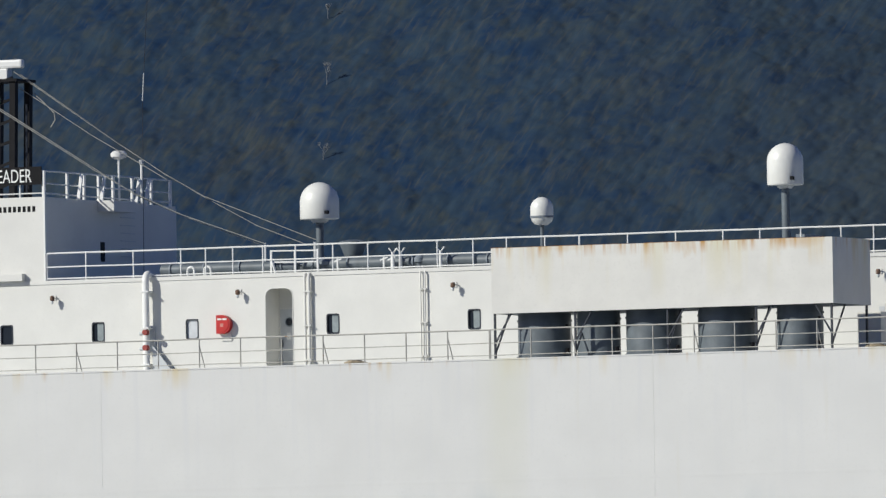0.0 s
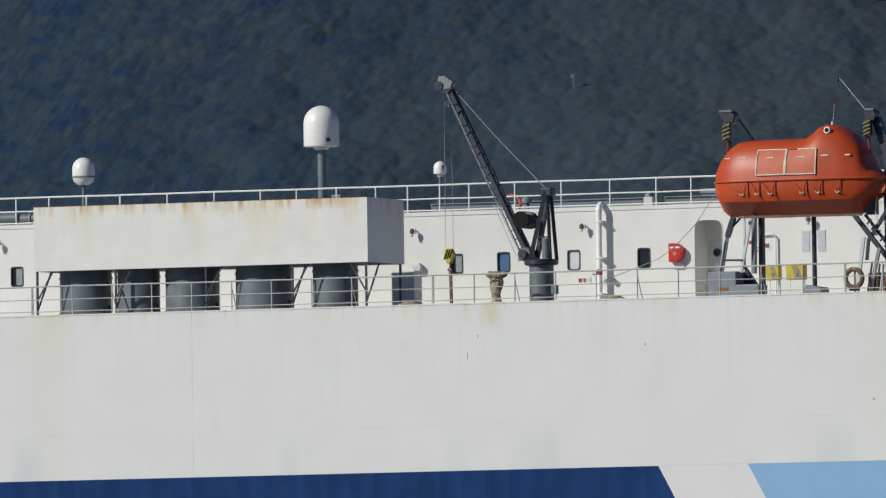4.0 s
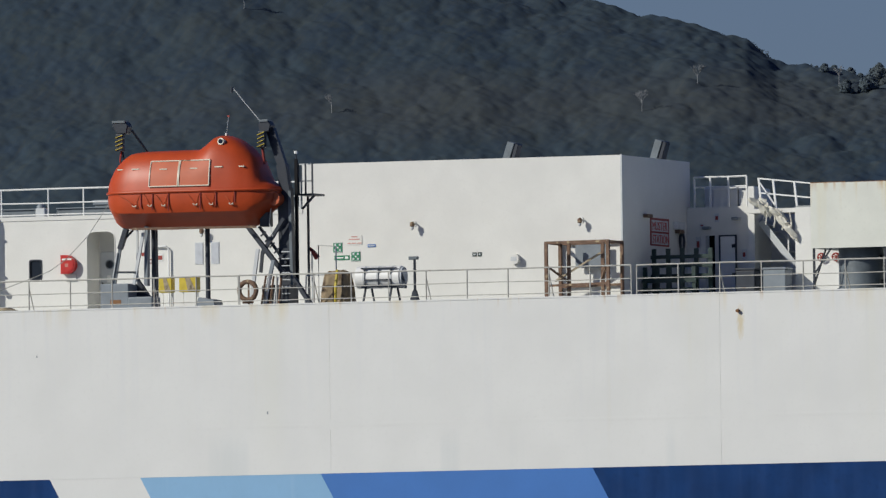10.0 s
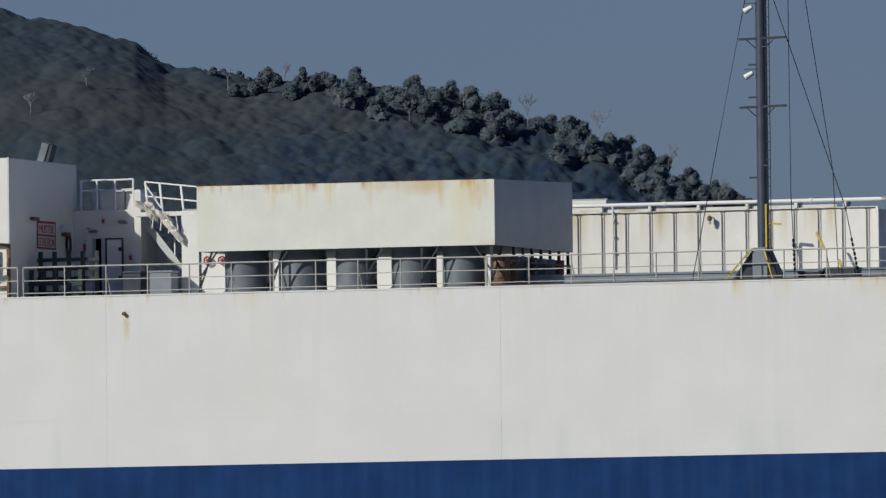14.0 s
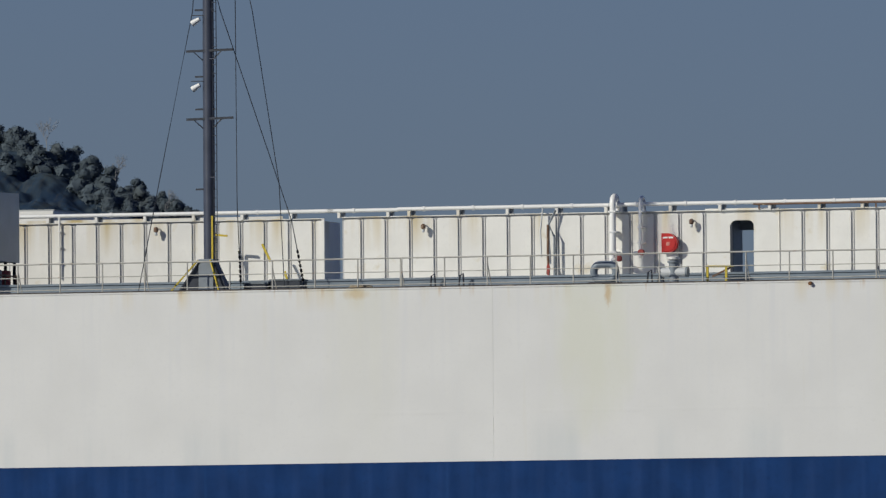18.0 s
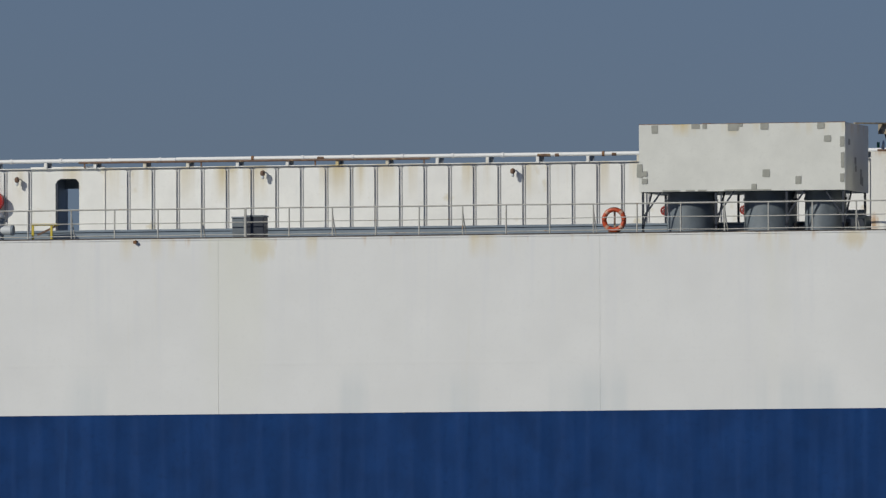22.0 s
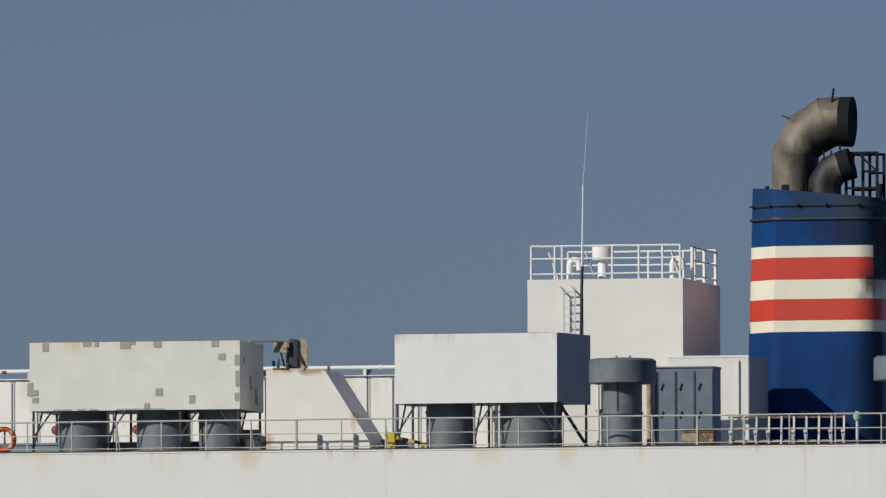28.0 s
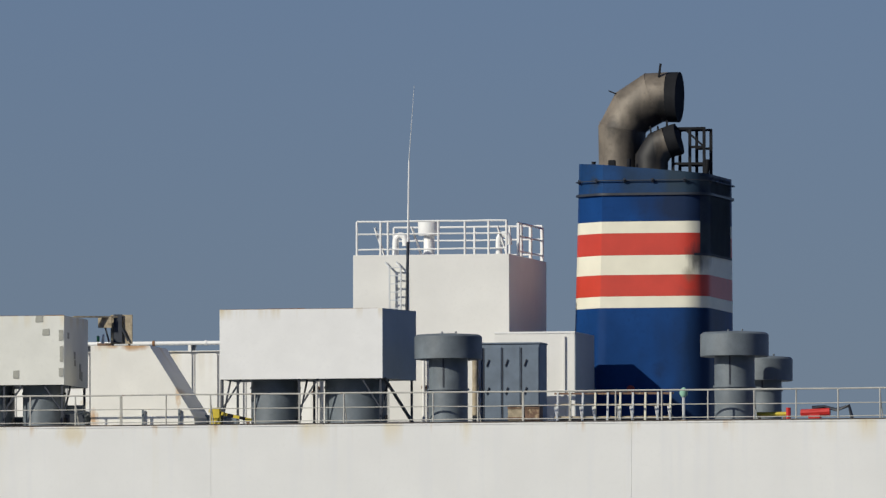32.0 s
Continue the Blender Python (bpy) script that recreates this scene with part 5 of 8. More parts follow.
def roof_gear():
    rng = random.Random(11)
    for x0, x1, y, h in ((-10.6, -9.3, 12.5, 0.35), (-9.2, -7.3, 12.2, 0.45), (-6.6, -5.0, 12.8, 0.40), (-3.9, -2.6, 13.0, 0.55), (-2.2, -0.4, 12.4, 0.38), (0.0, 1.6, 12.6, 0.42), (13.15, 13.4, 12.5, 0.92), (8.4, 9.6, 12.4, 0.62), (20.2, 21.4, 12.6, 0.4), (22.6, 24.4, 12.2, 0.45), (27.6, 28.2, 12.0, 0.7)):
        g = thing("roof_hatch", (x0 + x1) / 2, y, TOP, "low dark grey hatch on the deckhouse roof", "hatch", "roof hatches")
        box("coaming", M_GREY, g, x0, x1, y, y + 1.4, TOP - 0.01, TOP + h * 0.75, 0.02)
        box("cover", M_MIDGREY, g, x0 - 0.05, x1 + 0.05, y - 0.05, y + 1.45, TOP + h * 0.75, TOP + h, 0.02)
    for x, r in ((-8.6, 0.18), (-4.6, 0.24), (-0.9, 0.2), (21.1, 0.18), (25.8, 0.15)):
        g = thing("mushroom_vent", x, 11.4, TOP, "small grey mushroom vent on the roof", "vent", "roof mushroom vents")
        turned("stem", M_GREY, g, x, 11.4, [(r * 0.6, TOP - 0.01), (r * 0.6, TOP + 0.4)], 14)
        turned("cap", M_MIDGREY, g, x, 11.4, [(r, TOP + 0.36), (r, TOP + 0.5), (r * 0.5, TOP + 0.6)], 14)
    for x in (-3.9, -2.1, -1.8):
        g = thing("valve_post", x, 11.0, TOP, "white valve post on the roof", "valve")
        bar("post", M_WHITE, g, (x, 11.0, TOP - 0.01), (x, 11.0, TOP + 0.62), 0.06, 0.06)
        bar("arm", M_WHITE, g, (x - 0.15, 11.0, TOP + 0.45), (x + 0.15, 11.0, TOP + 0.55), 0.05, 0.05)
    for x in (-9.35, -8.7):
        g = thing("pipe_loop", x, 10.4, TOP, "small white pipe bend standing on the roof", "pipe")
        tube("bend", M_WHITE, g, [(x - 0.13, 10.4, TOP)] + [(x + 0.13 * -math.cos(radians(a)), 10.4, TOP + 0.28 + 0.13 * math.sin(radians(a))) for a in range(0, 181, 30)] + [(x + 0.13, 10.4, TOP)], 0.045)
    g = thing("life_ring_box", 19.6, 10.6, TOP, "orange life ring in a holder on the roof", "lifebuoy")
    tube("ring", M_ORANGE2, g, [(20.9 + 0.3 * math.cos(radians(a)), 10.6, TOP + 0.32 + 0.3 * math.sin(radians(a))) for a in range(0, 360, 24)], 0.06, 8, True)
    bar("holder", M_PALE, g, (20.9, 10.66, TOP - 0.01), (20.9, 10.66, TOP + 0.3), 0.1, 0.04)
    g = thing("roof_locker", 26.6, 11, TOP, "small pale grey locker on the roof", "locker", "roof lockers")
    box("body", M_PALE, g, 25.75, 26.1, 11, 11.4, TOP - 0.01, TOP + 0.42, 0.02)
    for x0, x1, y, r in ((-10.9, -5.6, 11.3, 0.20), (-5.4, 1.2, 11.5, 0.22), (1.4, 6.3, 11.4, 0.19)):
        g = thing("roof_duct", (x0 + x1) / 2, y, TOP, "dark grey flanged duct lying along the roof", "duct", "roof ducts")
        z = TOP + 0.16 + r
        rod("duct", M_GREY, g, (x0, y, z), (x1, y, z), r, 16)
        x = x0 + 0.35
        while x < x1:
            rod("flange", M_MIDGREY, g, (x, y, z), (x + 0.06, y, z), r * 1.22, 16)
            box("saddle", M_GREY, g, x + 0.3, x + 0.42, y - r * 0.8, y + r * 0.8, TOP - 0.01, z - r * 0.6)
            x += rng.uniform(1.0, 1.7)
    g = thing("cowl_vent", -3.74, 12, TOP, "wide dark grey conical vent on the roof", "vent")
    turned("stem", M_GREY, g, -3.74, 12, [(0.26, TOP - 0.01), (0.26, 34.3)], 20)
    turned("cowl", M_GREY, g, -3.74, 12, [(0.30, 34.22), (0.50, 34.72), (0.50, 34.78), (0.2, 34.84)], 24)
    g = thing("pipe_stand", -5.6, 11, TOP, "white pipe frame standing on the roof", "frame")
    for x in (-6.48, -5.55, -4.67):
        bar("upright", M_WHITE, g, (x, 11, TOP - 0.01), (x, 11, 34.52), 0.07, 0.07)
    bar("stay", M_WHITE, g, (-6.45, 10.96, 34.2), (-6.2, 10.8, TOP), 0.06, 0.06)
    for z in (34.10, 34.50):
        bar("cross_bar", M_WHITE, g, (-6.48, 11, z), (-4.67, 11, z - 0.03), 0.05, 0.05)
    for x in (-1.75, -1.45, 0.1):
        g = thing("vent_stub", x, 11, TOP, "small white vent stub on the roof", "vent", "white vent stubs")
        rod("stub", M_WHITE, g, (x, 11, TOP - 0.01), (x, 11, TOP + 0.72), 0.06, 10)
        tube("head", M_WHITE, g, [(x - 0.16, 11, TOP + 0.86), (x, 11, TOP + 0.68), (x + 0.16, 11, TOP + 0.86)], 0.03, 6)
    for x0, x1 in ((-10.8, 0.9), (17.2, 25.6), (26.2, 36.3)):
        g = thing("roof_coaming", (x0 + x1) / 2, 11.6, TOP, "long low dark grey steel coaming on the roof", "coaming", "roof coamings")
        box("plate", M_GREY, g, x0, x1, 11.9, 12.0, TOP - 0.01, TOP + 0.42)
        box("flange", M_MIDGREY, g, x0, x1, 11.82, 12.08, TOP + 0.42, TOP + 0.45)


roof_gear()


# ---- fittings on the deckhouse side ----
def wall_lamp(x, y, z):
    l = thing("wall_lamp", x, y, z, "rusty bracket lamp on a white wall", "lamp", "bracket lamps along the walls")
    box("wall_plate", M_WALL, l, x - 0.06, x + 0.06, y - 0.03, y, z - 0.08, z + 0.1)
    tube("bracket", M_PALE, l, [(x, y - 0.01, z - 0.02), (x + 0.01, y - 0.14, z + 0.08), (x + 0.02, y - 0.24, z + 0.05)], 0.022)
    turned("shade", M_BROWN, l, x + 0.02, y - 0.26, [(0.03, z - 0.12), (0.085, z - 0.07), (0.08, z + 0.04), (0.03, z + 0.08)], 12)
    turned("globe", M_PALE, l, x + 0.02, y - 0.26, [(0.02, z - 0.22), (0.055, z - 0.18), (0.05, z - 0.11)], 10)


for x, z in ((-14.05, 33.0), (-6.79, 33.0), (1.55, 33.0), (17.75, 32.97), (24.27, 32.96), (32.89, 32.97), (40.75, 33.0), (46.95, 32.97)):
    wall_lamp(x, WALL, z)
STAND[0] = BULWARK
for x, z in ((83.53, 32.44), (93.03, 32.44), (101.67, 32.56), (110.4, 32.52)):
    wall_lamp(x, WALL, z)
wall_lamp(73.97, WALL, 32.5)
STAND[0] = HOUSE


def hose_cabinet(x0, z0, y):
    """A red fire cabinet, square at one side and round at the other."""
    h = thing("fire_hose_box", x0 + 0.34, y, z0, "red round-ended fire hose box on the wall", "fire hose box", "fire hose boxes")
    w, t = 0.54, 0.66
    arc = [(x0 + w - t / 2 + t / 2 * math.cos(radians(a)), z0 + t / 2 + t / 2 * math.sin(radians(a))) for a in range(-90, 91, 15)]
    prism("case", M_RED, h, [(x0, z0)] + arc + [(x0, z0 + t)], y - 0.25, y)
    prism("door_panel", M_RED, h, [(x0 + 0.04, z0 + 0.04)] + [(px - 0.05, z0 + t / 2 + (pz - z0 - t / 2) * 0.88) for px, pz in arc] + [(x0 + 0.04, z0 + t - 0.04)], y - 0.27, y - 0.25)
    for i in range(2):
        box("label_mark", M_WHITE, h, x0 + 0.06 + 0.20 * i, x0 + 0.22 + 0.20 * i, y - 0.276, y - 0.269, z0 + 0.48, z0 + 0.54)
    box("label_mark", M_REDPALE, h, x0 + 0.17, x0 + 0.29, y - 0.276, y - 0.269, z0 + 0.24, z0 + 0.36)
    box("bracket", M_WALL, h, x0 + 0.1, x0 + 0.5, y - 0.05, y, z0 - 0.25, z0)


hose_cabinet(-7.63, 31.54, WALL)
hose_cabinet(27.59, 31.59, WALL)
STAND[0] = BULWARK
hose_cabinet(92.03, 31.38, WALL - 0.15)
STAND[0] = HOUSE


def standpipe(x, y, z0, z1, r, back, mat=None, valves=()):
    p = thing("vent_pipe", x, y, z0, "white gooseneck vent pipe on the wall", "pipe", "gooseneck pipes")
    mat = mat or M_WHITE
    bend = [(x, y + (back / 2) * (1 - math.cos(radians(a))), z1 - back / 2 + back / 2 * math.sin(radians(a))) for a in range(0, 181, 20)]
    tube("pipe", mat, p, [(x, y, z0)] + bend + [(x, y + back, z1 - back)], r, 12)
    for i in range(3):
        z = z0 + 0.5 + i * (z1 - z0 - 0.9) / 2.2
        box("clip", mat, p, x - r - 0.03, x + r + 0.03, y - r - 0.015, WALL if y < WALL else y + r, z, z + 0.05)
    for dx, z, mat2 in valves:
        v = turned("valve_body", M_REDWORN, p, x + dx, y - 0.08, [(0.04, z - 0.1), (0.09, z - 0.06), (0.09, z + 0.05), (0.04, z + 0.1)], 12)
        rod("hand_wheel", M_REDWORN, p, (x + dx, y - 0.22, z), (x + dx, y - 0.27, z), 0.10, 14)
        rod("outlet", M_PALE, p, (x + dx, y - 0.06, z), (x + dx - 0.28, y - 0.06, z - 0.04), 0.07, 10)
    return p


standpipe(-10.33, WALL - 0.32, DECK, 33.74, 0.125, 0.5, valves=((0.06, 31.66, 0), (0.06, 31.12, 0)))
standpipe(24.98, WALL - 0.32, DECK, 33.72, 0.10, 0.5, valves=((0.05, 31.3, 0),))
standpipe(-4.06, WALL - 0.12, DECK, 33.55, 0.06, 0.2, M_WALL)
standpipe(-4.22, WALL - 0.12, DECK, 33.55, 0.05, 0.2, M_WALL)
standpipe(0.25, WALL - 0.10, DECK, 33.50, 0.03, 0.15, M_WALL)
standpipe(0.42, WALL - 0.10, DECK, 33.50, 0.03, 0.15, M_WALL)
STAND[0] = BULWARK
standpipe(70.48, WALL - 0.14, DECK + 0.9, 32.98, 0.035, 0.12, M_WALL)
standpipe(90.33, WALL - 0.45, DECK + 0.9, 33.32, 0.11, 0.5, valves=((0.25, 31.2, 0),))
standpipe(91.30, WALL - 0.45, DECK + 1.2, 33.28, 0.06, 0.5, valves=((0.08, 31.4, 0),))
STAND[0] = HOUSE
g = thing("pipe_bracket", -10.0, WALL - 0.2, DECK, "grey valve stand at the pipe's foot", "bracket")
box("plate", M_PALE, g, -10.5, -10.1, WALL - 0.1, WALL, 31.0, 31.9)
prism("gusset", M_PALE, g, [(-10.1, 30.2), (-9.3, 30.2), (-10.1, 31.2)], WALL - 0.3, WALL - 0.2)


def plate_sign(x0, x1, z0, z1, mat, label, marks=(), y=WALL):
    s = thing("wall_sign", (x0 + x1) / 2, y, z0, label, "sign", "signs on the casing wall")
    box("panel", mat, s, x0, x1, y - 0.02, y + 0.002, z0, z1)
    for a, b, c, d, m in marks:
        w, h = x1 - x0, z1 - z0
        box("mark", m, s, x0 + a * w, x0 + b * w, y - 0.026, y - 0.019, z0 + c * h, z0 + d * h)


arrow = ((0.42, 0.58, 0.42, 0.58, M_WHITE),) + tuple((a, a + 0.2, b, b + 0.2, M_CURTAIN) for a in (0.14, 0.66) for b in (0.14, 0.66)) + ((0.05, 0.95, 0.02, 0.06, M_CURTAIN), (0.05, 0.95, 0.94, 0.98, M_CURTAIN))
plate_sign(37.73, 38.06, 32.09, 32.43, M_GREEN, "green and white square safety sign", arrow)
plate_sign(38.40, 38.73, 31.77, 32.10, M_GREEN, "green and white square safety sign", arrow)
plate_sign(37.77, 38.33, 31.82, 31.98, M_GREEN, "narrow green sign with a pale line", ((0.08, 0.6, 0.35, 0.65, M_WHITE), (0.7, 0.92, 0.25, 0.75, M_WHITE)))
plate_sign(39.01, 39.31, 32.24, 32.34, M_SIGNBLUE, "small blue sign with a pale line", ((0.1, 0.9, 0.35, 0.65, M_PALE),))
plate_sign(42.90, 43.05, 31.82, 31.96, M_BENCH, "tiny dark sign with a pale mark", ((0.2, 0.8, 0.3, 0.7, M_PALE),))
plate_sign(43.10, 43.24, 31.82, 31.96, M_BENCH, "tiny dark sign with a pale mark", ((0.3, 0.7, 0.3, 0.7, M_PALE),))
plate_sign(38.24, 38.80, 32.34, 32.66, M_WALL, "white notice with lines of red writing", ((0.3, 0.7, 0.82, 0.92, M_REDPALE), (0.15, 0.85, 0.54, 0.64, M_REDPALE), (0.05, 0.28, 0.12, 0.22, M_REDPALE), (0.34, 0.62, 0.12, 0.22, M_REDPALE), (0.68, 0.98, 0.12, 0.22, M_REDPALE)))
c = thing("wall_pipe", 31.4, WALL - 0.1, DECK, "thin white bent pipe on the deckhouse wall", "pipe")
tube("pipe", M_WHITE, c, [(31.1, WALL - 0.1, 32.46), (31.5, WALL - 0.1, 32.46), (31.6, WALL - 0.1, 32.36), (31.6, WALL - 0.1, DECK + 0.1)], 0.035)
plate_sign(31.15, 31.35, 31.95, 32.2, M_WHITE, "small red and white fire sign on the wall", ((0.1, 0.9, 0.2, 0.8, M_REDWORN),))
plate_sign(32.56, 32.86, 31.81, 32.57, M_CURTAIN, "tall pale notice board on the wall", ((0.06, 0.94, 0.04, 0.96, M_BOARD),))
plate_sign(33.16, 33.46, 31.81, 32.57, M_CURTAIN, "tall pale notice board on the wall", ((0.06, 0.94, 0.04, 0.96, M_BOARD),))
plate_sign(30.55, 31.05, 31.70, 32.3, M_WALL, "white notice with lines of red writing", ((0.0, 0.35, 0.75, 0.95, M_REDWORN), (0.5, 0.95, 0.5, 0.56, M_REDWORN), (0.5, 0.95, 0.3, 0.36, M_REDWORN)))
plate_sign(24.05, 24.52, 30.92, 31.16, M_WALL, "white sign with red letters cut small", ((0.0, 0.3, 0.2, 0.8, M_REDWORN), (0.4, 0.6, 0.2, 0.8, M_REDWORN), (0.7, 1.0, 0.3, 0.8, M_PALE)))
for x, z in ((17.88, 31.5), (44.5, 31.52)):
    s = thing("wall_speaker", x, WALL, z, "pale grey speaker box on the wall", "loudspeaker", "wall speakers")
    prism("case", M_WALL, s, rounded(x - 0.17, x + 0.17, z, z + 0.34, 0.12), WALL - 0.24, WALL)
    box("grille", M_PALE, s, x - 0.1, x + 0.1, WALL - 0.25, WALL - 0.24, z + 0.1, z + 0.24)
STAND[0] = 1.0


# ---- the deck crane ----
def crane():
    c = thing("deck_crane", 25.72, 1.5, DECK, "dark blue-grey deck crane with a raised jib", "crane")
    x, y = 25.72, 1.5
    turned("pedestal", M_GREY, c, x, y, [(0.50, DECK - 0.02), (0.50, DECK + 0.06), (0.43, DECK + 0.08), (0.43, 31.34)], 28)
    turned("slew_ring", M_NAVY, c, x, y, [(0.52, 31.32), (0.60, 31.36), (0.60, 31.50), (0.46, 31.54)], 28)
    box("junction_box", M_GREY, c, 26.14, 26.36, 1.3, 1.5, 30.3, 30.6, 0.01)
    tip, foot = Vector((22.12, y, 37.80)), Vector((25.05, y, 31.62))
    way = (tip - foot).normalized()
    for dy in (-0.22, 0.22):
        off = Vector((0, dy, 0))
        bar("jib_chord", M_NAVY, c, foot + off + Vector((0.22, 0, 0.12)), tip + off * 0.6 + Vector((0.20, 0, -0.1)), 0.10, 0.13)
        bar("jib_chord", M_GREY, c, foot + off + Vector((0.04, 0, 0)), tip + off * 0.6, 0.05, 0.07)
    for i in range(16):
        a = foot.lerp(tip, (i + 0.5) / 16.5)
        k = 1 - (i + 0.5) / 16.5
        bar("jib_lacing", M_NAVY, c, a + Vector((0.02, -0.23, 0)), a + Vector((0.22, -0.23, 0.12 + (0.10 if i % 2 else -0.10))), 0.04, 0.03)
    prism("jib_head", M_MIDGREY, c, [(21.95, 37.9), (22.0, 38.06), (22.22, 38.06), (22.55, 37.84), (22.44, 37.60), (22.10, 37.56)], y - 0.2, y + 0.2, 0.02)
    lad = [foot + Vector((-0.16, -0.3, 0.05)), foot.lerp(tip, 0.30) + Vector((-0.10, -0.3, 0))]
    for off in (0, 0.18):
        bar("ladder_rail", M_PALE, c, lad[0] + Vector((off, 0, 0)), lad[1] + Vector((off, 0, 0)), 0.025, 0.025)
    for i in range(9):
        p = lad[0].lerp(lad[1], (i + 0.5) / 9)
        bar("ladder_rung", M_PALE, c, p, p + Vector((0.18, 0, 0)), 0.022, 0.022)
    rod("head_sheave", M_NAVY, c, (22.0, y - 0.24, 37.72), (22.0, y + 0.24, 37.72), 0.17, 16)
    rod("jib_heel", M_NAVY, c, (25.15, y - 0.4, 31.72), (25.15, y + 0.4, 31.72), 0.16, 14)
    prism("heel_bracket", M_GREY, c, [(24.95, 31.5), (25.5, 31.5), (25.35, 31.95), (25.05, 31.95)], y - 0.3, y + 0.3)
    for dy in (-0.3, 0.3):
        bar("king_post", M_NAVY, c, (25.42, y + dy, 31.5), (25.98, y + dy * 0.5, 33.92), 0.15, 0.14)
        bar("back_post", M_NAVY, c, (26.18, y + dy, 31.5), (26.05, y + dy * 0.5, 33.85), 0.10, 0.10)
    for z in (32.3, 32.9, 33.4):
        bar("tie", M_NAVY, c, (25.45 + (z - 31.5) * 0.22, y - 0.3, z), (26.15, y - 0.28, z), 0.05, 0.05)
    box("post_head", M_NAVY, c, 25.80, 26.22, y - 0.22, y + 0.22, 33.72, 34.02, 0.05)
    rod("hoist_motor", M_GREY, c, (26.05, y - 0.35, 31.55), (26.05, y - 0.35, 32.25), 0.15, 12)
    w = rod("winch_drum", M_NAVY, c, (25.15, y - 0.45, 32.92), (25.15, y + 0.45, 32.92), 0.27, 20)
    for dy in (-0.45, 0.45):
        rod("drum_flange", M_BLACK, c, (25.15, y + dy - 0.03, 32.92), (25.15, y + dy + 0.03, 32.92), 0.30, 20)
    tube("wound_rope", M_ROPE, c, [(25.15 + 0.29 * math.cos(radians(a * 40)), y - 0.3 + a * 0.012, 32.92 + 0.29 * math.sin(radians(a * 40))) for a in range(46)], 0.025, 6)
    tube("luffing_wire", M_ROPE, c, [(22.25, y, 37.85), (24.0, y, 35.95), (25.95, y, 33.98)], 0.02, 6)
    rod("upper_block", M_NAVY, c, (22.28, y - 0.08, 37.1), (22.28, y + 0.08, 37.1), 0.12)
    for dx in (-0.14, 0.14):
        tube("hoist_wire", M_ROPE, c, [(22.28 + dx * 0.5, 1.3, 37.6), (22.44 + dx, 1.05, 34.5), (22.46 + dx, 1.0, 32.0)], 0.008, 6)
    h = prism("hook_block", M_YELLOW, c, [(22.28, 31.72), (22.34, 31.98), (22.58, 31.98), (22.66, 31.78), (22.52, 31.46), (22.40, 31.46)], 0.86, 1.1, 0.02, label="yellow and black striped hook block")
    for i in range(3):
        bar("stripe", M_BLACK, h, (22.30 + 0.1 * i, 0.85, 31.60 + 0.02 * i), (22.44 + 0.09 * i, 0.85, 31.95), 0.05, 0.02)
    tube("hook", M_REDWORN, c, [(22.46, 1, 31.48), (22.46, 1, 31.34), (22.53, 1, 31.26), (22.46, 1, 31.2), (22.38, 1, 31.27)], 0.04)
    p = thing("rest_post", 22.5, 1.0, DECK, "thin dark post under the crane hook", "post")
    bar("post", M_BROWN, p, (22.5, 1.0, DECK - 0.02), (22.48, 1.0, 31.24), 0.09, 0.09)


crane()


def canvas_lump(name, x, y, z0, w, d, h, label, neck=False, seed=0):
    t = thing(name, x, y, z0, label, "canvas cover")
    bm = bmesh.new()
    bmesh.ops.create_icosphere(bm, subdivisions=4, radius=1.0)
    for v in bm.verts:
        p = v.co.copy()
        k = 1 + 0.34 * noise.fractal(p * 1.9 + Vector((seed, 0, 0)), 0.8, 2.2, 4) + 0.06 * abs(noise.noise(Vector((p.x * 8, p.y * 8, p.z * 2))))
        side = 1.0
        if neck:
            side = 1.0 if p.z > 0.45 else 0.48 + 0.12 * math.sin(p.z * 5)
        flat = max(-0.95, min(0.92, p.z * 1.35))
        v.co = Vector((x + p.x * w / 2 * k * side * 1.1, y + p.y * d / 2 * k * side * 1.1, z0 + (flat + 0.95) / 1.87 * h * (0.97 + 0.1 * (k - 1))))
    part("cover", bm, M_CANVAS, t, smooth=True)
    return t


canvas_lump("covered_reel", 24.38, 0.55, DECK, 0.82, 0.5, 1.14, "reel under a ragged brown canvas cover", True, 3)


def draped_gear(x, y, w, d, h):
    """A pile under a canvas that hangs in upright folds."""
    t = thing("covered_gear", x, y, DECK, "deck gear under a bunched brown canvas cover", "canvas cover")
    bm = bmesh.new()
    rows, n = [], 64
    for k in range(13):
        f = k / 12
        ring = []
        for i in range(n):
            a = 2 * math.pi * i / n
            fold = (0.09 * math.sin(9 * a + 1.3 * math.sin(2 * a)) + 0.06 * noise.noise(Vector((math.cos(a) * 4, math.sin(a) * 4, f * 2.5)))) * (1.15 - f)
            wide = (1.0 - 0.30 * f * f) * (1.0 if f < 0.9 else 0.82) + fold
            side = abs(math.cos(a)) ** 0.7 * math.copysign(1, math.cos(a))
            ring.append(bm.verts.new((x + side * wide * w / 2, y + math.sin(a) * wide * d / 2, DECK - 0.02 + h * min(1.0, f * 1.06) + 0.05 * noise.noise(Vector((a, f * 3, 7))) * f)))
        rows.append(ring)
    for p, q in zip(rows, rows[1:]):
        for i in range(n):
            bm.faces.new((p[i], p[(i + 1) % n], q[(i + 1) % n], q[i]))
    bm.faces.new(rows[-1])
    part("cover", bm, M_TARP, t, smooth=True)
    return t


k = draped_gear(40.95, 1.05, 1.16, 0.9, 1.16)
tube("lashing", M_YELLOW, k, [(41.08, 0.45, 30.05), (41.10, 0.40, 30.6), (41.12, 0.55, 31.15)], 0.05)


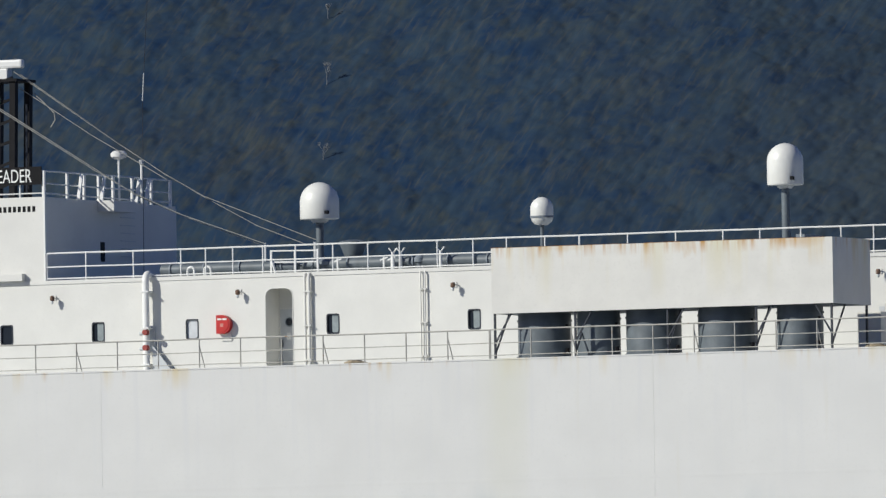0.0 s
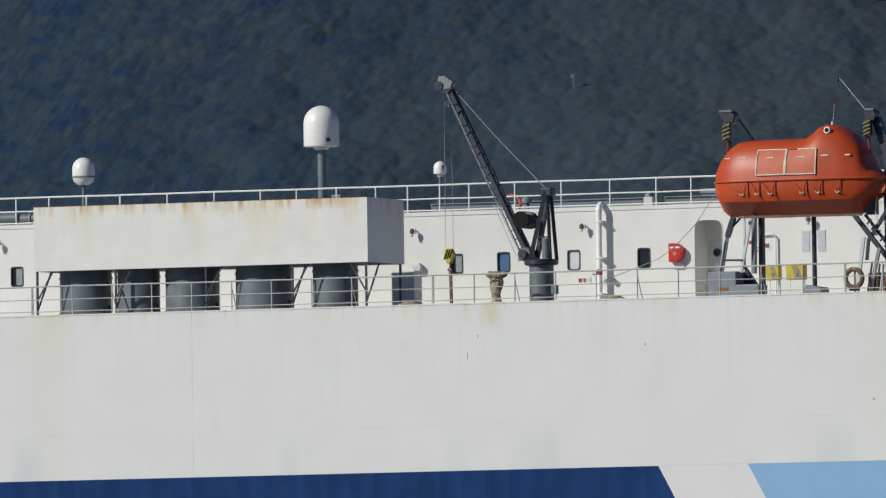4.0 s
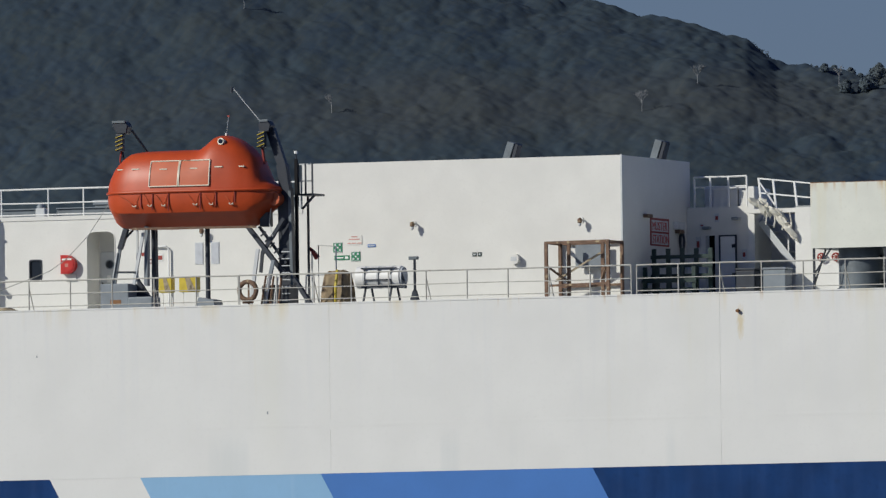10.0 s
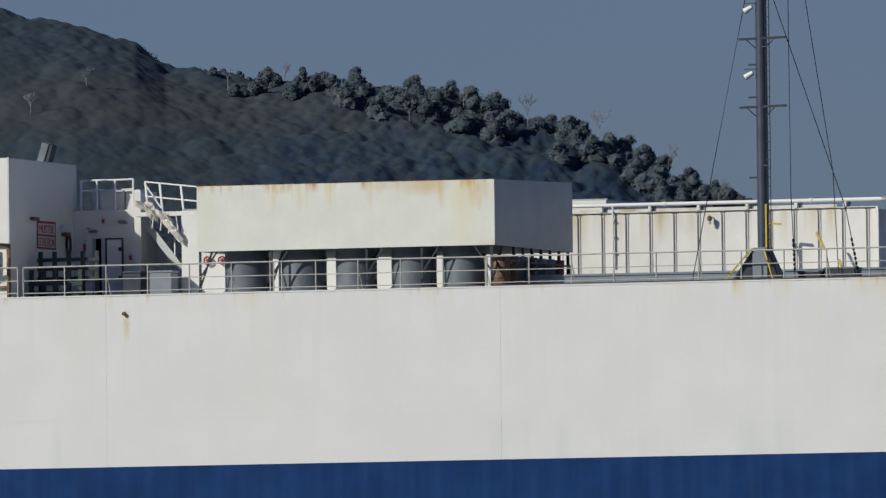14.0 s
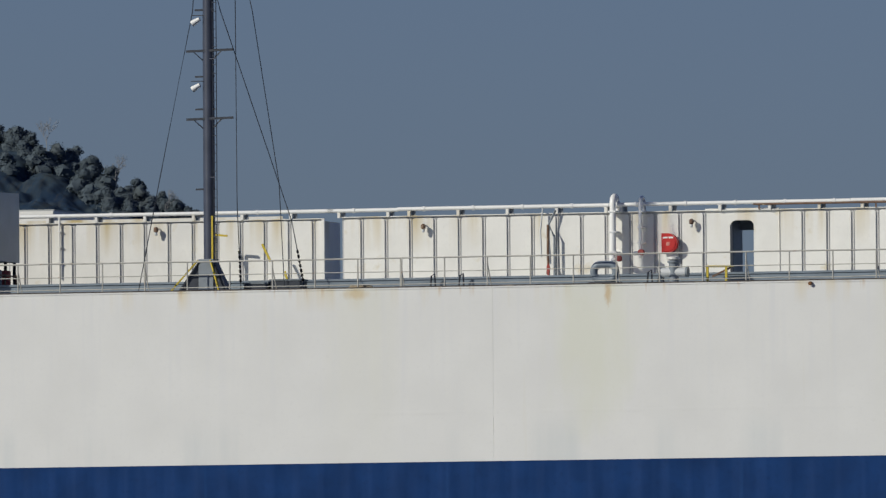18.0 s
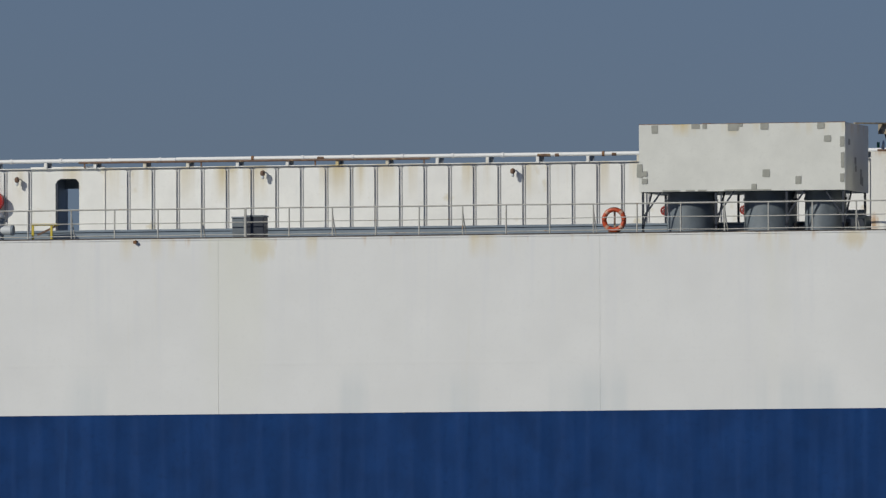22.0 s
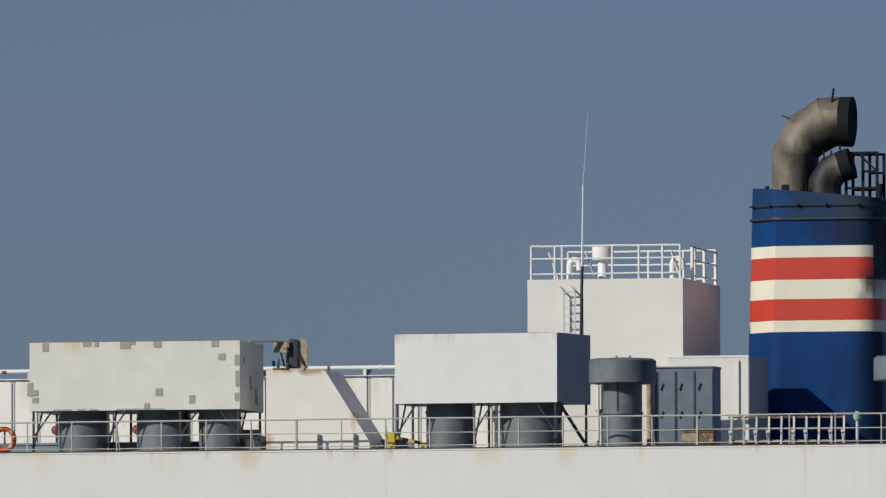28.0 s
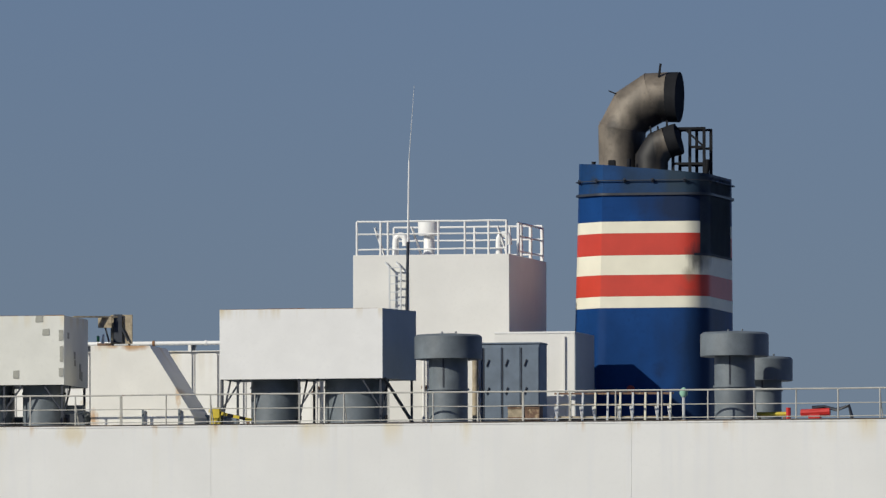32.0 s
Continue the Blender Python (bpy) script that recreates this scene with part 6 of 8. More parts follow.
# ---- the lifeboat and its davits ----
def boat_half(x):
    """Half beam, top of canopy and keel line of the boat at x."""
    xs = [31.95, 32.08, 32.3, 32.7, 33.3, 34.4, 36.0, 37.0, 37.6, 38.0, 38.22, 38.30]
    hw = [0.10, 0.52, 0.86, 1.12, 1.27, 1.34, 1.34, 1.22, 1.05, 0.84, 0.58, 0.30]
    tx = [31.95, 32.1, 32.35, 32.6, 32.95, 33.4, 35.5, 35.76, 36.02, 36.33, 36.78, 37.19, 37.54, 37.82, 38.3]
    tz = [34.12, 34.55, 34.93, 35.20, 35.42, 35.48, 35.50, 35.67, 35.90, 35.99, 35.83, 35.54, 35.15, 34.42, 34.12]
    kx = [31.95, 32.15, 32.45, 33.7, 37.2, 37.6, 38.0, 38.22, 38.30]
    kz = [33.75, 33.10, 32.85, 32.78, 32.78, 32.90, 33.32, 33.45, 33.7]
    return [float(np.interp(x, xs, hw)), float(np.interp(x, tx, tz)), float(np.interp(x, kx, kz))]


def lifeboat():
    yc, rail = 2.6, 34.04
    b = thing("lifeboat", 35.6, yc, 32.77, "orange totally enclosed lifeboat hung in black davits", "lifeboat")
    st = [31.95, 32.0, 32.08, 32.2, 32.35, 32.5, 32.7, 32.95, 33.2, 33.5, 34.0, 34.6, 35.2, 35.5, 35.64, 35.78, 35.92, 36.06, 36.2, 36.4, 36.6, 36.8, 37.0, 37.2, 37.4, 37.54, 37.68, 37.82, 38.0, 38.15, 38.25, 38.30]
    n = 12

    def loft(rows, name, mat):
        bm = bmesh.new()
        v = [[bm.verts.new(p) for p in r] for r in rows]
        for a, c in zip(v, v[1:]):
            for i in range(len(a) - 1):
                bm.faces.new((a[i], a[i + 1], c[i + 1], c[i]))
        bm.faces.new(v[0])
        bm.faces.new(v[-1][::-1])
        return part(name, bm, mat, b, smooth=True)

    rows_c, rows_h = [], []
    for x in st:
        hw, top, keel = boat_half(x)
        rc, rh = [], []
        for i in range(2 * n + 1):
            a = math.pi * i / (2 * n)
            c, s = math.cos(a), math.sin(a)
            rc.append((x, yc - math.copysign(abs(c) ** 0.55, c) * hw * 0.985 * (1 - 0.13 * s), rail + (max(top, rail + 0.02) - rail) * s ** 0.75))
        side = [(1, 0), (1.0, 0.12), (0.985, 0.30), (0.95, 0.46), (0.90, 0.58), (0.50, 0.76), (0.22, 0.92), (0.10, 1.0)]
        for w, d in side + [(-w, d) for w, d in reversed(side)]:
            rh.append((x, yc - w * hw, rail - (rail - min(keel, rail - 0.02)) * d))
        rows_c.append(rc)
        rows_h.append(rh)
    canopy = loft(rows_c, "canopy", M_ORANGE)
    loft(rows_h, "boat_hull", M_ORANGE)
    tube("gunwale_fender", M_ORANGE, b, [(x, yc - boat_half(x)[0] - 0.02, rail) for x in st] + [(x, yc + boat_half(x)[0] + 0.02, rail) for x in reversed(st)], 0.05, 8, True)
    port = rod("lookout_rim", M_FWHITE, b, (36.45, 1.95, 35.70), (36.42, 1.72, 35.74), 0.12, 16)
    rod("lookout_glass", M_GLASS, port, (36.43, 1.76, 35.735), (36.418, 1.70, 35.745), 0.08, 16)
    rod("canopy_lamp", M_WHITE, b, (36.33, yc - 0.1, 35.93), (36.33, yc - 0.1, 36.06), 0.04)

    def skin(x, z):
        hw, top, _ = boat_half(x)
        s = min(1.0, max(0.0, (z - rail) / (top - rail))) ** (1 / 0.75)
        c = math.sqrt(max(0.0, 1 - s * s))
        return yc - c ** 0.55 * hw * 0.985 * (1 - 0.13 * s)

    # the side hatches with their pale frames
    for x0, x1 in ((33.92, 34.98), (35.02, 36.14)):
        z0, z1 = 34.22, 35.10
        bm = bmesh.new()
        g = [[bm.verts.new((x0 + (x1 - x0) * i / 4, skin(x0 + (x1 - x0) * i / 4, z0 + (z1 - z0) * j / 4) - 0.025, z0 + (z1 - z0) * j / 4)) for j in range(5)] for i in range(5)]
        for i in range(4):
            for j in range(4):
                bm.faces.new((g[i][j], g[i + 1][j], g[i + 1][j + 1], g[i][j + 1]))
        ex = bmesh.ops.extrude_face_region(bm, geom=list(bm.faces))
        bmesh.ops.translate(bm, verts=[v for v in ex["geom"] if isinstance(v, bmesh.types.BMVert)], vec=(0, 0.05, 0))
        hatch = part("side_hatch", bm, M_ORANGE2, b, "faded orange side hatch with a pale frame", smooth=True)
        for pts in ([(x0, z) for z in np.linspace(z0, z1, 5)], [(x1, z) for z in np.linspace(z0, z1, 5)], [(x, z0) for x in np.linspace(x0, x1, 4)], [(x, z1) for x in np.linspace(x0, x1, 4)]):
            tube("hatch_frame", M_FWHITE, hatch, [(float(x), skin(x, z) - 0.035, float(z)) for x, z in pts], 0.024, 6)
        box("tape", M_FWHITE, hatch, (x0 + x1) / 2 - 0.17, (x0 + x1) / 2 + 0.1, skin((x0 + x1) / 2, 34.82) - 0.045, skin((x0 + x1) / 2, 34.82), 34.80, 34.84)
    for x in (32.75, 33.35, 36.45, 37.2):
        box("tape", M_FWHITE, b, x - 0.14, x + 0.14, skin(x, 34.85) - 0.02, skin(x, 34.85) + 0.05, 34.83, 34.87)
    # looped grab line, with a pale float at the foot of each loop
    for a, c, m in ((32.72, 33.62, 33.36), (33.71, 34.10, 33.95), (34.12, 34.66, 34.46), (35.30, 35.82, 35.64), (35.86, 36.38, 36.22), (36.55, 37.04, 36.93)):
        for e in (a, c):
            pts = [(e + (m - e) * t, yc - boat_half(m)[0] - 0.02, 33.99 - 0.44 * t ** 1.3) for t in (0, 0.35, 0.7, 1)]
            tube("grab_line", M_ORANGE2, b, pts, 0.010, 6)
        y = yc - boat_half(m)[0] - 0.025
        tube("line_float", M_FWHITE, b, [(m - 0.08, y, 33.60), (m - 0.03, y, 33.545), (m + 0.05, y, 33.55), (m + 0.07, y, 33.60)], 0.02, 6)
    for x, z in ((33.62, 33.5), (34.06, 33.42), (34.66, 33.38), (35.84, 33.40), (36.40, 33.50), (37.06, 33.62)):
        tube("hanging_strap", M_REDWORN, b, [(x, yc - boat_half(x)[0] - 0.02, 33.98), (x - 0.02, yc - boat_half(x)[0] + 0.01, z)], 0.022, 6)
    bar("skate_bar", M_BROWN, b, (33.1, yc - 0.9, 32.80), (37.7, yc - 0.9, 32.76), 0.08, 0.08)
    rod("propeller_guard", M_ORANGE2, b, (38.2, yc - 0.5, 33.72), (38.2, yc + 0.45, 33.72), 0.22, 18)
    rod("lifting_hook", M_NAVY, b, (32.5, yc, 35.0), (32.44, yc, 35.55), 0.035)
    tube("antenna", M_PALE, b, [(36.3, yc, 36.0), (36.38, yc, 36.6)], 0.008, 6)
    box("antenna_flag", M_REDWORN, b, 36.35, 36.42, yc - 0.015, yc + 0.015, 36.60, 36.67)


lifeboat()


def davits():
    """Two gravity davits: the boat hangs from their heads."""
    f = thing("davit", 32.3, 4.2, DECK, "grey and black davit holding the lifeboat's fore end", "davit", "lifeboat davits")
    prism("head", M_NAVY, f, [(32.12, 36.44), (32.22, 36.56), (32.62, 36.55), (32.72, 36.40), (32.66, 36.12), (32.30, 36.12)], 2.4, 2.85, 0.03)
    box("head_cap", M_GREY, f, 32.14, 32.62, 2.36, 2.8, 36.50, 36.58, 0.01)
    bar("arm", M_NAVY, f, (32.62, 2.85, 36.35), (33.1, 3.9, 35.2), 0.05, 0.07)
    bar("arm", M_NAVY, f, (33.1, 3.9, 35.25), (33.0, 4.2, 30.0), 0.14, 0.22)
    hb = box("hook_block", M_NAVY, f, 32.29, 32.57, 2.3, 2.52, 35.52, 36.12, 0.03, label="yellow and black striped hook block")
    for i in range(4):
        bar("stripe", M_YELLOW, hb, (32.29, 2.285, 35.56 + 0.14 * i), (32.57, 2.285, 35.66 + 0.14 * i), 0.06, 0.02)
    tube("fall_end", M_REDWORN, f, [(32.43, 2.5, 35.54), (32.36, 2.55, 35.2), (32.4, 2.6, 34.95)], 0.035, 6)
    bar("leg", M_NAVY, f, (32.78, 2.0, 32.82), (32.54, 2.0, 32.13), 0.20, 0.16)
    bar("leg", M_GREY, f, (32.54, 2.0, 32.15), (32.31, 2.0, 30.88), 0.09, 0.10)
    # a pale bar added as the sunlit edge of the dark leg
    bar("leg_lit_edge", M_PALE, f, (32.46, 1.92, 32.0), (32.24, 1.92, 30.9), 0.04, 0.03)
    bar("leg", M_PALE, f, (33.44, 2.0, 32.82), (33.03, 2.0, 30.88), 0.08, 0.10)
    bar("leg", M_PALE, f, (33.26, 2.6, 32.84), (33.24, 2.6, 31.6), 0.05, 0.06)
    bar("leg", M_PALE, f, (32.95, 2.6, 32.84), (32.93, 2.6, 31.0), 0.06, 0.06)
    bar("cross_tie", M_NAVY, f, (32.40, 1.97, 31.33), (33.12, 1.97, 31.31), 0.07, 0.07)
    bar("cross_tie", M_NAVY, f, (32.55, 1.97, 32.30), (32.95, 2.2, 32.78), 0.10, 0.07)
    bar("stay", M_MIDGREY, f, (33.44, 2.3, 32.9), (33.40, 2.3, 30.85), 0.24, 0.12)
    box("base_box", M_MIDGREY, f, 31.98, 33.02, 1.5, 2.6, DECK - 0.02, 30.92, 0.03)
    box("rust_plate", M_RUST, f, 32.35, 32.75, 1.492, 1.51, 30.2, 30.36)
    box("foot_block", M_MIDGREY, f, 33.02, 33.95, 1.4, 2.2, DECK - 0.02, 30.45, 0.06)
    prism("sole_plate", M_NAVY, f, [(33.0, 30.45), (33.5, 30.45), (33.05, 31.1)], 2.3, 2.5)
    for x in (33.39, 35.39):
        p = thing("boat_support", x, 3.0, DECK, "black post under the lifeboat on a grey foot", "post", "posts under the lifeboat")
        rod("post", M_NAVY, p, (x, 3.0, DECK), (x, 3.0, 32.9), 0.085, 10)
        if x > 35:
            prism("foot", M_MIDGREY, p, [(x - 0.42, DECK - 0.02), (x + 0.42, DECK - 0.02), (x + 0.36, 30.32), (x - 0.2, 30.42)], 2.6, 3.4, 0.02)
    a = thing("davit", 38.7, 3.6, DECK, "black lattice davit holding the lifeboat's after end", "davit", "lifeboat davits")
    prism("head", M_NAVY, a, [(37.50, 36.30), (37.58, 36.46), (37.88, 36.44), (37.98, 36.28), (37.90, 36.05), (37.56, 36.05)], 2.5, 2.95, 0.03)
    box("head_cap", M_GREY, a, 37.55, 37.88, 2.46, 2.9, 36.40, 36.48, 0.01)
    bar("arm", M_NAVY, a, (37.86, 2.8, 36.15), (38.30, 2.8, 34.85), 0.24, 0.30)
    bar("arm", M_NAVY, a, (38.28, 2.8, 34.92), (38.42, 2.8, 33.9), 0.36, 0.34)
    bar("column", M_NAVY, a, (38.38, 2.8, 34.1), (38.44, 2.8, DECK), 0.44, 0.44)
    bar("column_flange", M_GREY, a, (38.62, 2.55, 34.0), (38.68, 2.55, DECK), 0.05, 0.10)
    bar("post", M_BLACK, a, (38.78, 2.8, 35.1), (38.78, 2.8, 30.9), 0.10, 0.10)
    bar("strut", M_NAVY, a, (37.20, 2.2, 32.80), (38.60, 2.2, 31.04), 0.17, 0.14)
    bar("strut", M_NAVY, a, (37.50, 2.5, 32.80), (38.50, 2.5, 31.50), 0.09, 0.09)
    bar("strut", M_NAVY, a, (38.50, 2.3, 33.05), (37.70, 2.3, 31.88), 0.12, 0.12)
    bar("strut", M_NAVY, a, (37.70, 2.3, 31.95), (37.62, 2.3, 31.2), 0.10, 0.10)
    for i in range(5):
        bar("lacing", M_NAVY, a, (37.62 + 0.16 * i, 2.35, 32.45 - 0.2 * i), (37.80 + 0.16 * i, 2.35, 32.62 - 0.2 * i), 0.05, 0.05)
    box("sheave_case", M_NAVY, a, 37.60, 37.95, 2.3, 2.7, 32.78, 33.28, 0.03)
    tube("hanging_wire", M_PALE, a, [(38.05, 2.25, 33.4), (37.98, 2.25, 32.9), (38.1, 2.25, 32.4)], 0.015, 6)
    bar("foot_leg", M_PALE, a, (37.68, 1.9, 32.0), (37.37, 1.9, DECK), 0.09, 0.12)
    bar("foot_leg", M_MIDGREY, a, (38.25, 1.9, 31.6), (37.86, 1.9, DECK), 0.09, 0.12)
    bar("foot_leg", M_NAVY, a, (38.9, 2.2, 30.95), (39.6, 2.0, DECK), 0.14, 0.14)
    for i in range(5):
        bar("guard_bar", M_PALE if i % 2 else M_BROWN, a, (37.9 + 0.16 * i, 1.6, DECK + 0.05), (38.05 + 0.14 * i, 1.7, 31.1 - 0.03 * i), 0.06, 0.06)
    box("winch_case", M_NAVY, a, 37.75, 38.75, 2.0, 3.0, DECK - 0.02, 30.75, 0.06)
    hb = box("hook_block", M_NAVY, a, 37.56, 37.82, 2.3, 2.52, 35.50, 36.08, 0.03, label="yellow and black striped hook block")
    for i in range(4):
        bar("stripe", M_YELLOW, hb, (37.56, 2.285, 35.54 + 0.135 * i), (37.82, 2.285, 35.64 + 0.135 * i), 0.055, 0.02)
    rod("fall_end", M_REDWORN, a, (37.66, 2.5, 35.55), (37.70, 2.6, 34.95), 0.05)
    tube("warning_lamp_post", M_NAVY, a, [(38.78, 2.8, 35.05), (38.78, 2.8, 35.3)], 0.03)
    rod("warning_lamp", M_WHITE, a, (38.78, 2.8, 35.28), (38.78, 2.8, 35.38), 0.07)
    tube("gripe_wire", M_PALE, a, [(37.55, 2.8, 36.35), (37.0, 2.8, 37.0), (36.45, 2.8, 37.65)], 0.014, 6)
    rod("gripe_end", M_NAVY, a, (36.45, 2.8, 37.65), (36.43, 2.8, 37.45), 0.05)
    for i in range(8):
        bar("ladder_rung", M_PALE, a, (38.55, 1.9, DECK + 0.2 + 0.24 * i), (38.85, 1.9, DECK + 0.2 + 0.24 * i), 0.03, 0.03)
    # platform beside the casing
    p = thing("access_platform", 39.0, 6, DECK, "small dark access platform with rails and a ladder", "platform")
    box("floor", M_NAVY, p, 38.68, 39.28, 3.2, 4.2, 33.85, 33.92)
    bar("bracket", M_NAVY, p, (39.25, 3.3, 33.85), (38.8, 3.3, 33.4), 0.07, 0.07)
    for x in (38.72, 38.97, 39.22):
        bar("rail_post", M_NAVY, p, (x, 3.2, 33.85), (x, 3.2, 34.95), 0.05, 0.05)
    for z in (34.35, 34.93):
        bar("rail_bar", M_PALE, p, (38.72, 3.2, z), (39.22, 3.2, z), 0.04, 0.04)
    for x in (38.7,):
        bar("post", M_NAVY, p, (x, 4.1, DECK - 0.02), (x, 4.1, 33.9), 0.07, 0.07)
    tube("side_rail", M_PALE, p, [(38.9, 3.2, DECK), (38.95, 3.2, 31.1), (39.7, 3.2, 31.1), (39.75, 3.2, DECK)], 0.03)
    tube("side_rail", M_PALE, p, [(39.1, 4.0, DECK), (39.1, 4.0, 32.15), (39.75, 4.0, 32.1), (39.75, 4.0, DECK)], 0.025)
    v = thing("monitor_nozzle", 39.6, 4.4, 31.5, "small red hose nozzle on a stand", "nozzle")
    tube("nozzle", M_REDWORN, v, [(38.72, 4.2, 32.06), (38.86, 4.1, 31.95), (39.02, 4.1, 31.72)], [0.05, 0.07, 0.11])
    bar("stand", M_PALE, v, (38.82, 4.1, DECK - 0.02), (38.82, 4.1, 31.95), 0.04, 0.04)
    # slack rope from the fore davit along the wall
    r = thing("slack_rope", 26, 6, 31.5, "slack pale rope slung from the davit to the wall", "rope")
    tube("rope", M_ROPE, r, [(32.17, 2.2, 33.86), (31.29, 2.2, 32.65), (30.9, 2.2, 32.27), (30.48, 2.0, 31.79), (29.91, 2.0, 31.44), (29.24, 2.0, 31.2), (28.34, 2.0, 30.91), (27.6, 1.9, 30.6)], 0.014, 6)
    c = thing("canvas_flap", 31.6, 3.4, 33.0, "pale canvas flap hanging by the lifeboat's bow", "canvas")
    prism("flap", M_WALL, c, [(31.95, 33.3), (32.3, 33.6), (32.45, 33.1), (32.35, 32.8), (32.15, 33.0)], 3.4, 3.45)
    bar("cord", M_ROPE, c, (32.3, 3.42, 33.5), (32.9, 3.9, 34.2), 0.03, 0.03)


davits()
for x0, x1 in ((32.36, 32.84), (33.12, 33.79)):
    y = thing("gear_box", (x0 + x1) / 2, 6, 30.7, "faded yellow gear box on a stand", "box", "yellow gear boxes")
    box("case", M_YELLOW, y, x0, x1, 6.0, 6.35, 30.74, 31.28, 0.02)
    # the diagonal canvas-coloured patch stands for a shadow across the box
    prism("strap_and_shade", M_CANVAS, y, [(x0 + 0.35 * (x1 - x0), 31.25), (x0 + 0.6 * (x1 - x0), 31.25), (x0 + 0.95 * (x1 - x0), 30.76), (x0 + 0.5 * (x1 - x0), 30.76)], 5.985, 6.005)
    for x in (x0 + 0.06, x1 - 0.06):
        bar("leg", M_WALL, y, (x, 6.25, DECK - 0.02), (x, 6.25, 30.76), 0.03, 0.03)


def lifebuoy(x, y, z, r, mat, label):
    b = thing("lifebuoy", x, y, z - r, label, "lifebuoy", "lifebuoys")
    tube("ring", mat, b, [(x + (r - 0.06) * math.cos(radians(a)), y, z + (r - 0.06) * math.sin(radians(a))) for a in range(0, 360, 15)], 0.082, 10, True)
    for a in (45, 135, 225, 315):
        p = Vector((x + (r - 0.06) * math.cos(radians(a)), y, z + (r - 0.06) * math.sin(radians(a))))
        q = Vector((-math.sin(radians(a)), 0, math.cos(radians(a)))) * 0.05
        rod("band", M_BUOYBAND if mat is M_ORANGE else mat, b, p - q, p + q, 0.088, 10)
    bar("holder", M_BROWN, b, (x, y + 0.08, DECK - 0.02), (x, y + 0.08, z + r * 0.9), 0.06, 0.03)
    bar("rest", M_BROWN, b, (x - 0.2, y + 0.02, z - r - 0.01), (x + 0.2, y + 0.02, z - r - 0.01), 0.04, 0.12)


lifebuoy(37.52, 1.3, 30.55, 0.37, M_BROWN, "grubby dark lifebuoy on a rail holder")
lifebuoy(116.02, 0.3, 30.50, 0.40, M_ORANGE, "orange lifebuoy with faded bands on the railing")


def liferaft():
    r = thing("liferaft_canister", 42.45, 1.1, DECK, "white barrel-shaped liferaft canister lying in a cradle", "liferaft")
    z, rad = 30.88, 0.38
    rod("barrel", M_WHITE, r, (41.68, 1.1, z), (43.28, 1.1, z), rad, 24)
    rod("end_cap", M_PALE, r, (43.28, 1.1, z), (43.36, 1.1, z), rad * 0.9, 24)
    for x in (42.0, 42.5, 43.0):
        rod("strap_and_shade", M_PALE, r, (x - 0.03, 1.1, z), (x + 0.03, 1.1, z), rad + 0.012, 24)
    for x in (42.05, 43.0):
        bar("cradle_leg", M_NAVY, r, (x - 0.12, 0.85, DECK - 0.02), (x, 0.85, z - rad + 0.08), 0.06, 0.06)
        bar("cradle_leg", M_NAVY, r, (x + 0.12, 1.35, DECK - 0.02), (x, 1.35, z - rad + 0.08), 0.06, 0.06)
    for dz in (-0.33, 0.30):
        bar("cradle_bar", M_NAVY, r, (41.9, 0.78, z + dz), (43.2, 0.78, z + dz), 0.05, 0.05)
    bar("cradle_bar", M_NAVY, r, (42.05, 0.72, z - 0.1), (43.0, 0.72, z - 0.1), 0.05, 0.05)
    for x in (42.05, 42.55, 43.0):
        bar("cradle_bar", M_NAVY, r, (x, 0.74, z - 0.3), (x, 0.74, z + 0.28), 0.045, 0.045)
    bar("release_arm", M_NAVY, r, (43.3, 0.9, z + 0.2), (43.5, 0.9, z - 0.38), 0.06, 0.06)
    bar("release_arm", M_NAVY, r, (43.0, 0.9, z - 0.34), (43.5, 0.9, z - 0.38), 0.06, 0.06)
    p = thing("deck_light_post", 43.75, 1.0, DECK, "short dark post with a lamp head", "post")
    prism("foot", M_NAVY, p, [(43.6, DECK - 0.02), (43.94, DECK - 0.02), (43.82, 30.4), (43.74, 30.4)], 0.9, 1.1)
    rod("post", M_NAVY, p, (43.78, 1.0, 30.35), (43.78, 1.0, 31.5), 0.05)
    box("head", M_GREY, p, 43.58, 43.90, 0.92, 1.1, 31.45, 31.56, 0.02)


liferaft()


def scaffold():
    s = thing("steel_frame", 47.85, 6.6, DECK, "rusty brown open steel frame standing on deck", "frame")
    for x in (46.73, 47.30, 48.55, 49.0):
        for y in ((6.0,) if x in (47.30, 48.55) else (6.0, 7.4)):
            bar("post", M_BROWN, s, (x, y + (0.7 if x in (47.30, 48.55) else 0), DECK - 0.02), (x, y + (0.7 if x in (47.30, 48.55) else 0), 32.1), 0.11, 0.11)
    for y in (6.0, 7.4):
        bar("top_beam", M_BROWN, s, (46.68, y, 32.10), (49.05, y, 32.12), 0.09, 0.09)
        bar("low_beam", M_BROWN, s, (46.73, y, 30.62), (49.0, y, 30.66), 0.08, 0.08)
    for x in (46.73, 49.0):
        bar("side_beam", M_BROWN, s, (x, 6.0, 32.1), (x, 7.4, 32.1), 0.09, 0.09)
    bar("diagonal", M_CANVAS, s, (46.8, 6.7, 30.8), (48.5, 6.7, 31.75), 0.08, 0.06)
    bar("diagonal", M_BROWN, s, (46.75, 6.0, 31.3), (47.3, 6.7, 30.75), 0.08, 0.06)
    bar("diagonal", M_BROWN, s, (49.0, 6.0, 31.4), (48.5, 6.7, 30.8), 0.08, 0.06)
    box("back_panel", M_MIDGREY, s, 47.36, 48.5, 7.2, 7.25, 31.25, 32.05)
    bar("ladder_rail", M_PALE, s, (47.0, 6.3, 30.05), (48.7, 6.3, 30.12), 0.05, 0.05)


STAND[0] = FRAME_RANGE
scaffold()
STAND[0] = HOUSE


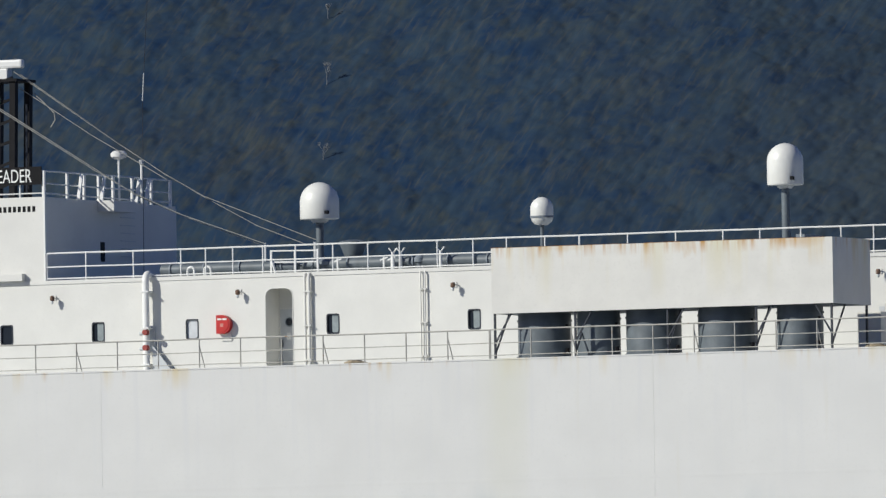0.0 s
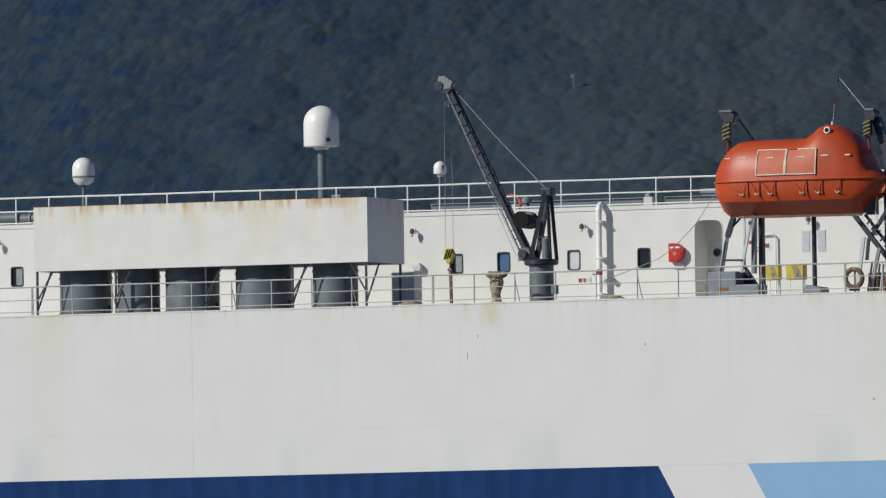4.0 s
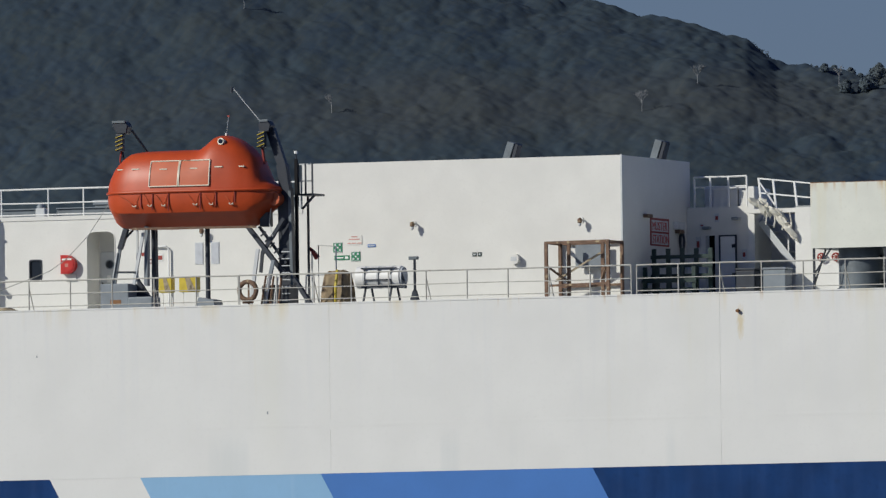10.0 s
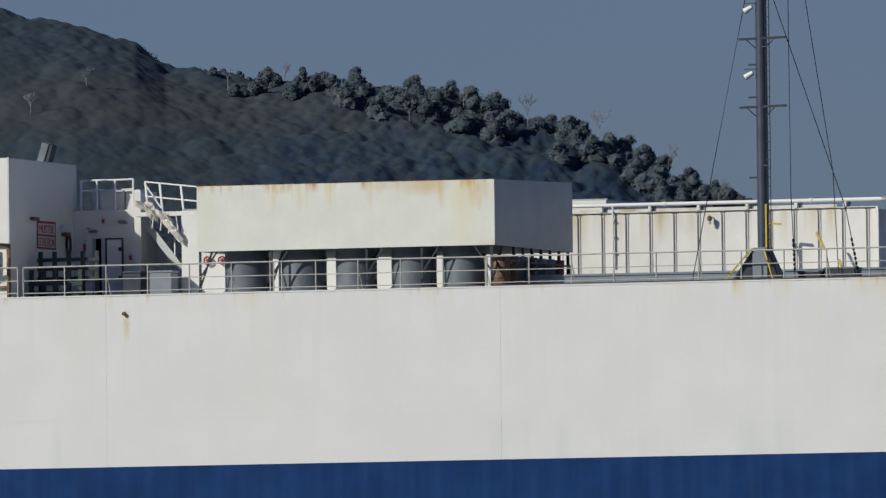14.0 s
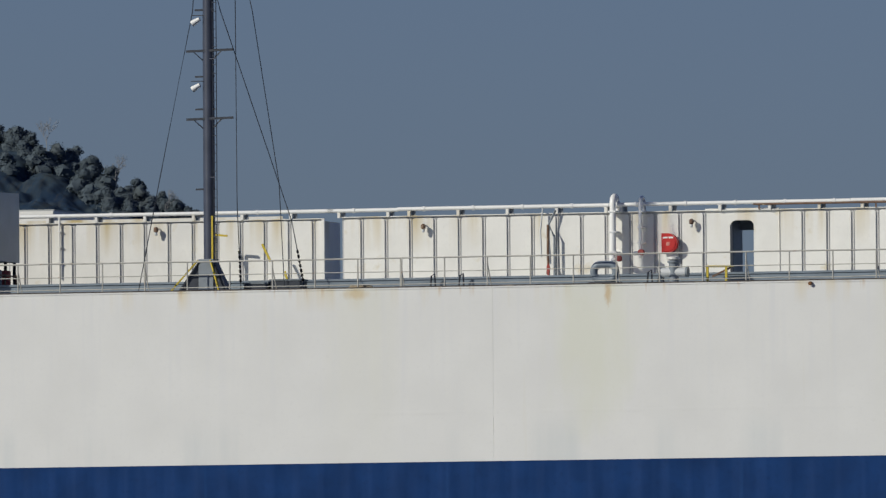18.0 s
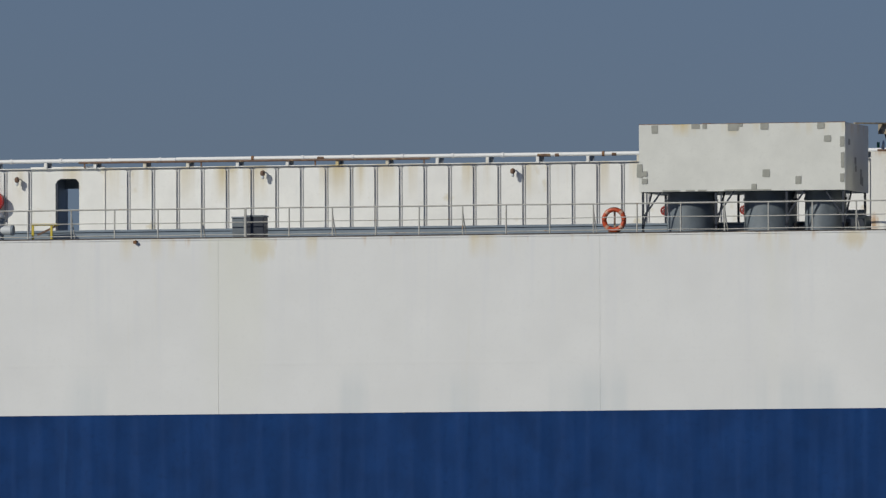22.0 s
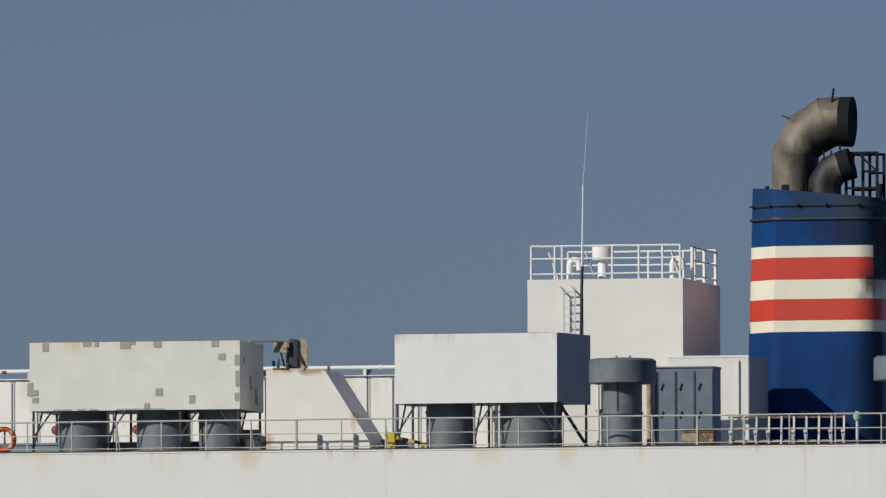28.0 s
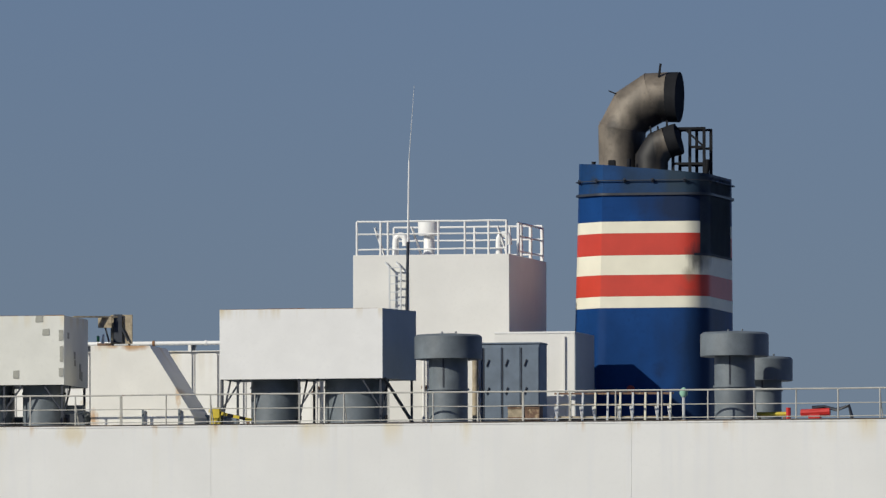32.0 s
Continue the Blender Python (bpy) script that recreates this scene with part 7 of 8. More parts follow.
def benches():
    for row, (z0, z1, x0, x1) in enumerate(((31.35, 32.0, 48.62, 50.9), (30.5, 31.35, 48.5, 50.5))):
        y = 11.4 - 0.6 * row
        b = thing("stacked_bench", 49.8, y, DECK + 0.2, "dark green slatted bench in a stack", "bench", "stacked benches")
        for i in range(5):
            x = x0 + 0.1 + (x1 - x0 - 0.2) * i / 4
            bar("leg", M_BENCH, b, (x, y, DECK), (x, y, z1), 0.14, 0.10)
            bar("foot", M_BENCH, b, (x, y, DECK + 0.3), (x, y - 0.5, DECK + 0.24), 0.08, 0.08)
        for z in (z0 + 0.05, z0 + 0.36, z0 - 0.3):
            bar("slat", M_BENCH, b, (x0, y - 0.05, z), (x1, y - 0.05, z), 0.07, 0.13)
        for k in range(3):
            box("seat_slat", M_BENCH, b, x0, x1, y - 0.5 + 0.16 * k, y - 0.38 + 0.16 * k, z0 - 0.42, z0 - 0.37)
    s = thing("muster_board", 48.43, 12.6, 32.2, "red framed board with pale capital letters", "sign")
    y0, y1, z0, z1 = 11.85, 13.75, 32.15, 33.12
    box("board", M_REDWORN, s, 48.42, 48.44, y0, y1, z0, z1)
    for i, (w, z) in enumerate((("MUSTER", z0 + 0.53), ("STATION", z0 + 0.08))):
        box("plate", M_PALE, s, 48.44, 48.447, y0 + 0.12, y1 - 0.12, z - 0.02, z + 0.36)
        lettering("letters", w, M_RED, s, 48.452, y0 + 0.16, z + 0.02, 0.42, 0.96 if i else 0.98, Euler((radians(90), 0, radians(90))).to_matrix().to_4x4())
    for y, z in ((11.4, 33.15), (14.6, 32.7)):
        l = thing("wall_lamp", 48.5, y, z, "small dark bulkhead lamp", "lamp")
        box("body", M_BROWN, l, 48.42, 48.62, y - 0.25, y + 0.25, z - 0.05, z + 0.07, 0.02)
    c = thing("hose_coil", 48.5, 14.9, 32.2, "coiled dark hose hung on the wall", "hose")
    tube("coil", M_NAVY, c, [(48.5, 14.9 + 0.2 * math.cos(radians(a)), 32.35 + 0.35 * math.sin(radians(a))) for a in range(0, 360, 30)], 0.05, 6, True)
    p = thing("wall_box", 48.5, 14.6, 32.75, "pale blue grey junction box on the wall", "box")
    box("case", M_CURTAIN, p, 48.42, 48.6, 14.2, 15.0, 32.78, 33.05, 0.02)
    # the second box is greyed in its colour, for the shade it stands in
    for x0, x1, mat, lab in ((51.51, 52.2, M_NAVY, "black plastic tub on deck"), (52.51, 53.33, M_MIDGREY, "mid grey deck box with stains")):
        d = thing("deck_box", (x0 + x1) / 2, 12.3, DECK + 0.18, lab, "box")
        box("case", mat, d, x0, x1, 12.0, 12.7, DECK + 0.10, 31.2, 0.03)
        box("lid", mat, d, x0 - 0.03, x1 + 0.03, 11.97, 12.73, 31.205, 31.28, 0.02)


benches()
STAND[0] = 1.0


# ---- the mast at the deck edge ----
def deck_mast():
    x, y = 78.36, 1.0
    m = thing("deck_mast", x, y, DECK, "tall dark grey mast with ladder, arms and lamps", "mast")
    prism("pedestal", M_NAVY, m, [(77.25, DECK - 0.02), (79.1, DECK - 0.02), (78.56, 31.12), (78.08, 31.12)], 0.75, 1.25)
    box("pedestal_core", M_MIDGREY, m, 78.05, 78.58, 0.7, 1.3, DECK - 0.02, 31.14, 0.02)
    for a, c in (((78.05, 0.66, 31.1), (77.1, 0.5, 30.02)), ((78.5, 0.64, 31.1), (78.85, 0.5, 30.02))):
        bar("yellow_edge", M_YELLOW, m, a, c, 0.07, 0.05)
    turned("column", M_MAST, m, x, y, [(0.20, 31.1), (0.20, 34.0), (0.195, 38.0), (0.18, 41.0), (0.15, 46.0)], 20)
    for s in (-0.07, 0.07):
        bar("ladder_rail", M_NAVY, m, (78.62 + s, 0.82, 30.9), (78.60 + s, 0.9, 45.0), 0.03, 0.03)
    for i in range(46):
        bar("rung", M_NAVY, m, (78.55, 0.83, 31.1 + 0.3 * i), (78.69, 0.83, 31.1 + 0.3 * i), 0.022, 0.022)
    for i in range(7):
        bar("ladder_hoop", M_MAST, m, (78.36, 0.85, 31.9 + 2.0 * i), (78.66, 0.82, 31.9 + 2.0 * i), 0.03, 0.03)
    bar("cable_run", M_YELLOW, m, (78.52, 0.8, 31.1), (78.52, 0.8, 32.6), 0.06, 0.04)
    for z in (35.86, 38.16, 43.4):
        arm = bar("arm", M_NAVY, m, (77.62, y - 0.15, z), (79.27, y - 0.15, z + 0.04), 0.06, 0.08)
        for sx in (-0.5, 0.5):
            bar("arm_stay", M_NAVY, m, (x + sx, y - 0.15, z), (x + sx * 0.3, y - 0.1, z - 0.32), 0.035, 0.035)
    for z in (36.2, 37.3, 39.55, 33.5, 32.6):
        bar("step_bracket", M_NAVY, m, (77.92, y - 0.1, z), (78.6, y - 0.1, z + 0.01), 0.045, 0.06)
    for z in (36.95, 39.17):
        l = rod("lamp", M_WHITE, m, (77.85, y - 0.2, z - 0.08), (78.12, y - 0.2, z + 0.08), 0.11, 14, 0.07, label="white round floodlight")
        bar("lamp_arm", M_NAVY, m, (77.8, y - 0.15, z + 0.2), (78.3, y - 0.15, z + 0.2), 0.03, 0.03)
    for pts, low in (([(78.2, 1, 44.5), (77.74, 1.2, 39.5), (76.47, 1.5, 34.0), (75.55, 1.8, 30.0)], 0), ([(78.4, 1, 41.0), (78.8, 1, 39.5), (81.26, 1, 32.4), (81.72, 1, 30.0)], 1), ([(78.6, 1, 45.5), (79.86, 1.2, 39.5), (80.67, 1.5, 33.7), (80.78, 1.7, 30.0)], 0), ([(79.3, 1, 43.4), (79.32, 1, 39.5), (79.34, 1, 33.0), (79.46, 1, 30.0)], 1)):
        s = thing("mast_stay", *pts[-1], "taut thin wire stay from the mast to the deck", "wire", "mast stays")
        tube("wire", M_NAVY, s, pts, 0.016, 6)
        if low:
            a, c = Vector(pts[-1]), Vector(pts[-2])
            w = (c - a).normalized()
            for i in range(7):
                rod("bottle_screw", M_BLACK, s, a + w * (0.35 + 0.16 * i), a + w * (0.45 + 0.16 * i), 0.042)
    for x0, x1, z1 in ((79.3, 80.15, 30.36), (80.25, 81.3, 30.46)):
        b = thing("deck_locker", (x0 + x1) / 2, 2, DECK, "low black deck locker by the mast", "locker", "lockers by the mast")
        box("case", M_NAVY, b, x0, x1, 1.8, 2.6, DECK - 0.02, z1 - 0.06, 0.02)
        box("lid", M_GREY, b, x0 - 0.03, x1 + 0.03, 1.77, 2.63, z1 - 0.06, z1, 0.01)
    STAND[0] = BULWARK
    f = thing("yellow_stand", 79.2, 8.0, DECK, "worn yellow angle-iron stand on deck", "stand")
    for a, c in (((76.33, 8.0, DECK), (76.33, 8.0, 32.25)), ((76.33, 8.0, 32.25), (76.78, 8.0, 32.2)), ((76.08, 8.0, 32.3), (76.33, 8.0, 31.8)), ((78.43, 8.0, DECK), (78.43, 8.0, 30.6)), ((78.43, 8.0, 30.4), (79.53, 8.0, 30.4)), ((79.13, 8.0, 30.0), (78.83, 8.0, 30.95)), ((78.33, 8.0, 31.3), (78.03, 8.0, 31.9))):
        bar("angle", M_YELLOW, f, a, c, 0.07, 0.07)
    STAND[0] = 1.0
    g = thing("yellow_rope", 82.9, 0.4, DECK, "faded rope coil lying on the deck edge", "rope")
    tube("coil", M_CANVAS, g, [(83.85 + 0.45 * math.cos(a * 0.5) * (1 - a * 0.012), 0.45 + 0.16 * math.sin(a * 0.5), 30.05 + 0.004 * a) for a in range(30)], 0.035, 6)


deck_mast()


# ---- the stiffened white bulwark that runs aft ----
def bulwark():
    w = thing("wall_bulwark", 105, WALL, DECK, "long white bulwark with upright stiffeners, stained with rust", "bulwark", kind="structure")
    left = thing("wall_bulwark", 75, WALL, DECK, "white bulwark section with upright stiffeners", "bulwark", kind="structure")
    gap = 0.868
    door = (94.35, 95.17)
    xs = [80.59] + [81.31 + gap * i for i in range(27)] + [104.75 + 0.859 * i for i in range(38)]
    xs = [x for x in xs if not door[0] - 0.25 < x < door[1] + 0.25]
    for a, b in zip(xs, xs[1:]):
        if a < door[0] < b:
            wall_with_holes("door_panel", M_RIB, w, a, b, DECK - 0.02, 32.86, WALL, WALL + 0.05, [(door[0], door[1], DECK - 0.02, 32.45)])
        else:
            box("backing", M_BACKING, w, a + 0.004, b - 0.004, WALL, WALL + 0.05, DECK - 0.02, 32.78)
            prism("panel", M_RIB, w, rounded(a + 0.07, b - 0.07, DECK + 0.12, 32.72, 0.07, 3), WALL - 0.05, WALL - 0.002)
    mesh = None
    for x in xs[1:]:
        bm = bmesh.new()
        bm_box(bm, 0.004, 0.018, -0.03, 0, 0, 2.72)
        if mesh is None:
            mesh = mesh_of("stiffener", bm, M_RIB)
        else:
            bm.free()
        s = new("stiffener", mesh)
        s.parent, s.location = w, Vector((x, WALL, DECK)) - ORIGIN[w.name]
    box("top_flange", M_RIB, w, 80.59, 138.0, WALL - 0.10, WALL + 0.06, 32.782, 32.81)
    box("foot_plate", M_RIB, w, 80.59, 138.0, WALL - 0.25, WALL - 0.23, DECK - 0.02, DECK + 0.3)
    # doorway frame, with the dark passage and a pale door edge inside
    for s in (0, 1):
        arc = [(door[s] + (0.2 if s == 0 else -0.2) + 0.2 * math.cos(radians(a)), 32.25 + 0.2 * math.sin(radians(a))) for a in (range(180, 89, -15) if s == 0 else range(90, -1, -15))]
        prism("corner_fillet", M_RIB, w, ([(door[0], 32.45)] + arc) if s == 0 else (arc + [(door[1], 32.45)]), WALL - 0.004, WALL + 0.05)
    box("passage_side", M_GREY, w, door[0] - 0.06, door[0], WALL + 0.06, WALL + 1.5, DECK, 32.6)
    box("passage_lintel", M_GREY, w, door[0], door[1] + 0.4, WALL + 1.2, WALL + 1.3, 32.16, 32.6)
    box("passage_top", M_GREY, w, door[0], door[1] + 0.4, WALL + 0.06, WALL + 1.19, 32.5, 32.6)
    box("door_edge", M_NAVY, w, door[0] + 0.0, door[0] + 0.08, WALL - 0.05, WALL + 0.1, DECK, 32.3)
    # the fore section, with an open gap before the next
    xl = [68.6] + [69.24 + 0.862 * i for i in range(13)] + [79.95]
    for a, b in zip(xl, xl[1:]):
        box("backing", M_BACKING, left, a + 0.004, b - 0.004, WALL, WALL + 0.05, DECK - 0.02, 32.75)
        prism("panel", M_RIB, left, rounded(a + 0.07, b - 0.07, DECK + 0.12, 32.70, 0.07, 3), WALL - 0.05, WALL - 0.002)
    for x in xl[1:-1]:
        s = new("stiffener", mesh)
        s.parent, s.location = left, Vector((x, WALL, DECK)) - ORIGIN[left.name]
    box("top_flange", M_RIB, left, 68.6, 79.95, WALL - 0.10, WALL + 0.06, 32.752, 32.78)
    box("upper_band", M_RIB, left, 68.6, 78.3, WALL + 0.5, WALL + 0.55, DECK, 32.90)
    box("gap_return", M_RIB, left, 79.80, 79.86, WALL + 0.06, WALL + 2.1, DECK - 0.02, 32.7)
    box("end_post", M_RIB, left, 79.87, 79.97, WALL - 0.10, WALL - 0.005, DECK - 0.02, 32.75)


def valve_wheel(x, y, z, r):
    """A red valve wheel on a short stem."""
    v = thing("wall_valve", x, y, z - r, "small red wheel valve on the wall", "valve", "valve wheels")
    tube("rim", M_REDWORN, v, [(x + r * math.cos(radians(a)), y - 0.12, z + r * math.sin(radians(a))) for a in range(0, 360, 24)], 0.03, 6, True)
    for a in (0, 60, 120):
        d = Vector((math.cos(radians(a)), 0, math.sin(radians(a)))) * r
        c = Vector((x, y - 0.12, z))
        rod("spoke", M_REDWORN, v, c - d, c + d, 0.018, 6)
    rod("stem", M_PALE, v, (x, y - 0.12, z), (x, y + 0.005, z), 0.03)


STAND[0] = BULWARK
bulwark()
for x, z in ((115.66, 31.11), (115.93, 30.90), (116.12, 31.16), (118.4, 31.1), (121.0, 31.05)):
    valve_wheel(x, WALL, z, 0.13)
STAND[0] = HOUSE
for x, z in ((54.35, 31.62), (54.88, 31.62)):
    valve_wheel(x, 13.0, z, 0.13)
STAND[0] = BULWARK


def top_pipes():
    rng = random.Random(8)
    for x0, x1, y, z in ((67.9, 80.3, WALL - 0.1, 33.02), (80.1, 82.6, WALL - 0.1, 33.02), (82.6, 90.1, WALL - 0.1, 33.04), (90.12, 98.6, WALL - 0.1, 33.05), (98.62, 116.95, WALL - 0.1, 33.06), (116.97, 134.0, WALL - 0.1, 33.06)):
        p = thing("fire_main", (x0 + x1) / 2, y, z, "white pipe run on brackets above the bulwark", "pipe", "pipe runs")
        rod("pipe", M_WHITE, p, (x0, y, z), (x1, y, z), 0.068, 12)
        x = x0 + 0.4
        while x < x1 - 0.1:
            bar("stub", M_RIB, p, (x, y + 0.02, 32.78), (x, y + 0.02, z), 0.10, 0.10)
            bar("saddle", M_MIDGREY, p, (x + 0.12, y + 0.12, 32.78), (x + 0.12, y + 0.12, z - 0.04), 0.14, 0.05)
            if rng.random() < 0.6:
                rod("joint", M_RUST if x > 98 and rng.random() < 0.25 else M_WHITE, p, (x + 0.5, y, z), (x + 0.58, y, z), 0.088, 12)
            x += 1.747
        if x0 > 95 and x0 < 117:
            for i in range(5):
                a = rng.uniform(x0, x1 - 1)
                rod("rust_patch", M_BROWN, p, (a, y - 0.008, z - 0.012), (a + rng.uniform(0.1, 0.5), y - 0.008, z - 0.012), 0.066, 12)
    c = thing("cable_tray", 93, WALL - 0.05, 32.95, "thin brown cable run under the pipe", "cable")
    rod("cable", M_BROWN, c, (95.2, WALL - 0.15, 32.98), (107.5, WALL - 0.15, 32.97), 0.035)
    for x in (95.4, 99.5, 103.5, 107.3):
        bar("hanger", M_BROWN, c, (x, WALL - 0.12, 32.8), (x, WALL - 0.12, 32.99), 0.05, 0.03)


top_pipes()
STAND[0] = 1.0


def deck_edge_gear():
    g = thing("deck_coaming", 93, 3, DECK, "long low blue-grey coaming along the deck", "coaming", kind="structure")
    box("coaming", M_COAM, g, 69.4, 129.0, 3.0, 3.4, DECK - 0.02, 30.40, 0.03)
    box("coaming_cap", M_COAM, g, 69.4, 129.0, 2.96, 3.44, 30.40, 30.47)
    # panama chock
    c = thing("mooring_chock", 92.36, 0.6, DECK, "rounded grey cast mooring chock with rust below", "mooring chock")
    bm = bmesh.new()
    pts = rounded(91.98, 92.74, 30.20, 30.70, 0.22, 6)
    bm_tube(bm, [(x, 0.55, z) for x, z in pts], 0.13, 12, True)
    part("ring", bm, M_COAM, c, smooth=True)
    box("foot", M_NAVY, c, 91.84, 92.90, 0.3, 0.85, DECK - 0.02, 30.12, 0.02)
    # vent post with a cross barrel
    p = thing("deck_valve_post", 94.57, 1.2, DECK, "grey post with a cross barrel on deck", "vent")
    turned("post", M_MIDGREY, p, 94.57, 1.2, [(0.2, DECK - 0.02), (0.19, DECK + 0.1), (0.165, DECK + 0.12), (0.165, 30.74), (0.21, 30.75), (0.21, 30.82)], 18)
    rod("cross_barrel", M_PALE, p, (94.16, 1.2, 30.43), (95.04, 1.2, 30.43), 0.15, 16)
    rod("barrel_cap", M_MIDGREY, p, (95.0, 1.2, 30.43), (95.08, 1.2, 30.43), 0.175, 16)
    turned("hood", M_WALL, p, 94.57, 1.2, [(0.1, 30.82), (0.2, 30.86), (0.2, 30.94), (0.1, 30.96)], 16)
    b = thing("step_bench", 95.85, 3, DECK, "small yellow step bench on deck", "bench")
    box("top", M_YELLOW, b, 95.38, 96.30, 2.2, 2.55, 30.62, 30.68, 0.01)
    for x in (95.45, 96.1):
        bar("leg", M_YELLOW, b, (x, 2.25, DECK - 0.02), (x, 2.25, 30.63), 0.07, 0.07)
    bar("brace", M_BROWN, b, (95.6, 2.3, 30.3), (96.25, 2.3, 30.6), 0.06, 0.06)
    for x0, x1, z1, lab in ((102.9, 104.0, 30.76, "dark grey twin-lidded deck bin at the rail"),):
        d = thing("deck_bin", (x0 + x1) / 2, 0.5, DECK, lab, "bin")
        box("case", M_GREY, d, x0, x0 + 0.45, 0.3, 0.8, DECK - 0.02, z1 - 0.05, 0.02)
        box("case", M_NAVY, d, x0 + 0.46, x1, 0.28, 0.82, DECK - 0.02, z1 - 0.02, 0.02)
        box("lid", M_MIDGREY, d, x0 - 0.02, x0 + 0.46, 0.27, 0.83, z1 - 0.05, z1, 0.01)
        box("lid", M_GREY, d, x0 + 0.47, x1 + 0.02, 0.26, 0.84, z1 - 0.02, z1 + 0.04, 0.01)
    STAND[0] = BULWARK
    h = thing("hanging_hose", 88.0, WALL - 0.4, 30.6, "dark hose and tackle hanging on the bulwark", "hose")
    tube("hose", M_PALE, h, [(87.8, WALL - 0.25, 33.0), (87.72, WALL - 0.3, 32.2), (87.76, WALL - 0.32, 31.3)], 0.03)
    tube("hose", M_MIDGREY, h, [(88.25, WALL - 0.25, 32.9), (88.02, WALL - 0.32, 32.4), (88.22, WALL - 0.32, 32.0), (88.22, WALL - 0.32, 30.6)], 0.04)
    tube("tackle", M_BROWN, h, [(88.0, WALL - 0.33, 32.4), (88.0, WALL - 0.36, 31.3), (88.03, WALL - 0.36, 30.7)], 0.045)
    prism("red_tag", M_REDWORN, h, [(87.96, 30.72), (88.05, 30.68), (88.08, 30.95), (88.03, 31.1), (87.97, 31.0)], WALL - 0.42, WALL - 0.34)
    STAND[0] = 1.0
    for x in (85.6, 86.6, 93.2, 93.6):
        c = thing("hose_loop", x, 2.6, DECK, "short dark hose loop on deck", "hose", "hose loops")
        tube("loop", M_NAVY, c, [(x, 2.7, DECK), (x + 0.05, 2.7, 30.5), (x + 0.16, 2.7, 30.58), (x + 0.2, 2.7, DECK)], 0.03, 6)
    for x0, x1 in ((20.6, 21.6), (1.0, 2.0), (28.4, 29.3)):
        t = thing("rope_heap", (x0 + x1) / 2, 0.6, DECK, "flat heap of faded rope at the deck edge", "rope", "rope heaps")
        tube("rope", M_CANVAS, t, [((x0 + x1) / 2 + (x1 - x0) * 0.45 * math.cos(a * 0.6) * (1 - 0.02 * a), 0.55 + 0.2 * math.sin(a * 0.6), DECK + 0.04 + 0.003 * a) for a in range(34)], 0.035, 6)


deck_edge_gear()


# ---- the after part: slanted bulkhead, tower, funnel and mushroom vents ----
def after_part():
    s = thing("slanted_bulkhead", 126.3, 2.2, DECK, "cream white bulkhead block with a raked after end", "bulkhead")
    prism("body", M_BOXE, s, [(124.6, DECK - 0.02), (128.06, DECK - 0.02), (128.02, 30.35), (126.55, 32.66), (124.6, 32.68)], 1.0, 3.5)
    for x in (126.35, 127.55):
        bar("stanchion", M_GREY, s, (x, 0.92, DECK), (x, 0.92, 30.6), 0.06, 0.06)
    g = thing("winch_box", 123.7, 2.5, DECK, "dark grey winch box under the end of a vent housing", "winch box")
    box("case", M_GREY, g, 123.3, 124.15, 2.2, 3.0, DECK - 0.02, 30.62, 0.05)
    rod("drum", M_GREY, g, (123.45, 2.6, 30.66), (124.0, 2.6, 30.66), 0.16, 16)
    box("lid", M_NAVY, g, 123.36, 124.1, 2.17, 2.2, 30.25, 30.5)
    j = thing("scrap_screen", 124.3, 5.2, 33.2, "weathered scrap panels and tarpaulin behind the housing", "screen")
    box("panel", M_CANVAS, j, 124.3, 125.02, 5.2, 5.26, 32.9, 33.85)
    box("panel", M_NAVY, j, 124.42, 124.7, 5.1, 5.16, 32.95, 33.86)
    bar("strut", M_NAVY, j, (124.6, 5.12, 33.6), (124.9, 5.12, 33.0), 0.06, 0.05)
    box("tarpaulin", M_CANVAS, j, 123.95, 124.4, 4.9, 4.96, 33.42, 33.78)
    bar("strut", M_NAVY, j, (124.3, 5.0, 32.95), (124.12, 5.0, 33.6), 0.05, 0.05)
    bar("strut", M_CANVAS, j, (123.3, 4.2, 33.76), (124.6, 5.2, 33.78), 0.12, 0.05)
    bar("post", M_NAVY, j, (124.9, 5.3, DECK - 0.02), (124.9, 5.3, 33.8), 0.07, 0.07)
    bar("post", M_NAVY, j, (124.35, 5.3, DECK - 0.02), (124.35, 5.3, 33.8), 0.07, 0.07)
    rod("green_bottle", M_GREEN, j, (124.02, 4.6, 32.95), (124.02, 4.6, 33.14), 0.05)
    rod("hanging_cloth", M_PALE, j, (124.15, 4.7, 32.9), (124.18, 4.7, 33.2), 0.06, 8, 0.03)
    k = thing("chain_stopper", 129.3, 0.6, DECK, "yellow and black striped bar at the deck edge", "bar")
    for i in range(7):
        bar("stripe", (M_YELLOW, M_BLACK)[i % 2], k, (128.62 + 0.2 * i, 0.6, 30.52 - 0.045 * i), (128.82 + 0.2 * i, 0.6, 30.475 - 0.045 * i), 0.13, 0.1)
    box("head", M_YELLOW, k, 128.66, 128.98, 0.5, 0.75, DECK - 0.02, 30.62, 0.02)
    bar("foot", M_BROWN, k, (129.9, 0.6, DECK - 0.02), (129.9, 0.6, 30.2), 0.08, 0.08)
    STAND[0] = AFT
    # lit white locker block behind the fourth housing, its after end in shade with three doors
    b = thing("locker_block", 134.7, 4.6, DECK, "plain white steel locker block behind the vent housing", "locker block")
    box("body", M_WALL, b, 131.2, 136.86, 4.0, 5.2, DECK - 0.02, 32.80, 0.01)
    b = thing("switch_cabinet", 137.8, 4.6, DECK, "dark blue-grey steel cabinet with three doors", "cabinet")
    box("body", M_CABINET, b, 136.88, 138.79, 4.0, 5.2, DECK - 0.02, 32.72, 0.02)
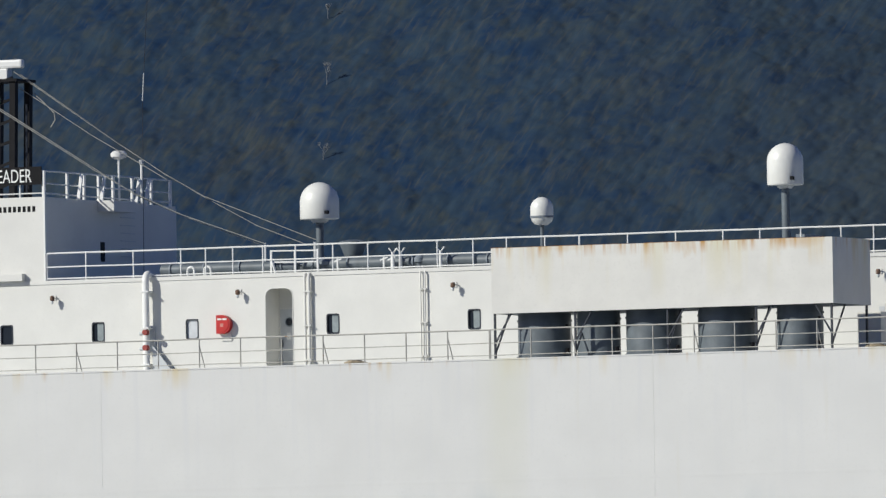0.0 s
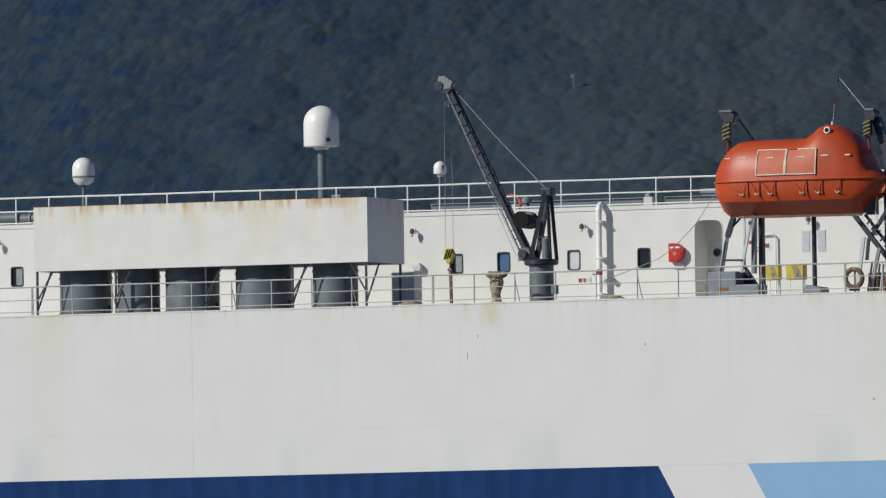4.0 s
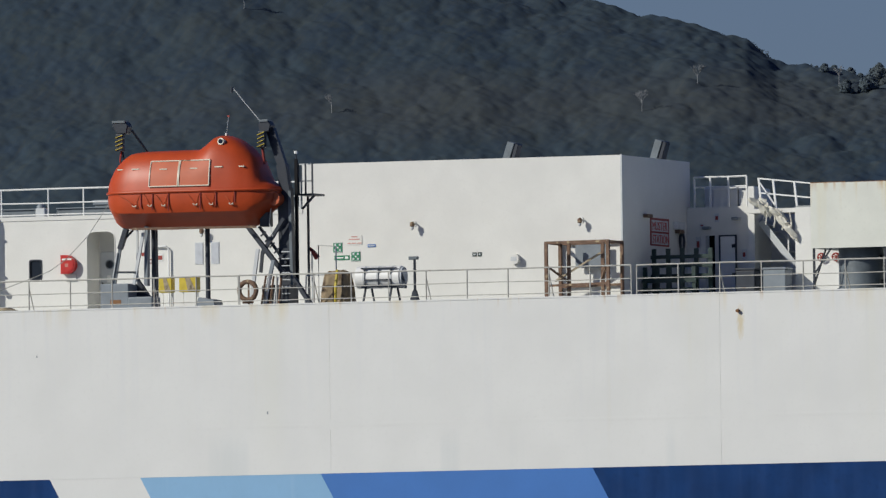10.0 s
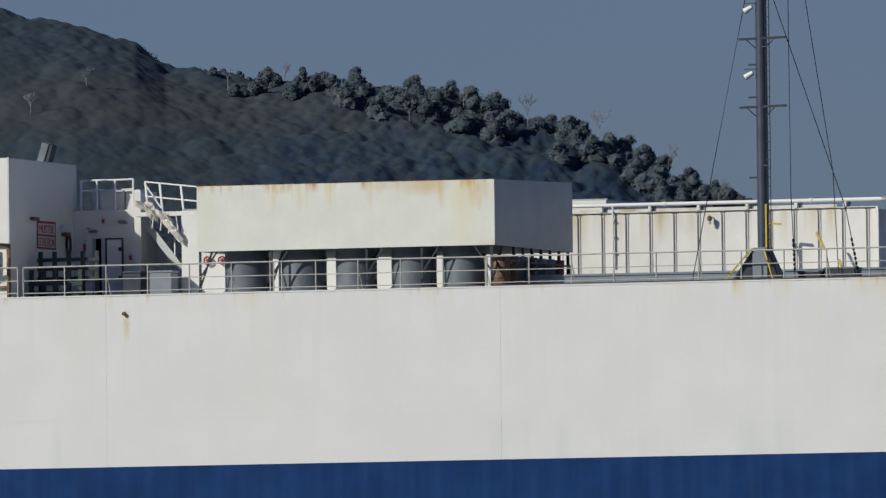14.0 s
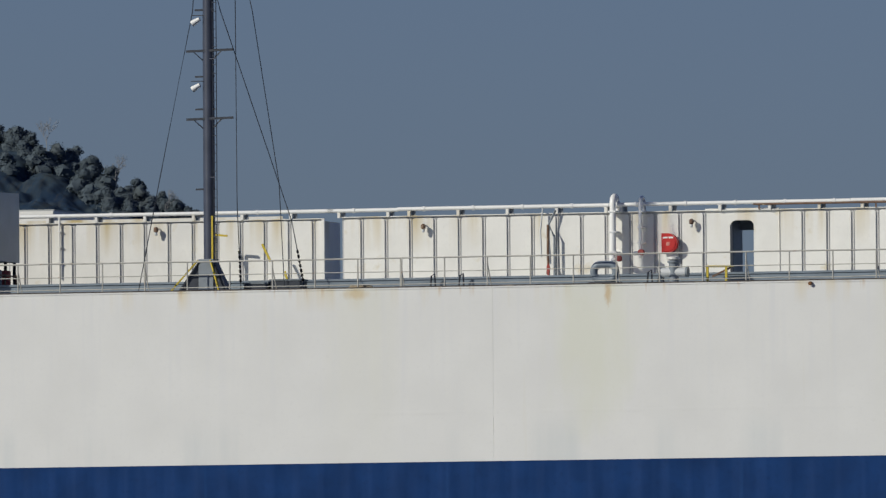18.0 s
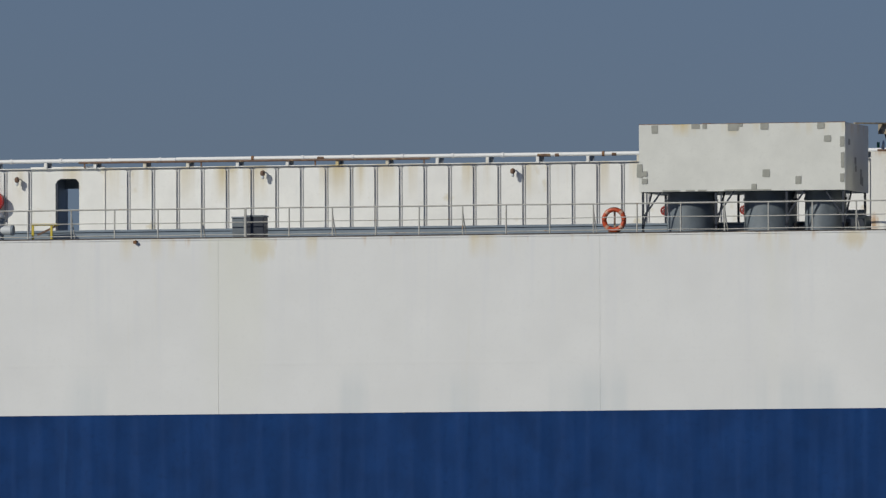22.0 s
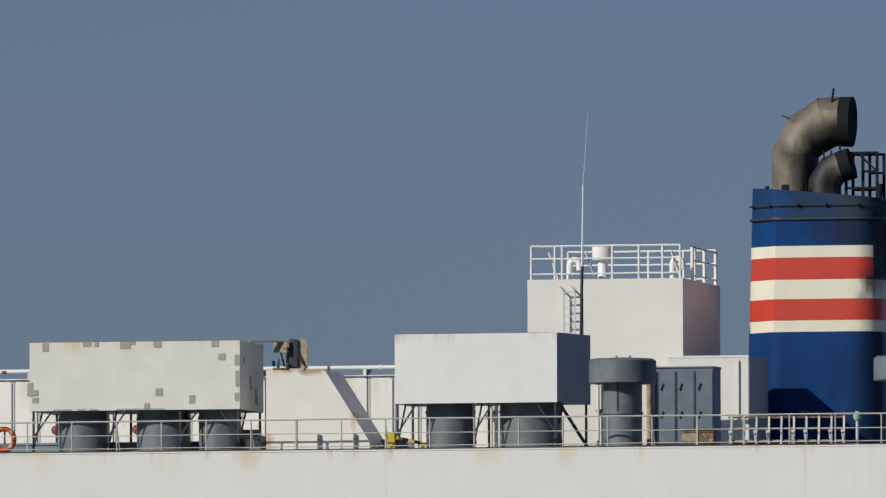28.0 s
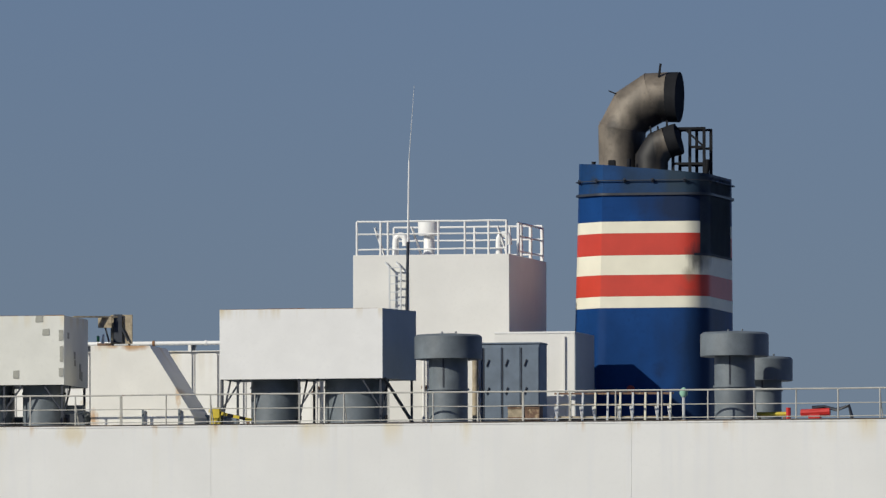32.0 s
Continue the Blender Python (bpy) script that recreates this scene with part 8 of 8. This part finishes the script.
    box("top_lip", M_CABINET, b, 136.86, 138.82, 3.96, 5.2, 32.72, 32.77, 0.01)
    for i in range(3):
        x = 136.93 + 0.62 * i
        d = box("cabinet_door", M_CABINET, b, x, x + 0.59, 3.975, 4.0, DECK + 0.25, 32.62, 0.006)
        for z in (31.2, 32.1):
            bar("handle", M_NAVY, d, (x + 0.12, 3.95, z - 0.1), (x + 0.2, 3.95, z + 0.12), 0.05, 0.03)
        bar("hinge_bar", M_NAVY, d, (x + 0.02, 3.965, DECK + 0.3), (x + 0.02, 3.965, 32.6), 0.03, 0.02)
    for x, z in ((135.3, 31.85), (135.32, 30.55), (131.3, 31.2)):
        v = thing("drain_valve", x, 4.0, z, "small brown valve on a white wall", "valve", "wall valves")
        rod("valve", M_BROWN, v, (x, 4.0, z), (x + 0.05, 3.85, z), 0.07, 10)
    for x in (131.45, 135.0, 136.7):
        p = thing("wall_pipe", x, 3.8, DECK, "thin white pipe up the wall", "pipe")
        rod("pipe", M_WALL if x < 136 else M_CANVAS, p, (x, 3.85, DECK - 0.02), (x, 3.85, 32.7), 0.05 if x < 136 else 0.1, 10)
        box("clip", M_BROWN, p, x - 0.08, x + 0.08, 3.86, 4.0, 31.3, 31.4)
    # the small white house
    h = thing("small_house", 137.0, 13.8, DECK, "plain white steel house in front of the funnel", "deckhouse")
    box("body", M_WALL, h, 135.61, 138.29, 12.25, 15.45, DECK - 0.02, 33.45, 0.01)
    # a thin added plate carries the darkened colour of the shaded after end
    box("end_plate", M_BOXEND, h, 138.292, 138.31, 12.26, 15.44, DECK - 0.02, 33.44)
    box("roof_edge", M_WHITE, h, 135.6, 138.3, 12.23, 12.248, 33.40, 33.46)
    bar("drain_pipe", M_WALL, h, (137.95, 12.2, DECK - 0.02), (137.95, 12.2, 33.3), 0.05, 0.05)
    # the tower house
    t = thing("tower_house", 132.8, 18.7, DECK, "white square tower house with railings on its top", "deckhouse")
    box("body", M_WALL, t, 130.14, 135.41, 15.6, 21.8, DECK - 0.02, 36.19, 0.01)
    lad = [(131.42, 15.5), (131.80, 15.5)]
    for x, y in lad:
        bar("ladder_rail", M_PALE, t, (x, y - 0.12, 33.5), (x, y - 0.12, 35.75), 0.05, 0.05)
        bar("ladder_rail", M_PALE, t, (x, y - 0.12, 35.75), (x - 0.18, y + 0.05, 35.95), 0.05, 0.05)
    for i in range(9):
        bar("rung", M_PALE, t, (131.42, 15.38, 33.6 + 0.27 * i), (131.80, 15.38, 33.6 + 0.27 * i), 0.035, 0.035)
    H = (1.12, 0.70, 0.20)
    railing("tower_railing", [130.25, 131.05, 131.3, 132.0, 133.0, 133.9, 134.7, 135.3], 15.7, 36.18, H, M_WHITE, "white pipe railing round the tower roof", "tower railings", 0.04, 0.035, 0.03)
    railing("tower_railing", [130.25, 131.6, 133.0, 134.2, 135.3], 21.6, 36.18, (1.2, 0.75, 0.25), M_WHITE, "white pipe railing round the tower roof", "tower railings", 0.04, 0.035, 0.03)
    railing("tower_railing", [18.0, 17.6, 19.6, 21.5], 0, 36.18, H, M_WHITE, "white pipe railing round the tower roof", "tower railings", 0.06, 0.035, 0.03, along="y", at=135.32)
    for x in (130.85, 132.1, 135.0):
        g = thing("rail_strut", x, 16, 36.18, "white leaning rail strut", "strut", "tower rail struts")
        bar("strut", M_WHITE, g, (x + 0.25, 16.1, 36.18), (x, 15.72, 37.1), 0.06, 0.06)
    g = thing("mushroom_vent", 132.2, 18, 36.18, "white drum-topped vent on the tower roof", "vent")
    turned("stem", M_WHITE, g, 132.2, 18, [(0.3, 36.17), (0.18, 36.35), (0.17, 36.95)], 18)
    turned("cap", M_WHITE, g, 132.2, 18, [(0.34, 36.93), (0.36, 37.0), (0.36, 37.38), (0.3, 37.42)], 22)
    for x in (131.45, 134.95):
        g = thing("gooseneck_vent", x, 17, 36.18, "white gooseneck vent on the tower roof", "vent", "tower gooseneck vents")
        tube("neck", M_WHITE, g, [(x - 0.17, 17, 36.17), (x - 0.17, 17, 36.65)] + [(x - 0.17 * math.cos(radians(a)), 17, 36.70 + 0.2 * math.sin(radians(a))) for a in range(20, 161, 20)] + [(x + 0.17, 17, 36.55)], 0.11, 12)
    w = thing("whip_antenna", 134.22, 4.8, 32.8, "tall dark whip antenna behind the housing", "antenna")
    rod("base", M_NAVY, w, (134.22, 4.8, 32.79), (134.28, 4.8, 36.1), 0.05)
    rod("whip", M_WHITE, w, (134.28, 4.8, 36.1), (134.32, 4.8, 38.74), 0.035, 6, 0.022)
    rod("tip", M_PALE, w, (134.32, 4.8, 38.74), (134.50, 4.8, 41.2), 0.016, 6, 0.006)

    # the funnel
    cx, cy = 139.46, 19.4
    f = thing("funnel", cx, cy, DECK, "blue funnel with red and cream bands and soot", "funnel")

    def ring(z, grow=0.0):
        k = 1 + (34.5 - z) * 0.006
        a, b = 2.30 * k + grow, 2.7 * k + grow
        lean = (z - DECK) * 0.012
        out = []
        for i in range(72):                    # flat sides with broad chamfered corners
            c, d = math.cos(2 * math.pi * i / 72), math.sin(2 * math.pi * i / 72)
            far = 1 / max(abs(c) / a, abs(d) / b, (abs(c) + abs(d)) / (a + b - (1.0 if c < 0 else 0.5)))
            out.append((cx + lean + c * far, cy + d * far))
        return out

    def shell(name, mat, z0, z1, grow=0.0, span=None, label="", tilt=0.0):
        bm = bmesh.new()
        idx = range(72) if span is None else span
        rows = []
        for z, top in ((z0, 0), (z1, 1)):
            r = ring(z, grow)
            rows.append([bm.verts.new((r[i % 72][0], r[i % 72][1], z - (tilt * (r[i % 72][0] - cx) if top else 0))) for i in idx])
        n = len(rows[0])
        for i in range(n if span is None else n - 1):
            j = (i + 1) % n
            bm.faces.new((rows[0][i], rows[0][j], rows[1][j], rows[1][i]))
        if span is None:
            bm.faces.new(rows[0][::-1])
            bm.faces.new(rows[1])
        else:
            ex = bmesh.ops.extrude_face_region(bm, geom=list(bm.faces))
            bmesh.ops.translate(bm, verts=[v for v in ex["geom"] if isinstance(v, bmesh.types.BMVert)], vec=(0, 0.004, 0))
        return part(name, bm, mat, f, label, smooth=True)

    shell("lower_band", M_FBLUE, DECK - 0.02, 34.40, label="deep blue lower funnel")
    shell("cream_band", M_FWHITE, 34.403, 34.78)
    shell("red_band", M_FRED, 34.783, 35.49)
    shell("cream_band", M_FWHITE, 35.493, 36.14)
    shell("red_band", M_FRED, 36.143, 36.87)
    shell("cream_band", M_FWHITE, 36.873, 37.26)
    shell("upper_band", M_FBLUE, 37.263, 38.14)
    shell("sooty_top", M_FSLATE, 38.143, 39.05, tilt=0.09, label="soot-darkened top of the funnel")
    shell("rim_ledge", M_NAVY, 38.13, 38.21, 0.07)
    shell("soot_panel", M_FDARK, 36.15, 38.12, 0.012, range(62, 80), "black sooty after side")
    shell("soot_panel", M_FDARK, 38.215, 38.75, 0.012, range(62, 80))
    shell("rim_ledge", M_NAVY, 36.12, 36.2, 0.06, range(61, 80))
    tube("grab_rail", M_NAVY, f, [(x, y, 38.62) for x, y in ring(38.6, 0.08)], 0.02, 6, True)
    r8 = ring(38.6, 0.05)
    for i in range(36, 73, 4):
        x, y = r8[i % 72]
        rod("bolt", M_NAVY, f, (x, y, 38.58), (x, y - 0.08, 38.66), 0.05)
    lad = ring(35.0, 0.1)
    x, y = lad[38]
    for a, c in (((x, y, 34.2), (x + 0.45, y - 0.3, 34.75)), ((x + 0.45, y - 0.3, 34.75), (x + 0.05, y - 0.1, 35.6)), ((x + 0.2, y - 0.2, 34.3), (x + 0.2, y - 0.2, 35.4)), ((x + 0.35, y - 0.2, 33.8), (x + 0.35, y - 0.2, 34.7))):
        bar("side_step", M_RUST, f, a, c, 0.035, 0.035)
    rod("red_lamp", M_REDWORN, f, (139.3, cy - 2.78, 31.7), (139.3, cy - 2.84, 31.7), 0.14)
    e = thing("exhaust_pipe", 138.3, 19.4, 39.0, "large heat-stained exhaust elbow bent aft", "exhaust", "exhaust pipes")
    path = [(138.46, 38.5), (138.47, 40.46), (138.85, 41.07), (139.56, 41.50), (140.05, 41.51)]
    girth = [0.76, 0.80, 0.84, 0.86, 0.83]
    elbow = tube("elbow", M_EXHAUST, e, [(x, 19.4, z) for x, z in path], girth, 30)
    elbow.data.set_sharp_from_angle(angle=radians(17))
    for i, w in ((1, (0.30, 0, 0.92)), (2, (0.70, 0, 0.70)), (3, (0.93, 0, 0.35))):
        d = Vector(w).normalized() * 0.015
        c = Vector((path[i][0], 19.4, path[i][1]))
        rod("weld_ring", M_EXHAUST, e, c - d, c + d, girth[i] * 1.012, 30)
    tube("mouth", M_SOOT, e, [(140.03, 19.4, 41.51), (140.42, 19.4, 41.50)], [0.83, 0.84], 28)
    bar("drain_pipe", M_SOOT, e, (140.05, 19.1, 40.75), (140.02, 19.1, 39.4), 0.06, 0.06)
    box("inspection_cover", M_SOOT, e, 138.15, 138.4, 18.60, 18.66, 39.15, 39.4, 0.03)
    bar("lug", M_SOOT, e, (139.8, 18.9, 42.0), (139.88, 18.9, 42.6), 0.09, 0.06)
    bar("lug", M_SOOT, e, (138.35, 19.0, 41.62), (138.1, 19.0, 41.72), 0.08, 0.04)
    e = thing("exhaust_pipe", 139.7, 18.6, 39.0, "smaller sooty exhaust elbow beside the large one", "exhaust", "exhaust pipes")
    tube("elbow", M_EXHAUST, e, [(139.62, 18.6, 38.6), (139.63, 18.6, 39.45), (139.9, 18.6, 39.85), (140.2, 18.6, 39.98)], [0.56, 0.56, 0.55, 0.52], 20)
    tube("mouth", M_SOOT, e, [(140.18, 18.6, 39.97), (140.55, 18.6, 40.08)], [0.525, 0.53], 20)
    for dx in (-0.1, 0.15):
        bar("lug", M_SOOT, e, (139.75 + dx, 18.4, 40.25), (139.72 + dx, 18.4, 40.5), 0.05, 0.05)
    for x, h in ((137.75, 0.12), (138.95, 0.2), (137.42, 0.0), (141.6, 0.15)):
        e = thing("small_exhaust", x, 18.2, 38.9, "thin black exhaust stub on the funnel", "exhaust", "small exhausts")
        rod("stub", M_SOOT, e, (x, 18.0, 38.7), (x + 0.04, 18.0, 39.2 + h), 0.07, 10)
    g = thing("lifting_frame", 140.9, 19, 39.0, "black square pipe frame on the funnel top", "frame")
    for x in (140.35, 140.92, 141.40):
        for y in (18.6, 19.8):
            bar("upright", M_SOOT, g, (x, y, 38.6), (x, y, 40.45), 0.09, 0.09)
    for y in (18.6, 19.8):
        for z in (39.25, 39.8, 40.42):
            bar("crossbar", M_SOOT, g, (140.33 if z != 39.8 else 140.92, y, z), (141.44, y, z), 0.08, 0.08)
    bar("diagonal", M_SOOT, g, (140.8, 18.6, 40.35), (141.4, 18.6, 39.8), 0.06, 0.06)

    STAND[0] = 1.0
    # mushroom vents
    for x, y, r, rs, z0, z1, lab in ((136.30, 1.5, 1.09, 0.63, 32.13, 32.92, "wide dark grey mushroom vent at the deck edge"), (145.68, 1.5, 1.10, 0.645, 32.13, 32.90, "wide dark grey mushroom vent at the deck edge"), (146.12, 4.6, 0.86, 0.5, 31.46, 32.22, "lower grey mushroom vent behind a wide one")):
        v = thing("mushroom_vent", x, y, DECK, lab, "vent", "deck mushroom vents")
        turned("stem", M_GREY, v, x, y, [(rs + 0.06, DECK - 0.02), (rs + 0.06, DECK + 0.1), (rs, DECK + 0.12), (rs, z0 + 0.1)], 32)
        turned("stem_ring", M_GREY, v, x, y, [(rs + 0.045, 31.14), (rs + 0.045, 31.2)], 32)
        turned("cap", M_GREY, v, x, y, [(rs * 0.9, z0 + 0.14), (r - 0.02, z0), (r, z0 + 0.02), (r, z1 - 0.06), (r * 0.92, z1 + 0.01), (r * 0.3, z1 + 0.05)], 40)
        bar("seam_strip", M_NAVY, v, (x - 0.03, y - rs - 0.005, 31.22), (x - 0.03, y - rs - 0.005, z0 + 0.05), 0.05, 0.02)
        for dx in (-0.2, 0.25):
            rod("lug", M_GREY, v, (x + dx, y, z1 + 0.02), (x + dx, y, z1 + 0.12), 0.03)
    # stowed gangway rack
    g = thing("gangway", 141.8, 1.0, DECK, "stowed pale gangway with rusty rails on its side", "gangway")
    for z in (30.22, 30.62, 30.98):
        bar("rail", M_CANVAS if z < 30.9 else M_BROWN, g, (139.9, 0.95, z), (143.8, 0.95, z - 0.02), 0.06, 0.06)
    for i in range(10):
        x = 140.0 + 0.41 * i
        bar("stanchion", M_FWHITE if i % 2 else M_PALE, g, (x, 0.9, 30.1), (x + 0.02, 0.9, 31.0), 0.09, 0.06)
        if i % 3 != 1:
            bar("strut", M_PALE, g, (x + 0.05, 0.7, 30.05), (x - 0.08, 0.95, 30.55), 0.05, 0.05)
    box("tread_board", M_NAVY, g, 139.95, 143.8, 1.05, 1.65, DECK - 0.02, 30.2, 0.02)
    for x0, x1, mat in ((138.42, 138.95, M_CANVAS), (138.98, 139.45, M_BROWN)):
        c = thing("crate", (x0 + x1) / 2, 0.9, DECK, "weathered grey brown crate at the rail", "crate", "crates at the rail")
        box("case", mat, c, x0, x1, 0.7, 1.3, DECK - 0.02, 30.62, 0.01)
        for z in (30.15, 30.5):
            box("batten", M_BROWN, c, x0 - 0.01, x1 + 0.01, 0.67, 0.7, z, z + 0.08)
    g = thing("deck_lamp", 143.9, 2, DECK, "small green-topped deck lamp", "lamp")
    rod("post", M_PALE, g, (143.92, 2, DECK - 0.02), (143.92, 2, 30.9), 0.05)
    turned("globe", M_LAMPGREEN, g, 143.92, 2, [(0.08, 30.88), (0.14, 30.98), (0.13, 31.1), (0.04, 31.18)], 14)
    g = thing("yellow_pipe", 146.9, 2, DECK, "yellow pipe with a red valve along the deck", "pipe")
    rod("pipe", M_YELLOW, g, (146.3, 2, 30.3), (147.3, 2, 30.3), 0.07)
    for x in (146.4, 147.2):
        bar("chair", M_BROWN, g, (x, 2, DECK - 0.02), (x, 2, 30.26), 0.08, 0.06)
    rod("valve", M_RED, g, (147.35, 1.95, DECK - 0.02), (147.35, 1.95, 30.5), 0.08)
    g = thing("foam_monitor", 148.4, 2, DECK, "red foam monitor with a black hose beside it", "monitor")
    rod("barrel", M_RED, g, (147.75, 2, 30.32), (148.7, 2, 30.36), 0.12)
    box("body", M_RED, g, 148.0, 148.4, 1.9, 2.15, DECK - 0.02, 30.45, 0.04)
    tube("hose", M_NAVY, g, [(148.1, 2.1, 30.5), (148.5, 2.1, 30.52), (148.9, 2.1, 30.42), (149.3, 2.1, 30.55), (149.4, 2.1, 30.15)], 0.06)


after_part()
